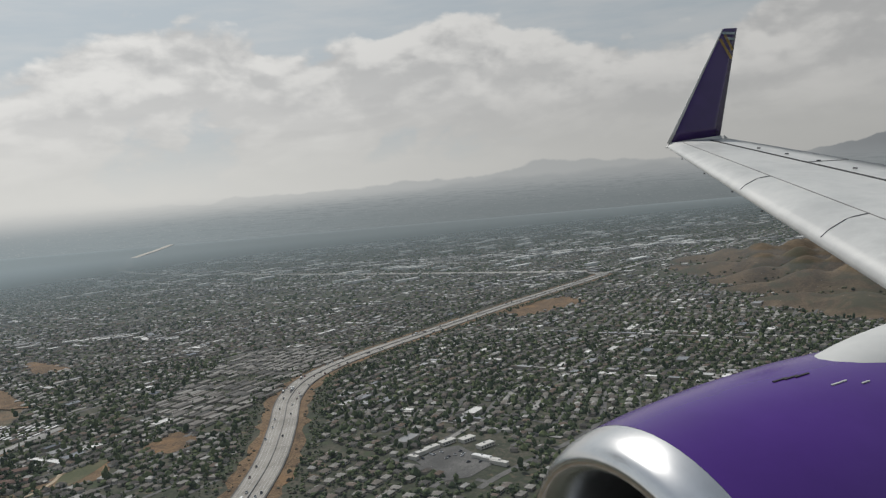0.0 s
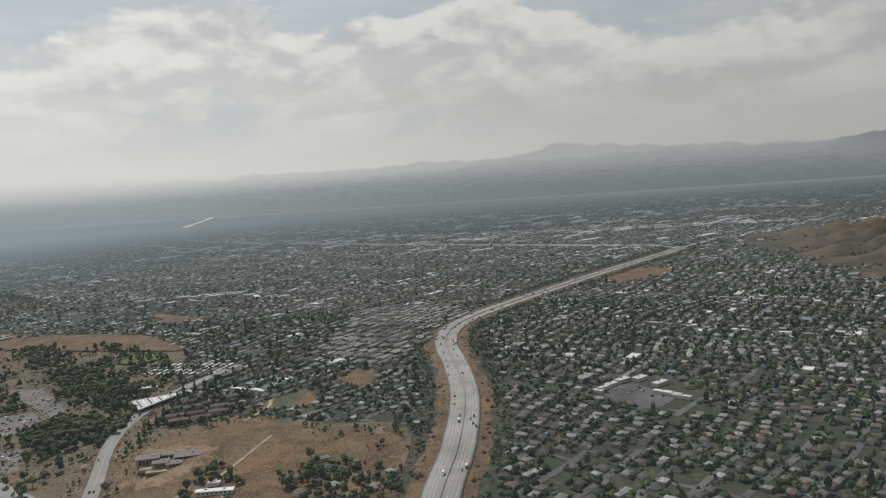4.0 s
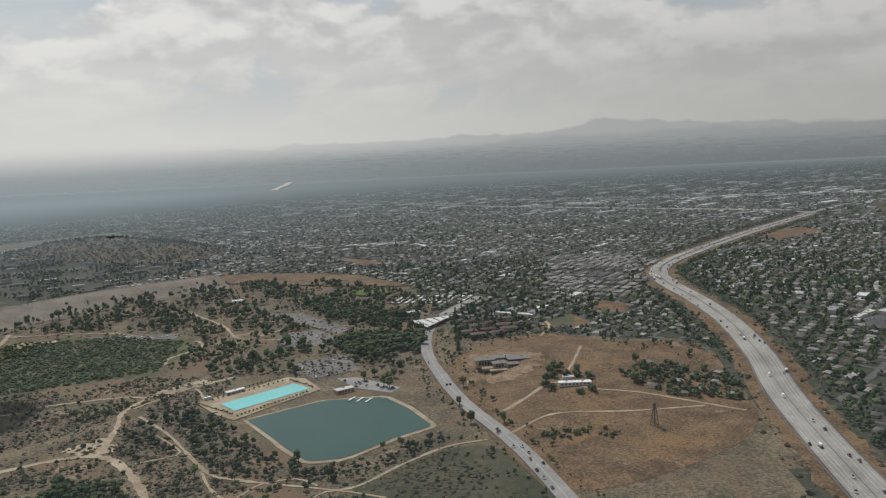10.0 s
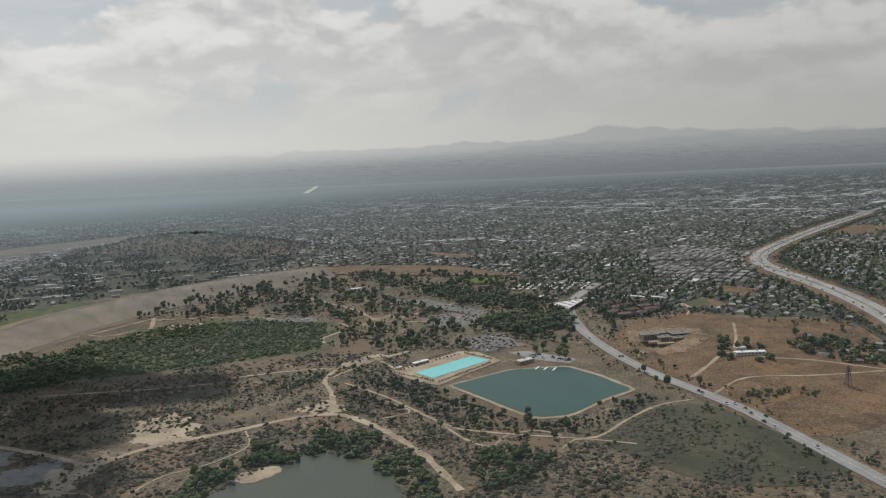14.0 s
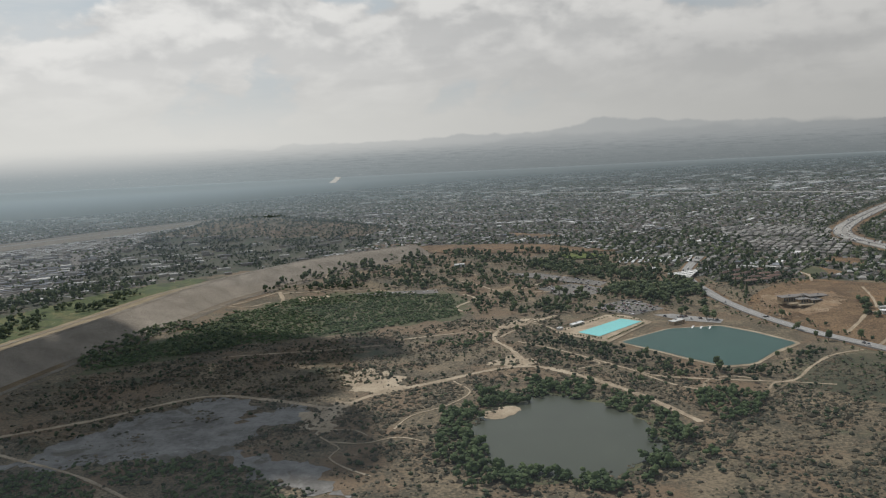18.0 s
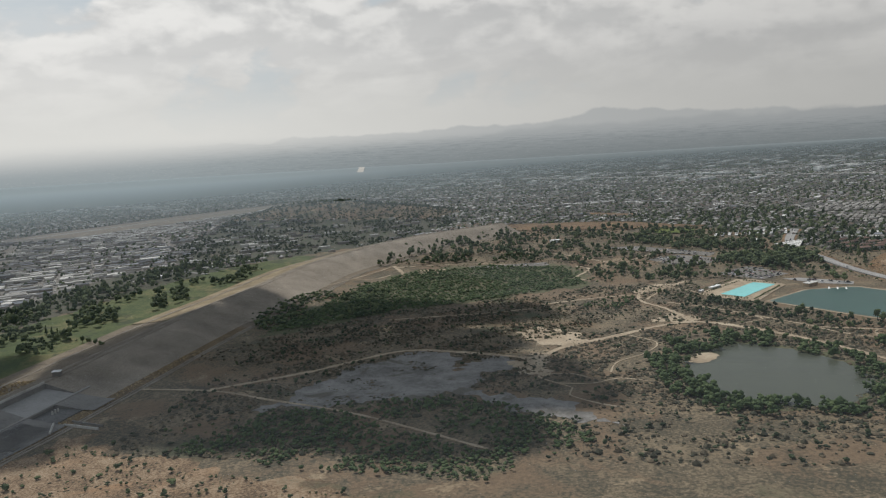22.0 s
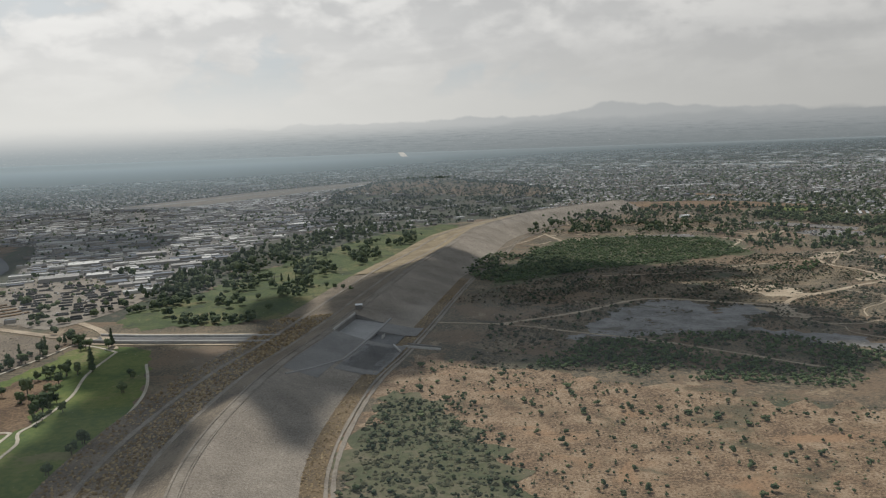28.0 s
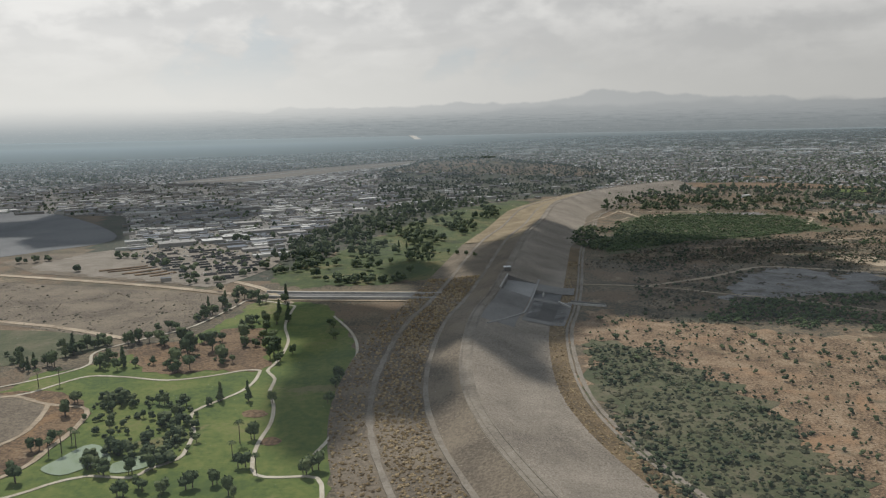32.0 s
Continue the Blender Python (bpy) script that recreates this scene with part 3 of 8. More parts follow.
def boxes_mesh(x, y, z, w, d, hgt, turn):
    """Flat-roofed blocks with a parapet lip: walls and sunk roof."""
    n = len(x)
    hw, hd = w / 2, d / 2
    zero = np.zeros(n)
    corners = [(-1, -1), (1, -1), (1, 1), (-1, 1)]
    P = lambda a, b, c: np.stack([a, b, c], 1)
    loc = [P(hw * a, hd * b, zero - 1.5) for a, b in corners] + [P(hw * a, hd * b, hgt) for a, b in corners]
    loc += [P((hw - 0.3) * a, (hd - 0.3) * b, hgt) for a, b in corners] + [P((hw - 0.3) * a, (hd - 0.3) * b, hgt - 0.35) for a, b in corners]
    loc = np.stack(loc, 1)
    c, s = np.cos(turn)[:, None], np.sin(turn)[:, None]
    V = np.stack([loc[..., 0] * c - loc[..., 1] * s + x[:, None], loc[..., 0] * s + loc[..., 1] * c + y[:, None], loc[..., 2] + z[:, None]], 2).reshape(-1, 3)
    base = (np.arange(n) * 16)[:, None, None]
    q = []
    for k in range(4):
        j = (k + 1) % 4
        q += [[k, j, 4 + j, 4 + k], [4 + k, 4 + j, 8 + j, 8 + k], [8 + k, 8 + j, 12 + j, 12 + k]]
    q.append([12, 13, 14, 15])
    Q = (np.array(q)[None] + base).reshape(-1, 4)
    return V, Q, np.tile([0, 1, 0] * 4 + [1], n)

# ---------------------------------------------------------------- ground and haze


def spaced(lo, a, b, hi, fine, grow=1.22):
    """Grid lines: close together from a to b, wider and wider outside."""
    v = list(np.arange(a, b + fine, fine))
    d = fine
    while v[-1] < hi:
        d *= grow
        v.append(min(v[-1] + d, hi))
    d = fine
    while v[0] > lo:
        d *= grow
        v.insert(0, max(v[0] - d, lo))
    return np.array(v)


def make_ground():
    xs, ys = spaced(-6500, -1750, 1050, 6500, 14.0), spaced(-4000, -450, 1950, 6500, 14.0)
    gx, gy = np.meshgrid(xs, ys)
    v = np.c_[gx.ravel(), gy.ravel(), terrain(gx, gy).ravel()]
    n, m = len(xs), len(ys)
    i, j = np.meshgrid(np.arange(n - 1), np.arange(m - 1))
    k = (j * n + i).ravel()
    f = np.c_[k, k + 1, k + n + 1, k + n]
    mid = v[f].mean(1)
    # the valley's built-up floor starts outside the basin
    idx = np.where(inside(mid[:, 0], mid[:, 1], PARKLAND) | inside(mid[:, 0], mid[:, 1], WESTLAND) | inside(mid[:, 0], mid[:, 1], KNOLL) | (mid[:, 2] > 22), 0, 1)
    idx = np.where((mid[:, 2] > 5) & (mid[:, 0] > 350), 2, idx)
    tagged(new("ground", raw_mesh("ground", v, [f], [M_EARTH, M_CITY, M_HILL], idx, True)), "dry valley floor, bare earth, lawns and lots", "ground", kind="structure")


PARKLAND = [(-1100, -1500), (-1118, -60), (-1080, 400), (-1000, 760), (-880, 1010), (-740, 1060), (-590, 1010), (-490, 880), (-450, 740), (-415, 600),
            (-345, 585), (-280, 552), (-205, 545), (-190, 450), (-195, 330), (-230, 100), (-300, -1500)]
WESTLAND = [(-1118, -60), (-1080, 400), (-1000, 760), (-960, 880), (-1040, 840), (-1150, 730), (-1220, 520), (-1262, 353), (-1310, 190), (-1390, 195),
            (-1520, 300), (-1700, 700), (-1860, 700), (-1720, 320), (-1600, 100), (-1700, -1500), (-1100, -1500)]
KNOLL = [(-1370, 1290), (-1230, 1500), (-1000, 1450), (-860, 1280), (-930, 1180), (-1150, 1220)]
FREEWAY = [(-205, -300), (-185, 120), (-172, 374), (-158, 490), (-153, 597), (-160, 690), (-172, 790), (-165, 880), (-128, 985), (-68, 1100), (0, 1212),
           (96, 1355), (200, 1495), (285, 1610), (318, 1668), (300, 1722)]
make_ground()


def make_haze():
    """A sheet of painted haze over the far valley, thin at its near edge."""
    m, T, p = shader("painted_haze")
    nt = m.node_tree
    pos = T.n("ShaderNodeTexCoord").outputs["Object"]
    sep = T.n("ShaderNodeSeparateXYZ")
    T.put(sep.inputs[0], pos)
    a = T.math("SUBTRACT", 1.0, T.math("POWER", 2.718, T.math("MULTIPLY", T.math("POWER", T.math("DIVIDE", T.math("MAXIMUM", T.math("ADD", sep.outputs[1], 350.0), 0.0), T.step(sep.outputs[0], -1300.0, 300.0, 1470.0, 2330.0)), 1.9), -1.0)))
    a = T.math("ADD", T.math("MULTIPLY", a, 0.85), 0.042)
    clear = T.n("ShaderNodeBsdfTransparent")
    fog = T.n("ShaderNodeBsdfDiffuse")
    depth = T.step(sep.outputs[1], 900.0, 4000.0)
    # glow of the haze towards the sun put into the colour: west lighter
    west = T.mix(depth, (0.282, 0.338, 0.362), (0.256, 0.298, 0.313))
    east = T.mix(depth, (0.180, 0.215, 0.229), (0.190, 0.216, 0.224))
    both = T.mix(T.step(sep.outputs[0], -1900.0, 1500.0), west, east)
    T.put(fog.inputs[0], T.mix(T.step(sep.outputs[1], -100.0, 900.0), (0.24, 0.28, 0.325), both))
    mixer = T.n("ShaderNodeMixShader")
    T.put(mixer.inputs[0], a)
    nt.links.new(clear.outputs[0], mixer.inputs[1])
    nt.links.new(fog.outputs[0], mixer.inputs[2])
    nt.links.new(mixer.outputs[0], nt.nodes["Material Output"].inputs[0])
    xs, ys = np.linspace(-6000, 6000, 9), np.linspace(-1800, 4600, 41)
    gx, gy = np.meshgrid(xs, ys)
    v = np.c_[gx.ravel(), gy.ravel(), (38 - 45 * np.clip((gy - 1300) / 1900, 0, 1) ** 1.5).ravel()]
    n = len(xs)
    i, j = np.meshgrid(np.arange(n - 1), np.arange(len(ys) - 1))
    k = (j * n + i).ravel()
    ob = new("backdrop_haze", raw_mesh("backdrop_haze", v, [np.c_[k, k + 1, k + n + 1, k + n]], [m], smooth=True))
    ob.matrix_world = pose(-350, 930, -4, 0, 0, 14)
    tagged(ob, "translucent sheet painted with grey haze over the valley", "haze", kind="structure")


make_haze()

# ---------------------------------------------------------------- roads
freeway = ribbon("road_freeway", FREEWAY, 26, M_FREEWAY, 1.0, 1.6, "wide pale concrete freeway curving through the suburb", "freeway", step=12)
verge = ribbon("verge_freeway", FREEWAY, 44, M_DRY, 0.2, 0.8, "dry brown grass verge along the freeway", "verge", step=12, wob=0.35, follow=True)
ribbon("freeway_median", FREEWAY, 1.0, M_ROADGREY, 1.9, 0.9, "", step=12, parent=freeway)
for s in (-12.4, 12.4):
    ribbon("shoulder", FREEWAY, 1.2, M_ASPHALT, 1.06, 0.05, "", shift=s, step=12, parent=freeway)
for s in (-9.6, -7.0, -4.4, 4.4, 7.0, 9.6):
    ribbon("lane_line", FREEWAY, 0.16, M_PAINT, 1.05, 0.04, "", shift=s, step=12, parent=freeway)
LAKE_ROAD = [(-250, -150), (-300, 120), (-336, 250), (-368, 345), (-397, 416), (-420, 487), (-438, 555), (-441, 625), (-430, 690), (-395, 770)]
ribbon("road_freeway", [(-203, -296), (-215, -700), (-235, -1600)], 30, M_CONCRETE, 1.0, 1.6, "pale concrete freeway running on south", "freeway", step=40)
ribbon("road_lake", [(-250, -150), (-215, -290), (-150, -700), (-90, -1600)], 11, M_ROADGREY, 0.8, 1.4, "grey road running on south", "road", step=30)
lake_road = ribbon("road_lake", LAKE_ROAD, 11, M_ROADGREY, 0.8, 1.4, "grey four-lane road past the lake", "road", step=8)
ribbon("centre_line", LAKE_ROAD, 0.2, M_PAINT, 0.84, 0.04, "", step=8, parent=lake_road)
ribbon("verge_lake_road", LAKE_ROAD, 17, M_DRY, 0.05, 0.4, "sandy verge of the lake road", "verge", step=8, wob=0.35, follow=True)
ribbon("road_far", [(302, 1640), (400, 1760), (560, 1930), (760, 2120), (1000, 2400)], 14, M_ROADGREY, 1.5, 2.0, "pale road running on to the hills", "road", step=30)
# far freeways and the glinting wash across the valley
ribbon("road_far", [(-1480, 3500), (-1182, 2984), (-726, 2570), (-222, 2123), (60, 1900), (240, 1762), (300, 1722)], 24, M_CONCRETE, 3.0, 4, "distant freeway across the valley", "freeway", step=40)
# the glint is imitated: pale concrete raised above the haze sheet
ribbon("wash_far", [(-1900, 5600), (-1800, 5300), (-1640, 4500), (-1521, 3800), (-1370, 3400), (-1290, 3200)], 34, M_CONCRETE, 11.0, 11, "pale concrete river channel far off", "channel", step=40)

# ---------------------------------------------------------------- water
LAKE = [(-553, 386), (-548, 391), (-509, 425), (-502, 428), (-464, 433), (-458, 431), (-438, 406), (-418, 371), (-418, 366), (-440, 346), (-463, 317), (-470, 312), (-486, 309), (-492, 311), (-512, 334), (-520, 345)]
LAKE_RIM = [(-557, 387), (-508, 428.5), (-462, 436.5), (-455, 434), (-434, 408), (-414, 371), (-414.5, 365), (-437.5, 343), (-461.5, 314), (-469, 308), (-487, 305), (-494, 307.5), (-515, 332), (-524, 345)]
sheet("bank_lake", LAKE_RIM, M_SAND, "pale sandy bank round the lake", "bank", 0.3, 10, smooth=False)
sheet("water_lake", LAKE, M_LAKE, "still green lake water", "lake", level=-3.55, step=12, smooth=False)
sheet("terrace_pool", [(-608, 428), (-590, 448), (-552, 492), (-535, 487), (-514, 456), (-535, 428), (-563, 386), (-580, 398)], M_SAND, "pale paved terrace round the swimming pool", "terrace", 0.5, 12, smooth=False)
sheet("water_pool", [(-586, 423), (-541, 472), (-524, 458), (-569, 406)], M_POOLWATER, "turquoise swimming pool water", "pool", level=-3.2, step=10, smooth=False)
POND = [(-674, 182), (-650, 228), (-622, 246), (-594, 236), (-566, 192), (-570, 142), (-610, 110), (-656, 128)]
sheet("bank_pond", [(-680, 184), (-654, 234), (-622, 252), (-590, 241), (-560, 193), (-566, 137), (-608, 104), (-660, 122)], M_MEADOW, "muddy bank of the pond", "bank", 0.2, 12, rag=4)
sheet("water_pond", POND, M_POND, "brown-green pond water", "pond", level=-2.6, step=12, rag=5)
sheet("water_golf", [(-1292, -167), (-1290, -157), (-1286, -144), (-1280, -143), (-1270, -153), (-1267, -159), (-1272, -159), (-1275, -166), (-1281, -172)], M_MURK, "shallow green golf pond", "pond", level=0.45, step=4)
sheet("water_golf", [(-1262, -169), (-1265, -161), (-1261, -157), (-1257, -153), (-1255, -147), (-1249, -154), (-1248, -161), (-1255, -168)], M_MURK, "shallow green golf pond", "pond", level=0.45, step=4)

# ---------------------------------------------------------------- patches of ground cover
sheet("meadow_wood", [(-955, 560), (-905, 665), (-809, 705), (-712, 672), (-695, 554), (-750, 529), (-820, 485), (-895, 436), (-975, 352), (-1005, 335)], M_MEADOW, "green floor of the willow wood", lift=0.15, step=22, rag=8)
SILT = [(-945, 132), (-925, 172), (-893, 231), (-876, 248), (-842, 271), (-822, 246), (-824, 209), (-822, 232), (-792, 244), (-776, 226), (-784, 210), (-806, 200), (-813, 167), (-797, 148), (-752, 140), (-745, 122), (-725, 88), (-774, 116), (-813, 150), (-859, 146), (-896, 138)]
sheet("silt_flat", SILT, M_SILT, "grey flat of dried river silt", lift=0.2, rag=9)
sheet("field_hill", [(-412, 512), (-339, 568), (-281, 540), (-200, 525), (-196, 440), (-200, 360), (-242, 300), (-330, 255), (-362, 345), (-398, 440)], M_DRY, "brown mown hillside of dry grass", lift=0.15)
sheet("field_meadow", [(-453, 261), (-429, 297), (-400, 325), (-374, 322), (-352, 275), (-330, 200), (-400, 190)], M_PASTURE, "dark olive meadow below the lake", lift=0.22)
sheet("field_brown", [(-1060, -150), (-1062, 20), (-1042, 85), (-970, 55), (-876, 18), (-790, -20), (-690, -60), (-640, -300), (-1040, -300)], M_FIELD, "orange-brown field of dry grass", lift=0.15, rag=14)
sheet("bushy_ground", [(-1052, -260), (-1058, -120), (-1059, -20), (-1054, 14), (-1025, 2), (-1002, -45), (-980, -120), (-965, -260)], M_MEADOW, "olive-green bushy ground below the dam", lift=0.3, step=14, rag=12)
sheet("ridge_grass", [(-880, 1050), (-845, 1085), (-743, 1042), (-614, 1018), (-485, 886), (-558, 905), (-737, 965), (-850, 990)], M_DRY, "bare brown grassy ridge", lift=1.2, rag=5)
for poly, lab in (([(-611, 665), (-571, 675), (-525, 616), (-566, 598), (-589, 615)], "grey park car park"), ([(-563, 531), (-518, 565), (-492, 512), (-528, 487)], "grey lakeside car park"),
                  ([(-837, 694), (-735, 705), (-731, 684), (-820, 675)], "pale gravel car park"), ([(-655, 774), (-609, 764), (-528, 662), (-539, 645)], "grey car park in the park")):
    sheet("car_park", poly, M_LOT, lab, "car park", 0.25, 14, smooth=False)
TRAILS = [
    ([(-771, 222), (-748, 266), (-707, 296), (-668, 320), (-630, 322), (-596, 292), (-563, 245), (-535, 190)], 8),
    ([(-772, 226), (-764, 205), (-768, 188), (-757, 172), (-748, 160), (-751, 146), (-738, 130), (-722, 118)], 1.8),
    ([(-757, 172), (-735, 168), (-716, 176), (-700, 168)], 1.6),
    ([(-990, 175), (-930, 215), (-871, 270), (-820, 262), (-772, 239)], 6),
    ([(-633, 324), (-646, 375), (-660, 415), (-655, 457), (-631, 467), (-600, 500)], 6),
    ([(-640, 399), (-600, 359), (-550, 296), (-527, 283), (-484, 272), (-455, 268), (-430, 301), (-404, 329), (-378, 337)], 3.6),
    ([(-369, 388), (-350, 410), (-330, 430), (-300, 415), (-265, 405), (-205, 370)], 4),
    ([(-362, 345), (-340, 368), (-320, 372), (-280, 372), (-230, 380)], 3.5),
    ([(-333, 560), (-322, 600), (-330, 640)], 4), ([(-300, 520), (-312, 470), (-322, 440)], 3),
    ([(-700, 668), (-685, 640), (-705, 600), (-690, 570)], 5),
    ([(-1040, 180), (-985, 172), (-940, 150), (-880, 120), (-800, 60)], 3),
    ([(-553, 296), (-536, 268), (-520, 255), (-510, 275), (-490, 283), (-475, 273)], 2.4), ([(-477, 248), (-468, 264), (-455, 263), (-432, 252)], 2.4),
    ([(-655, 422), (-642, 444), (-624, 467), (-593, 416)], 3), ([(-608, 358), (-579, 328), (-585, 318), (-601, 309)], 2),
    ([(-755, 456), (-721, 469), (-687, 474), (-660, 454)], 5), ([(-779, 819), (-696, 733), (-652, 665), (-597, 643)], 5),
    ([(-764, 194), (-745, 192), (-734, 179)], 1.6), ([(-690, 300), (-676, 262), (-690, 232), (-712, 214), (-720, 190)], 1.6), ([(-900, 392), (-850, 410), (-800, 425), (-760, 440)], 3),
    ([(-1035, 445), (-1000, 560), (-960, 640), (-935, 700)], 4), ([(-985, 620), (-950, 610), (-930, 640)], 4), ([(-760, 690), (-820, 712), (-880, 705), (-930, 690)], 5),
    ([(-640, 660), (-600, 700), (-560, 740), (-530, 800)], 4), ([(-880, 930), (-900, 860), (-895, 790)], 4), ([(-935, 700), (-915, 640), (-930, 600)], 7),
]
for pts, w in TRAILS:
    ribbon("trail", pts, w * 0.68, M_SAND, 0.35, 0.3, "pale sandy trail through the scrub", "trail", step=5, wob=0.7)

for q in ([(-778, 333), (-765, 350), (-734, 317), (-730, 270), (-750, 275), (-770, 300)], [(-782, 222), (-772, 258), (-757, 240), (-757, 200), (-768, 193)], [(-668, 345), (-650, 352), (-630, 330), (-650, 322)],
          [(-655, 470), (-640, 500), (-622, 490), (-632, 462)], [(-905, 655), (-880, 680), (-860, 672), (-885, 645)]):
    sheet("sand_patch", q, M_SAND, "bare pale sand beside the trail", lift=0.3, step=8, rag=9)
sheet("sand_spit", [(-666, 212), (-651, 227), (-640, 217), (-656, 203)], M_SAND, "small sandy spit in the pond", "bank", 0.55, 5, rag=3)

# ---------------------------------------------------------------- the dam
CREST = [(-960, -520), (-1040, -330), (-1094, -195), (-1116, -127), (-1125, -60), (-1123, 35), (-1113, 97), (-1102, 180), (-1080, 370), (-1056, 490), (-1030, 650), (-992, 745),
         (-950, 830), (-905, 885), (-857, 930), (-790, 985)]


def loft(name, line, profile, mats, label, category, cuts=()):
    """A bank of earth: a cross profile (offset to the water side, height) drawn along a line."""
    c = curve(line, 9.0)
    s = -sideways(c) * -1.0
    cols = []
    for off, z in profile:
        p = c[:, :2] + s * off
        zz = terrain(p[:, 0], p[:, 1]) + 0.35 if z is None else np.full(len(c), float(z))
        cols.append(np.c_[p, zz])
    n = len(c)
    v = np.concatenate(cols)
    fs, idx = [], []
    for k in range(len(cols) - 1):
        i = np.arange(n - 1) + k * n
        ok = np.full(n - 1, True)
        for seg, y0, y1 in cuts:
            if seg == k:
                ok &= ~((c[:-1, 1] >= y0) & (c[1:, 1] <= y1))
        i = i[ok]
        fs.append(np.c_[i, i + n, i + n + 1, i + 1])
        idx += [mats[k][0]] * len(i)
    return tagged(new(name, raw_mesh(name, v, [np.concatenate(fs)], [m for _, m in sorted({a: b for a, b in mats}.items())], idx, True)), label, category, kind="structure")


PROFILE = [(-66, None), (-48, 1.2), (-20, 4.5), (-3.4, 10.2), (3.4, 10.2), (26, 3.69), (47, None), (57, None)]
CHUTE, INTAKE = (113.0, 172.0), (112.0, 148.0)
dam = loft("dam", CREST[:9], PROFILE, [(0, M_SCRUBBANK), (0, M_SCRUBBANK), (0, M_SCRUBBANK), (1, M_TRACK), (2, M_RIPRAP), (2, M_RIPRAP), (3, M_WEEDS)],
           "long curved earth dam faced with grey stone", "dam", ((4, *CHUTE), (5, *INTAKE)))
loft("dam", CREST[8:], PROFILE, [(0, M_TANBANK), (0, M_TANBANK), (0, M_TANBANK), (1, M_TRACK), (2, M_RIPRAP), (2, M_RIPRAP), (3, M_SCRUBBANK)],
     "northern arm of the dam with a tan grass bank", "dam")
crest_line = curve(CREST, 9.0)
side = sideways(crest_line)
for off, z, w, nm in ((-2.6, 10.5, 1.1, "kerb"), (0.6, 10.45, 3.4, "crest_road"), (3.0, 10.5, 0.9, "kerb"), (-20, 4.9, 2.8, "bench_track"), (-47, 1.7, 2.8, "bench_track"), (58, None, 1.6, "toe_track"), (61, None, 2.2, "toe_track")):
    pts = [tuple(p) for p in crest_line[::4, :2] + side[::4] * off]
    ribbon(nm, pts, w, M_TRACK, 0.0 if z else 0.4, 0.4, "", level=None if z is None else [z, z], step=6, parent=dam, wob=0.0 if nm in ("kerb", "crest_road") else 0.5)

# ---------------------------------------------------------------- golf course
GOLF = [(-1368, -74), (-1347, -40), (-1302, 25), (-1287, 118), (-1242, 112), (-1215, 65), (-1194, 8), (-1184, -60), (-1180, -122), (-1172, -186), (-1172, -300), (-1420, -300)]
sheet("lawn_golf", GOLF, M_FAIRWAY, "watered green golf fairways", "lawn", 0.15, 16, rag=4)
sheet("lawn_golf", [(-1300, 184), (-1262, 353), (-1222, 524), (-1150, 715), (-1060, 790), (-1080, 640), (-1118, 490), (-1140, 374), (-1165, 204)], M_OLIVE, "olive-green golf fairways among trees below the dam", "lawn", 0.15, 18, rag=8)
sheet("brown_rough", [(-1327, -6), (-1315, 13), (-1290, 13), (-1286, 40), (-1263, 44), (-1241, -17), (-1241, -36), (-1260, -44), (-1293, -47), (-1315, -29)], M_DRY, "bare brown rough between fairways", "rough", 0.3, 10, rag=5)
sheet("bare_ground", [(-1349, -76), (-1312, -95), (-1304, -107), (-1302, -135), (-1301, -157), (-1303, -172), (-1350, -195), (-1420, -180), (-1400, -100)], M_DRY, "bare brown ground beside the golf pond", "lot", 0.3, 12, rag=3)
sheet("dug_lot", [(-1390, -88), (-1353, -85), (-1337, -93), (-1327, -103), (-1322, -122), (-1322, -142), (-1335, -165), (-1390, -170)], M_SCRUBBANK, "dug-over grey-brown lot inside a dirt track", "lot", 0.42, 12)
for bx_, by_, br in ((-1222, -106, 6), (-1207, -137, 4)):
    sheet("worn_patch", [(bx_ + br * math.cos(a) * (1 + 0.3 * math.sin(3 * a)), by_ + 0.8 * br * math.sin(a)) for a in np.linspace(0, 6.283, 9)[:-1]], M_DRY, "worn brown patch in the fairway", "lawn", 0.32, 4, rag=2)
for pts in ([(-1257, 105), (-1251, 55), (-1238, 13), (-1234, -26), (-1235, -42), (-1227, -56), (-1224, -77), (-1217, -94), (-1212, -116), (-1211, -139), (-1208, -157), (-1203, -169), (-1194, -171), (-1178, -171), (-1172, -190)],
            [(-1239, -42), (-1237, -59), (-1239, -75), (-1247, -90), (-1253, -102), (-1251, -113), (-1244, -127), (-1240, -146), (-1240, -156), (-1248, -165), (-1252, -173), (-1270, -172), (-1282, -180), (-1291, -190), (-1320, -205)],
            [(-1239, -42), (-1248, -42), (-1264, -52), (-1285, -59), (-1310, -54), (-1331, -53), (-1341, -65), (-1349, -79), (-1361, -86), (-1380, -92)],
            [(-1222, 76), (-1194, 8), (-1181, -109), (-1184, -150)],
            [(-1257, 105), (-1280, 119), (-1298, 123), (-1302, 101), (-1313, 48), (-1333, 20), (-1350, -9), (-1342, -32), (-1347, -45), (-1360, -61), (-1371, -71), (-1400, -92)]):
    ribbon("cart_path", pts, 1.8, M_PATH, 0.38, 0.2, "pale winding golf cart path", "path", step=5)
for pts in ([(-1361, -86), (-1352, -85), (-1334, -94), (-1323, -97), (-1311, -99), (-1304, -107), (-1300, -128), (-1300, -148), (-1300, -165), (-1308, -182)], [(-1330, -96), (-1327, -103), (-1322, -122), (-1322, -139), (-1335, -165)]):
    ribbon("dirt_track", pts, 2.6, M_SAND, 0.5, 0.2, "pale dirt track round the bare lot", "track", step=5, wob=0.5)

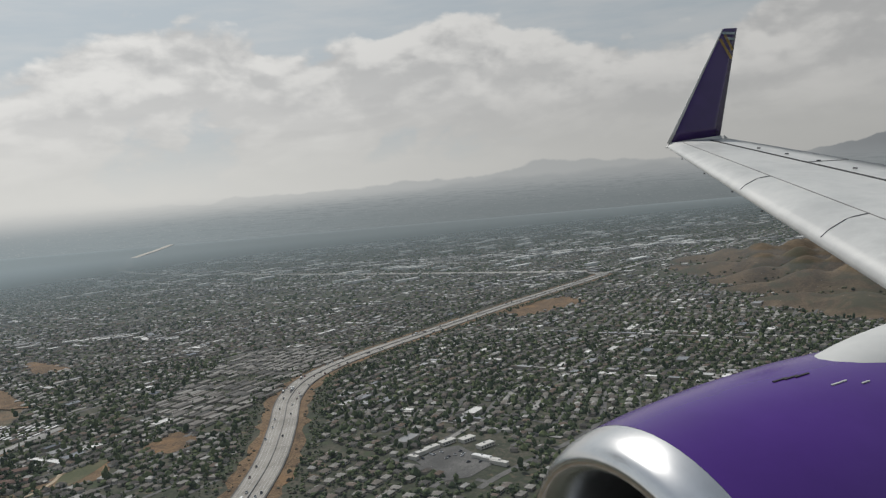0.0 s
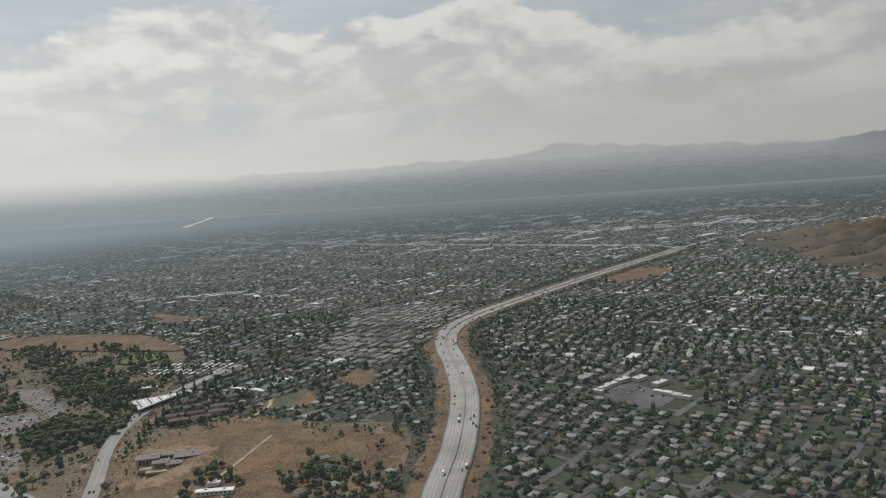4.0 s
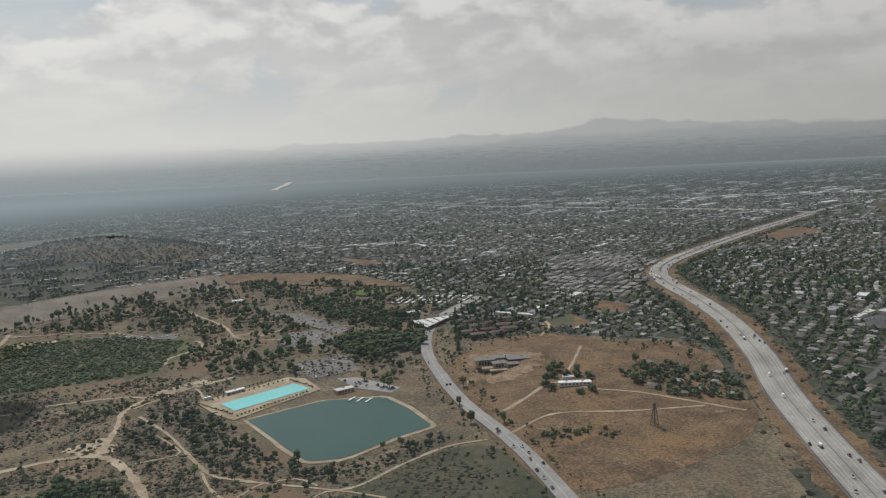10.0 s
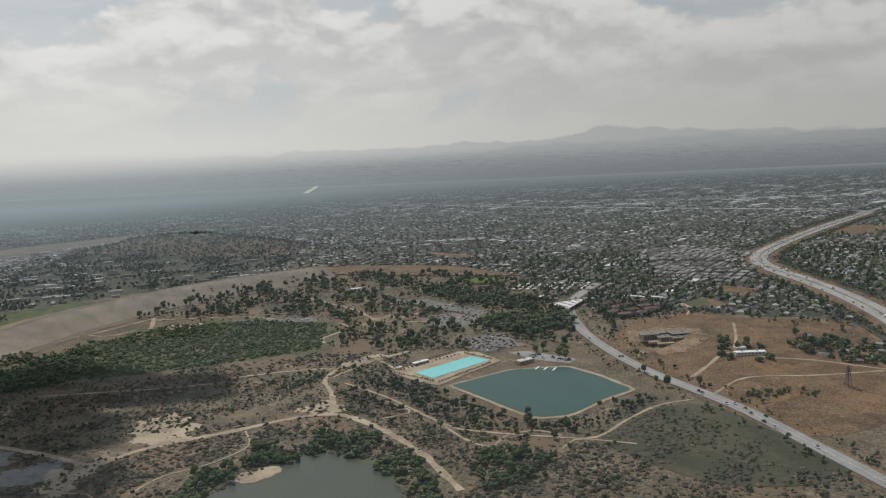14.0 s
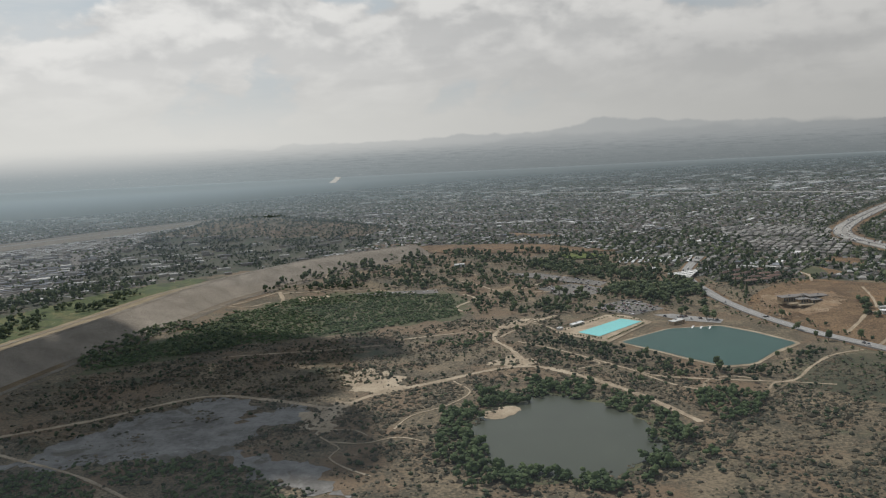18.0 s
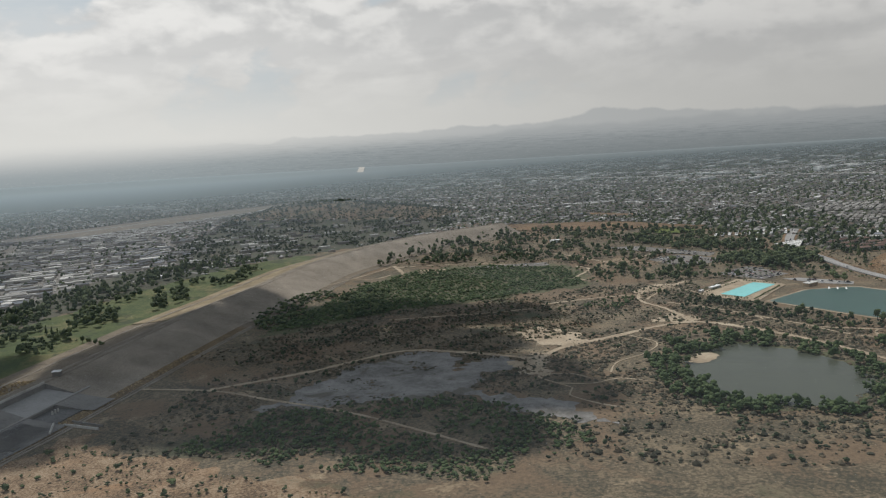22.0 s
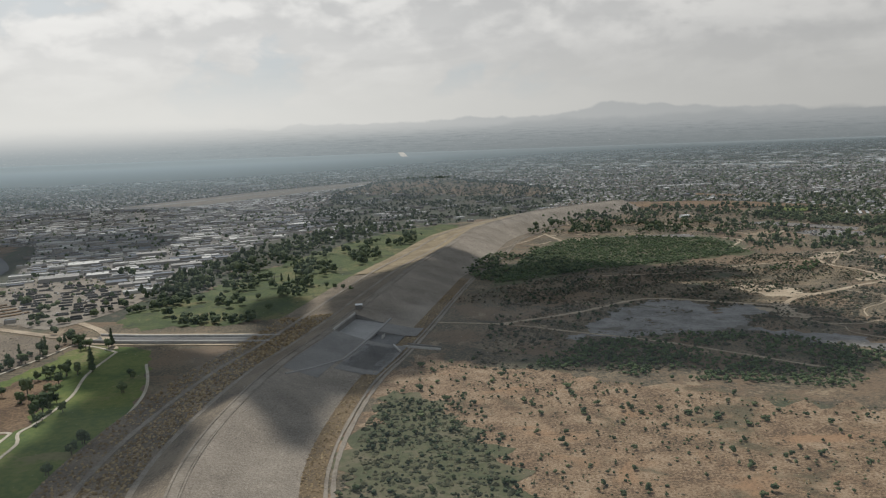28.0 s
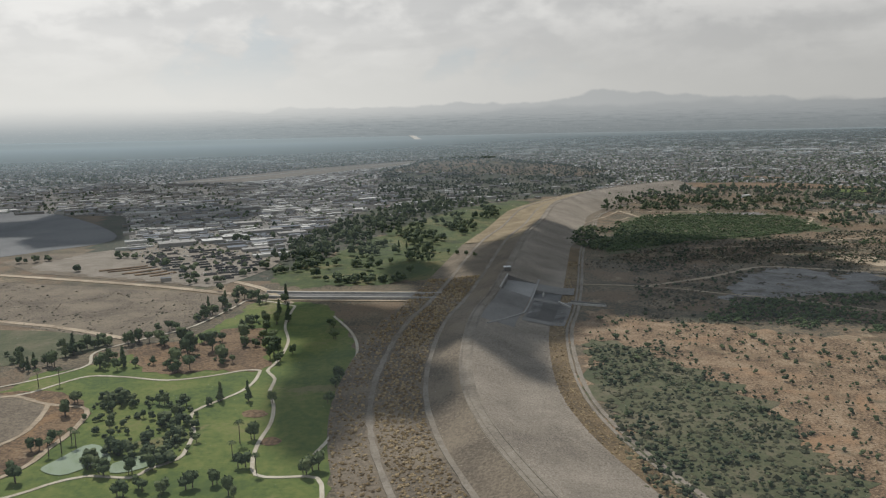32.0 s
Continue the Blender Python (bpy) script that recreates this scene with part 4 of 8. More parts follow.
# ---------------------------------------------------------------- city of small houses
rng = np.random.default_rng(11)
fl = curve(FREEWAY, 25.0)[:, :2]
ll = curve(LAKE_ROAD, 25.0)[:, :2]
INDUSTRY = [(-1395, 185), (-1330, 250), (-1328, 420), (-1310, 640), (-1265, 760), (-1270, 950), (-1420, 1120), (-2000, 1180), (-2300, 900), (-1950, 700), (-1640, 640), (-1500, 360)]
AIRFIELD = [(-1262, 1850), (-1310, 1560), (-1330, 1450), (-1470, 1110), (-1690, 1085), (-1815, 1200), (-1590, 1570), (-1345, 1890)]
OPEN_LOTS = [(-330, 585), (-322, 625), (-298, 648), (-284, 600)], [(-276, 668), (-259, 706), (-230, 678), (-246, 648)], [(-650, 1190), (-540, 1110), (-585, 1075)], [(72, 1303), (198, 1400), (222, 1325), (102, 1225)]
ESTATE = [(-318, 790), (-236, 700), (-196, 790), (-180, 900), (-140, 1000), (-176, 1085), (-292, 1105)]
NEAR_BLOCK = [(-112, 470), (110, 470), (110, 545), (30, 545), (-8, 520), (-60, 580), (-60, 660), (-118, 660)]
SCHOOL = [(-45, 590), (-20, 640), (20, 640), (45, 575), (0, 535)]


NORTHGREEN = [(-1300, 770), (-1180, 760), (-1060, 805), (-975, 880), (-890, 1060), (-865, 1180), (-930, 1190), (-1150, 1215), (-1360, 1280), (-1330, 1000)]


def warp(x, y):
    """Bends the street grid, as old suburbs do."""
    return x + 15 * np.sin(y * 0.012 + x * 0.004) + 6 * np.sin(y * 0.031), y + 13 * np.sin(x * 0.014 - y * 0.005) + 5 * np.sin(x * 0.037 + 1)


def near_line(x, y, line, dist):
    q = np.full(len(x), False)
    for px, py in line:
        q |= (x - px) ** 2 + (y - py) ** 2 < dist * dist
    return q


def built_up(x, y):
    ok = ~(inside(x, y, PARKLAND) | inside(x, y, WESTLAND) | inside(x, y, INDUSTRY) | inside(x, y, AIRFIELD) | inside(x, y, SCHOOL) | inside(x, y, ESTATE) | inside(x, y, KNOLL) | inside(x, y, NEAR_BLOCK) | inside(x, y, NORTHGREEN))
    for q in OPEN_LOTS:
        ok &= ~inside(x, y, q)
    return ok & ~near_line(x, y, fl, 36) & ~near_line(x, y, ll, 14) & (terrain(x, y) < np.where(x > 350, 6, 24))


def drift(x, y):
    """Where the suburb is denser (towards 1) or greener (towards -1)."""
    return 0.55 * np.sin(x * 0.0071 + 1.1 + 0.6 * np.sin(y * 0.004)) * np.sin(y * 0.0083 + 0.4) + 0.45 * np.sin(x * 0.019 - y * 0.013 + 2) * np.sin(y * 0.017 + x * 0.006)


def lots(x0, x1, y0, y1, turn, along, across, block, bend=False):
    """Building lots in rows on both sides of streets, in a turned grid."""
    c, s = math.cos(turn), math.sin(turn)
    R = math.hypot(x1 - x0, y1 - y0) / 2
    cx, cy = (x0 + x1) / 2, (y0 + y1) / 2
    u = np.arange(-R, R, along)
    rows = np.arange(-R, R, block)
    uu, vv = np.meshgrid(u, np.concatenate([rows + across, rows + block - across]))
    uu = uu.ravel() + rng.normal(0, along * 0.13, uu.size)
    vv = vv.ravel() + rng.normal(0, 1.1, vv.size)
    gap = (np.floor(uu / (along * 13)) * along * 13 - uu + along * 13) > along * 1.1
    x, y = cx + uu * c - vv * s, cy + uu * s + vv * c
    if bend:
        x, y = warp(x, y)
    ok = gap & (x > x0) & (x < x1) & (y > y0) & (y < y1)
    return x[ok], y[ok]


def city(name, box, turn, along, across, block, seed, label, big=1.0, detail=True, roofs=None):
    roofs = roofs or M_VALLEYROOF
    x, y = lots(*box, turn, along, across, block, True)
    ok = built_up(x, y) & (rng.random(len(x)) < 0.84 + 0.3 * drift(x, y))
    x, y = x[ok], y[ok]
    n = len(x)
    w, d = (4.4 + 3.4 * rng.random(n)) * big, (3.2 + 2.0 * rng.random(n)) * big
    flip = rng.random(n) < 0.3
    t = turn + 0.2 * np.sin(y * 0.012) + rng.normal(0, 0.1, n) + np.where(flip, math.pi / 2, 0)
    V, Q, R, idx = houses_mesh(x, y, terrain(x, y), w, d, 2.0 + 0.7 * rng.random(n), 0.9 + 0.7 * rng.random(n), t)
    tagged(new(name, raw_mesh(name, V, [Q, R], [M_WALLS, roofs], idx)), label, "houses", kind="stuff")
    if detail:
        # wings, garages and sheds set against the main roofs
        k = rng.random(n) < 0.55
        m = int(k.sum())
        off = (d[k] * 0.62) * np.where(rng.random(m) < 0.5, 1, -1)
        sx, sy = x[k] - np.sin(t[k]) * off, y[k] + np.cos(t[k]) * off
        V, Q, R, idx = houses_mesh(sx, sy, terrain(sx, sy), w[k] * 0.5, d[k] * 0.75, 1.7 + 0.5 * rng.random(m), 0.5 + 0.5 * rng.random(m), t[k] + math.pi / 2)
        tagged(new("outhouses", raw_mesh("outhouses", V, [Q, R], [M_WALLS, roofs], idx)), "garages and side wings of the houses", "outhouses", kind="stuff")
    return x, y


SHAPES_MID = [canopy(i, 2, 0, 0.5) for i in range(6)]


def open_ball(seed, rough):
    """A lumpy clump without the faces of its underside."""
    v, f = ball(0, seed, rough)
    return v, f[~(f == int(v[:, 2].argmin())).any(1)]


SHAPES_FAR = [open_ball(40 + i, 0.3) for i in range(4)]
SHAPES_TREE = [canopy(80 + i, 5, 0, 0.55, 0.9) for i in range(6)]
SHAPES_NEAR = [canopy(20 + i, 9, 0) for i in range(4)]
ROW = radians(58)
zones = [((-760, 620, 40, 1500), ROW, 9.8, 7.6, 29.0, "rows of small suburban houses"), ((-1950, -760, 700, 1500), radians(40), 10.0, 8.0, 30.0, "suburban houses beyond the dam"),
         ((620, 1000, 500, 1500), ROW, 10, 8.0, 30.0, "suburban houses at the foot of the hills")]


def streets(box, turn, block, width, step):
    """Straight streets of a turned grid, as one mesh."""
    x0, x1, y0, y1 = box
    R = math.hypot(x1 - x0, y1 - y0) / 2
    c, s = math.cos(turn), math.sin(turn)
    cx, cy = (x0 + x1) / 2, (y0 + y1) / 2
    V = []
    for du, dv, lines in ((step, width, np.arange(-R, R, block)), (width * 0.8, step, None)):
        u, v = np.meshgrid(np.arange(-R, R, step), lines) if lines is not None else np.meshgrid(np.arange(-R, R, block * 4.2) + 5, np.arange(-R, R, step))
        u, v = u.ravel(), v.ravel()
        x, y = warp(cx + u * c - v * s, cy + u * s + v * c)
        ok = built_up(x, y) & (x > x0) & (x < x1) & (y > y0) & (y < y1)
        u, v = u[ok], v[ok]
        q = []
        for a, b in ((-0.5, -0.5), (0.5, -0.5), (0.5, 0.5), (-0.5, 0.5)):
            uu, vv = u + a * du, v + b * dv
            px, py = warp(cx + uu * c - vv * s, cy + uu * s + vv * c)
            q.append(np.stack([px, py, terrain(px, py) + 0.3], 1))
        V.append(np.stack(q, 1).reshape(-1, 3))
    V = np.concatenate(V)
    tagged(new("road_streets", raw_mesh("road_streets", V, [np.arange(len(V)).reshape(-1, 4)], [M_ASPHALT])), "grid of grey suburban streets", "streets", kind="structure")


gx, gy = [], []
for i, (bx, tu, al, ac, bl, lab) in enumerate(zones):
    x, y = city("houses", bx, tu, al, ac, bl, i, lab, roofs=M_VALLEYROOF if i == 1 else M_ROOFS)
    gx.append(x)
    gy.append(y)
    streets(bx, tu, bl, 5.0, 12.0)
for i, (bx, al, ac, bl) in enumerate((((-2600, 1300, 1500, 2600), 17.0, 13.0, 50.0), ((-3600, 2600, 2600, 4900), 40.0, 26.0, 100.0), ((-3300, -1900, 300, 1500), 17, 13, 50))):
    city("houses", bx, radians(45), al, ac, bl, 7, "distant valley houses and shops", (1.2, 1.9, 1.2)[i], detail=False)
x, y = np.concatenate(gx), np.concatenate(gy)
n = len(x)
for k in range(4):
    a = rng.random(n) * 6.283
    r = 4.6 + 4.6 * rng.random(n)
    tx, ty = x + r * np.cos(a), y + r * np.sin(a)
    ok = built_up(tx, ty) & (rng.random(n) < (0.95, 0.7, 0.35, 0.36)[k] * (1 - 0.7 * drift(tx, ty)))
    if k > 1:
        ok &= (ty < 1050) | (rng.random(n) < 0.3)
    scatter("garden_trees", SHAPES_MID if k == 3 else SHAPES_FAR, tx[ok], ty[ok], (1.3, 4.4) if k < 3 else (2.2, 5.0), (0.75, 1.25) if k < 3 else (1.2, 2.0), M_LEAF, "dark garden trees among the houses", "trees", 5 + k)
near = (y < 1080) & (x > -700)
nx, ny, nn = x[near], y[near], int(near.sum())
for k in range(4):
    a, r = rng.random(nn) * 6.283, 3.6 + 5.5 * rng.random(nn)
    tx, ty = nx + r * np.cos(a), ny + r * np.sin(a)
    ok = built_up(tx, ty)
    ok &= rng.random(nn) < (1.0, 0.9, 0.75 - 0.4 * drift(tx, ty), 0.3)[k]
    scatter("garden_trees", (SHAPES_FAR, SHAPES_FAR, SHAPES_MID, SHAPES_MID)[k], tx[ok], ty[ok], (0.9, 3.4) if k < 3 else (1.6, 3.2), (0.9, 1.8), (M_LEAF, M_LEAF, M_DARKLEAF, M_DARKLEAF)[k], "garden trees and hedges close to the freeway", "trees", 90 + k)


def spread(n, x0, x1, y0, y1):
    return x0 + (x1 - x0) * rng.random(n), y0 + (y1 - y0) * rng.random(n)
x, y = spread(8000, -2700, 1400, 1500, 2700)
ok = built_up(x, y)
scatter("valley_trees", SHAPES_FAR, x[ok], y[ok], (2.6, 6.2), (0.6, 1.0), M_LEAF, "dark tree cover of the valley floor", "trees", 9)
x, y = spread(5000, -3900, 2900, 2700, 4950)
scatter("far_trees", SHAPES_FAR, x, y, (3, 8), (0.4, 0.7), M_LEAF, "far tree cover of the valley floor", "trees", 10)
x, y = spread(6000, -3300, -1900, 300, 1500)
ok = built_up(x, y)
scatter("valley_trees", SHAPES_FAR, x[ok], y[ok], (2.2, 5.0), (0.8, 1.5), M_LEAF, "dark street trees beyond the works", "trees", 12)

# works and warehouses
TRUCKYARD = [(-1475, 300), (-1366, 176), (-1328, 200), (-1322, 300), (-1410, 380), (-1450, 400), (-1492, 395)]
x, y = lots(-2300, -1250, 180, 1180, radians(28), 20.0, 7.0, 25.0)
ok = inside(x, y, INDUSTRY) & (rng.random(len(x)) < 0.9)
x, y = x[ok], y[ok]
n = len(x)
wide = (7 + 11 * rng.random(n)) * np.where(rng.random(n) < 0.22, 2.4, 1)
deep, tall = (4 + 6 * rng.random(n)) * np.where(rng.random(n) < 0.2, 1.7, 1), 1.8 + 1.8 * rng.random(n)
ok = ~inside(x, y, TRUCKYARD)
V, Q, idx = boxes_mesh(x[ok], y[ok], terrain(x[ok], y[ok]), wide[ok], deep[ok], tall[ok], radians(28) + np.zeros(ok.sum()))
tagged(new("warehouses", raw_mesh("warehouses", V, [Q], [M_WALLS, M_FLATROOF], idx)), "low pale-roofed warehouses and workshops", "warehouses", kind="stuff")
x, y = spread(3600, -1800, -1250, 180, 1000)
ok = inside(x, y, INDUSTRY)
x, y = x[ok], y[ok]
n = len(x)
V, Q, idx = boxes_mesh(x, y, terrain(x, y), 1.5 + 2.6 * rng.random(n) ** 2, 1.0 + 0.8 * rng.random(n), 0.8 + 0.8 * rng.random(n), radians(28) + np.where(rng.random(n) < 0.5, math.pi / 2, 0))
tagged(new("yard_clutter", raw_mesh("yard_clutter", V, [Q], [M_WALLS, M_FLATROOF], idx)), "stored trucks, containers and sheds in the works yards", "clutter", kind="stuff")
sheet("yard", TRUCKYARD, M_TRACK, "bare tan vehicle yard beside the wash", "yard", 0.35, 20)
sheet("yard", [p for p in INDUSTRY], M_LOT, "grey paved works yards", "yard", 0.12, 40, smooth=False)
sheet("apron", AIRFIELD, M_LOT, "wide grey airfield apron", "apron", 0.25, 60, smooth=False)
sheet("runway", [(-1272, 1840), (-1445, 1490), (-1640, 1190), (-1790, 1205), (-1590, 1555), (-1350, 1875)], M_TRACK, "pale airfield runway and grass strips", "runway", 0.6, 60, smooth=False)
sheet("runway", [(-1345, 1800), (-1740, 1195), (-1756, 1200), (-1362, 1812)], M_ROADGREY, "grey runway of the small airfield", "runway", 0.95, 60, smooth=False)
x, y = lots(-1720, -1300, 1080, 1620, radians(60), 31.0, 5.5, 17.0)
ok = inside(x, y, [(-1655, 1120), (-1480, 1125), (-1345, 1440), (-1325, 1560), (-1430, 1470), (-1630, 1180)]) & (rng.random(len(x)) < 0.9)
x, y = x[ok], y[ok]
n = len(x)
V, Q, idx = boxes_mesh(x, y, terrain(x, y), 24 + 4 * rng.random(n), 5 + 1.5 * rng.random(n), 2.2 + rng.random(n), radians(60) + np.zeros(n))
tagged(new("hangars", raw_mesh("hangars", V, [Q], [M_WALLS, M_WHITE], idx)), "rows of long pale hangars beside the runway", "hangars", kind="stuff")
x, y = spread(4200, -2200, -1250, 200, 1180)
ok = inside(x, y, INDUSTRY)
scatter("works_trees", SHAPES_FAR, x[ok], y[ok], (1.2, 3.4), (0.9, 1.6), M_LEAF, "scattered dark trees between the works", "trees", 15)
for (x0, x1, y0, y1, k) in ((200, 800, 2250, 2850, 26), (-300, 500, 1850, 2300, 20), (-1200, -300, 2200, 2700, 26), (-1100, 200, 2700, 3600, 30), (-3000, -1500, 1700, 3200, 40), (100, 1300, 2900, 4300, 40)):
    x, y = spread(int(k * (1.0 if y0 < 2300 else 1.8)), x0, x1, y0, y1)
    n = len(x)
    V, Q, idx = boxes_mesh(x, y, terrain(x, y), 25 + 55 * rng.random(n), 8 + 14 * rng.random(n), 4 + 3 * rng.random(n), radians(40) + np.zeros(n))
    tagged(new("warehouses", raw_mesh("warehouses", V, [Q], [M_WHITE, M_WHITE], idx)), "large pale flat-roofed sheds far off", "warehouses", kind="stuff")

# wide straight avenues across the valley, lined with shops and halls under pale flat roofs
av, ax_, ay_, at_ = [], [], [], []
for tu, gap, lo, hi in ((ROW, 150.0, 620.0, 2100.0), (ROW + math.pi / 2, 210.0, 620.0, 2100.0), (radians(45), 420.0, 2100.0, 4700.0), (radians(135), 520.0, 2100.0, 4700.0)):
    c, q = math.cos(tu), math.sin(tu)
    for off in np.arange(-5000, 5000, gap):
        u = np.arange(-6000, 6000, 24.0)
        px, py = -300 + u * c - off * q, 1400 + u * q + off * c
        ok = (py > lo) & (py < hi) & (px > -3300) & (px < 2600)
        px, py = px[ok], py[ok]
        ok = built_up(px, py)
        px, py = px[ok], py[ok]
        wid = 5.0 if lo < 2000 else 11.0
        quad = [(a * 13, b * wid * 0.5) for a, b in ((-1, -1), (1, -1), (1, 1), (-1, 1))]
        av.append(np.stack([np.stack([px + a * c - b * q, py + a * q + b * c, terrain(px, py) + (0.45 if lo < 2000 else 1.5)], 1) for a, b in quad], 1).reshape(-1, 3))
        for sgn in (-1, 1):
            ok = rng.random(len(px)) < (0.22 + 0.3 * drift(px, py)) * (1.0 if lo < 2000 else 1.3)
            k = wid * 0.5 + (7 if lo < 2000 else 14) + 4 * rng.random(int(ok.sum()))
            ax_.append(px[ok] - q * k * sgn)
            ay_.append(py[ok] + c * k * sgn)
            at_.append(np.full(int(ok.sum()), tu))
av = np.concatenate(av)
tagged(new("road_avenues", raw_mesh("road_avenues", av, [np.arange(len(av)).reshape(-1, 4)], [M_ROADGREY])), "straight pale avenues across the valley", "avenues", kind="structure")
x, y, tu = np.concatenate(ax_), np.concatenate(ay_), np.concatenate(at_)
ok = built_up(x, y)
x, y, tu = x[ok], y[ok], tu[ok]
n = len(x)
grow = np.where(y > 2100, 2.0, 1.0)
V, Q, idx = boxes_mesh(x, y, terrain(x, y), (9 + 13 * rng.random(n)) * grow, (5 + 5 * rng.random(n)) * grow, 2.6 + 1.6 * rng.random(n), tu)
tagged(new("shops", raw_mesh("shops", V, [Q], [M_WALLS, M_PALEROOF], idx)), "shops and halls with pale flat roofs along the avenues", "shops", kind="stuff")
# belts of long warehouses across the middle of the valley
for pts, half, k in (([(-1050, 2900), (-700, 2600), (-200, 2480), (300, 2330), (900, 2260)], 75, 260), ([(-900, 2150), (-560, 1980), (-300, 1900)], 40, 40), ([(-1330, 1760), (-1130, 1800), (-950, 1640)], 45, 46),
                     ([(80, 1640), (230, 1690), (330, 1760)], 34, 26), ([(-2900, 2300), (-2200, 2000), (-1700, 2150)], 90, 110), ([(-1000, 3500), (0, 3300), (1100, 3000)], 130, 190), ([(-740, 1330), (-600, 1360), (-480, 1300)], 26, 34)):
    line = curve(pts, 8.0)
    i = rng.integers(0, len(line), k)
    x, y = line[i, 0] + rng.normal(0, 12, k), line[i, 1] + half * (2 * rng.random(k) - 1)
    g = 1.0 if half < 60 else 1.6
    V, Q, idx = boxes_mesh(x, y, terrain(x, y), (16 + 26 * rng.random(k)) * g, (5 + 7 * rng.random(k)) * g, 3 + 2 * rng.random(k), radians(28) + np.where(rng.random(k) < 0.2, math.pi / 2, 0))
    tagged(new("warehouses", raw_mesh("warehouses", V, [Q], [M_WALLS, M_PALEROOF], idx)), "belt of long pale-roofed warehouses across the valley", "warehouses", kind="stuff")

# long terraces in rows beside the freeway
x, y = lots(-330, -130, 690, 1110, radians(60), 23.0, 4.5, 15.0)
ok = inside(x, y, ESTATE)
x, y = x[ok], y[ok]
n = len(x)
V, Q, R, idx = houses_mesh(x, y, terrain(x, y), 11 + 8 * rng.random(n), 4.0 + 1.2 * rng.random(n), 2.0 + 0.8 * rng.random(n), 0.5 + 0.3 * rng.random(n), radians(60) + np.zeros(n))
tagged(new("terraces", raw_mesh("terraces", V, [Q, R], [M_WALLS, M_TERRACE], idx)), "long low terraces in parallel rows", "terraces", kind="stuff")
x, y = spread(1500, -330, -130, 690, 1110)
ok = inside(x, y, ESTATE)
scatter("terrace_trees", SHAPES_MID, x[ok], y[ok], (0.9, 2.4), (0.8, 1.2), M_LEAF, "trees between the terraces", "trees", 14)
# shops and halls with pale flat roofs among the houses
x, y = spread(150, -1900, 600, 620, 1900)
ok = built_up(x, y)
x, y = x[ok], y[ok]
n = len(x)
V, Q, idx = boxes_mesh(x, y, terrain(x, y), 9 + 14 * rng.random(n), 6 + 7 * rng.random(n), 3.0 + 1.5 * rng.random(n), radians(58) + np.zeros(n))
tagged(new("shops", raw_mesh("shops", V, [Q], [M_WALLS, M_FLATROOF], idx)), "shops and halls with pale flat roofs", "shops", kind="stuff")

# ---------------------------------------------------------------- woods and scrub
def fill(poly, n, avoid=()):
    p = np.array(poly)
    x, y = spread(n, p[:, 0].min(), p[:, 0].max(), p[:, 1].min(), p[:, 1].max())
    ok = inside(x, y, poly)
    for q in avoid:
        ok &= ~inside(x, y, q)
    return x[ok], y[ok]

WOOD = [(-955, 555), (-905, 660), (-809, 698), (-715, 668), (-698, 556), (-750, 532), (-820, 488), (-895, 440), (-972, 358), (-1000, 340)]
x, y = fill(WOOD, 9500)
wx, wy = fill([(-842 + (a + 842) * 1.13, 545 + (b - 545) * 1.16) for a, b in WOOD], 1500)
ragged = np.sin(wx * 0.07) + np.sin(wy * 0.09 + 1) > 0.2
scatter("wood_edge", SHAPES_MID, wx[ragged], wy[ragged], (1.4, 3.6), (0.6, 0.9), M_WILLOW, "straggling willows at the wood's edge", "trees", 22)
scatter("willow_wood", SHAPES_MID, x, y, (1.5, 3.4), (0.45, 0.85), M_WILLOW, "dense green willow wood in the basin", "wood", 21)
x, y = fill([(-915, 535), (-965, 560), (-1010, 520), (-1042, 425), (-1010, 345), (-960, 370), (-900, 430)], 1900)
ok = np.sin(x * 0.08 + 0.5) + np.sin(y * 0.07 - x * 0.03) + rng.normal(0, 0.4, len(x)) > -0.3
scatter("wood_edge", SHAPES_MID, x[ok], y[ok], (1.6, 4.2), (0.7, 1.1), M_LEAF, "dark trees between the wood and the dam", "trees", 23)
for q in OPEN_LOTS:
    sheet("bare_lot", q, M_DRY, "bare dry open lot between houses", "lot", 0.25, 14)

# ---------------------------------------------------------------- scrub of the basin
PAVED = [[(-611, 665), (-571, 675), (-525, 616), (-566, 598), (-589, 615)], [(-563, 531), (-518, 565), (-492, 512), (-528, 487)], [(-837, 694), (-735, 705), (-731, 684), (-820, 675)], [(-655, 774), (-609, 764), (-528, 662), (-539, 645)]]
AVOID = [LAKE_RIM, POND, WOOD, SILT, [(-608, 428), (-552, 492), (-514, 456), (-563, 386)]]
tr = np.concatenate([curve(p, 8.0)[:, :2] for p, _ in TRAILS])


LOW = [open_ball(300 + i, 0.35) for i in range(5)]


def brush(name, poly, n, size, tall, mat, label, seed, shapes=None, clear=5.0, avoid=AVOID):
    x, y = fill(poly, n, avoid)
    ok = ~near_line(x, y, tr, clear) & ~near_line(x, y, ll, 9)
    # leave gaps, as scrub grows in drifts
    drift = np.sin(x * 0.045 + 1.3) * np.sin(y * 0.051) + 0.6 * np.sin(x * 0.11 - y * 0.09)
    ok &= drift + rng.normal(0, 0.55, len(x)) > -0.35
    scatter(name, shapes or SHAPES_MID, x[ok], y[ok], size, tall, mat, label, "scrub", seed)


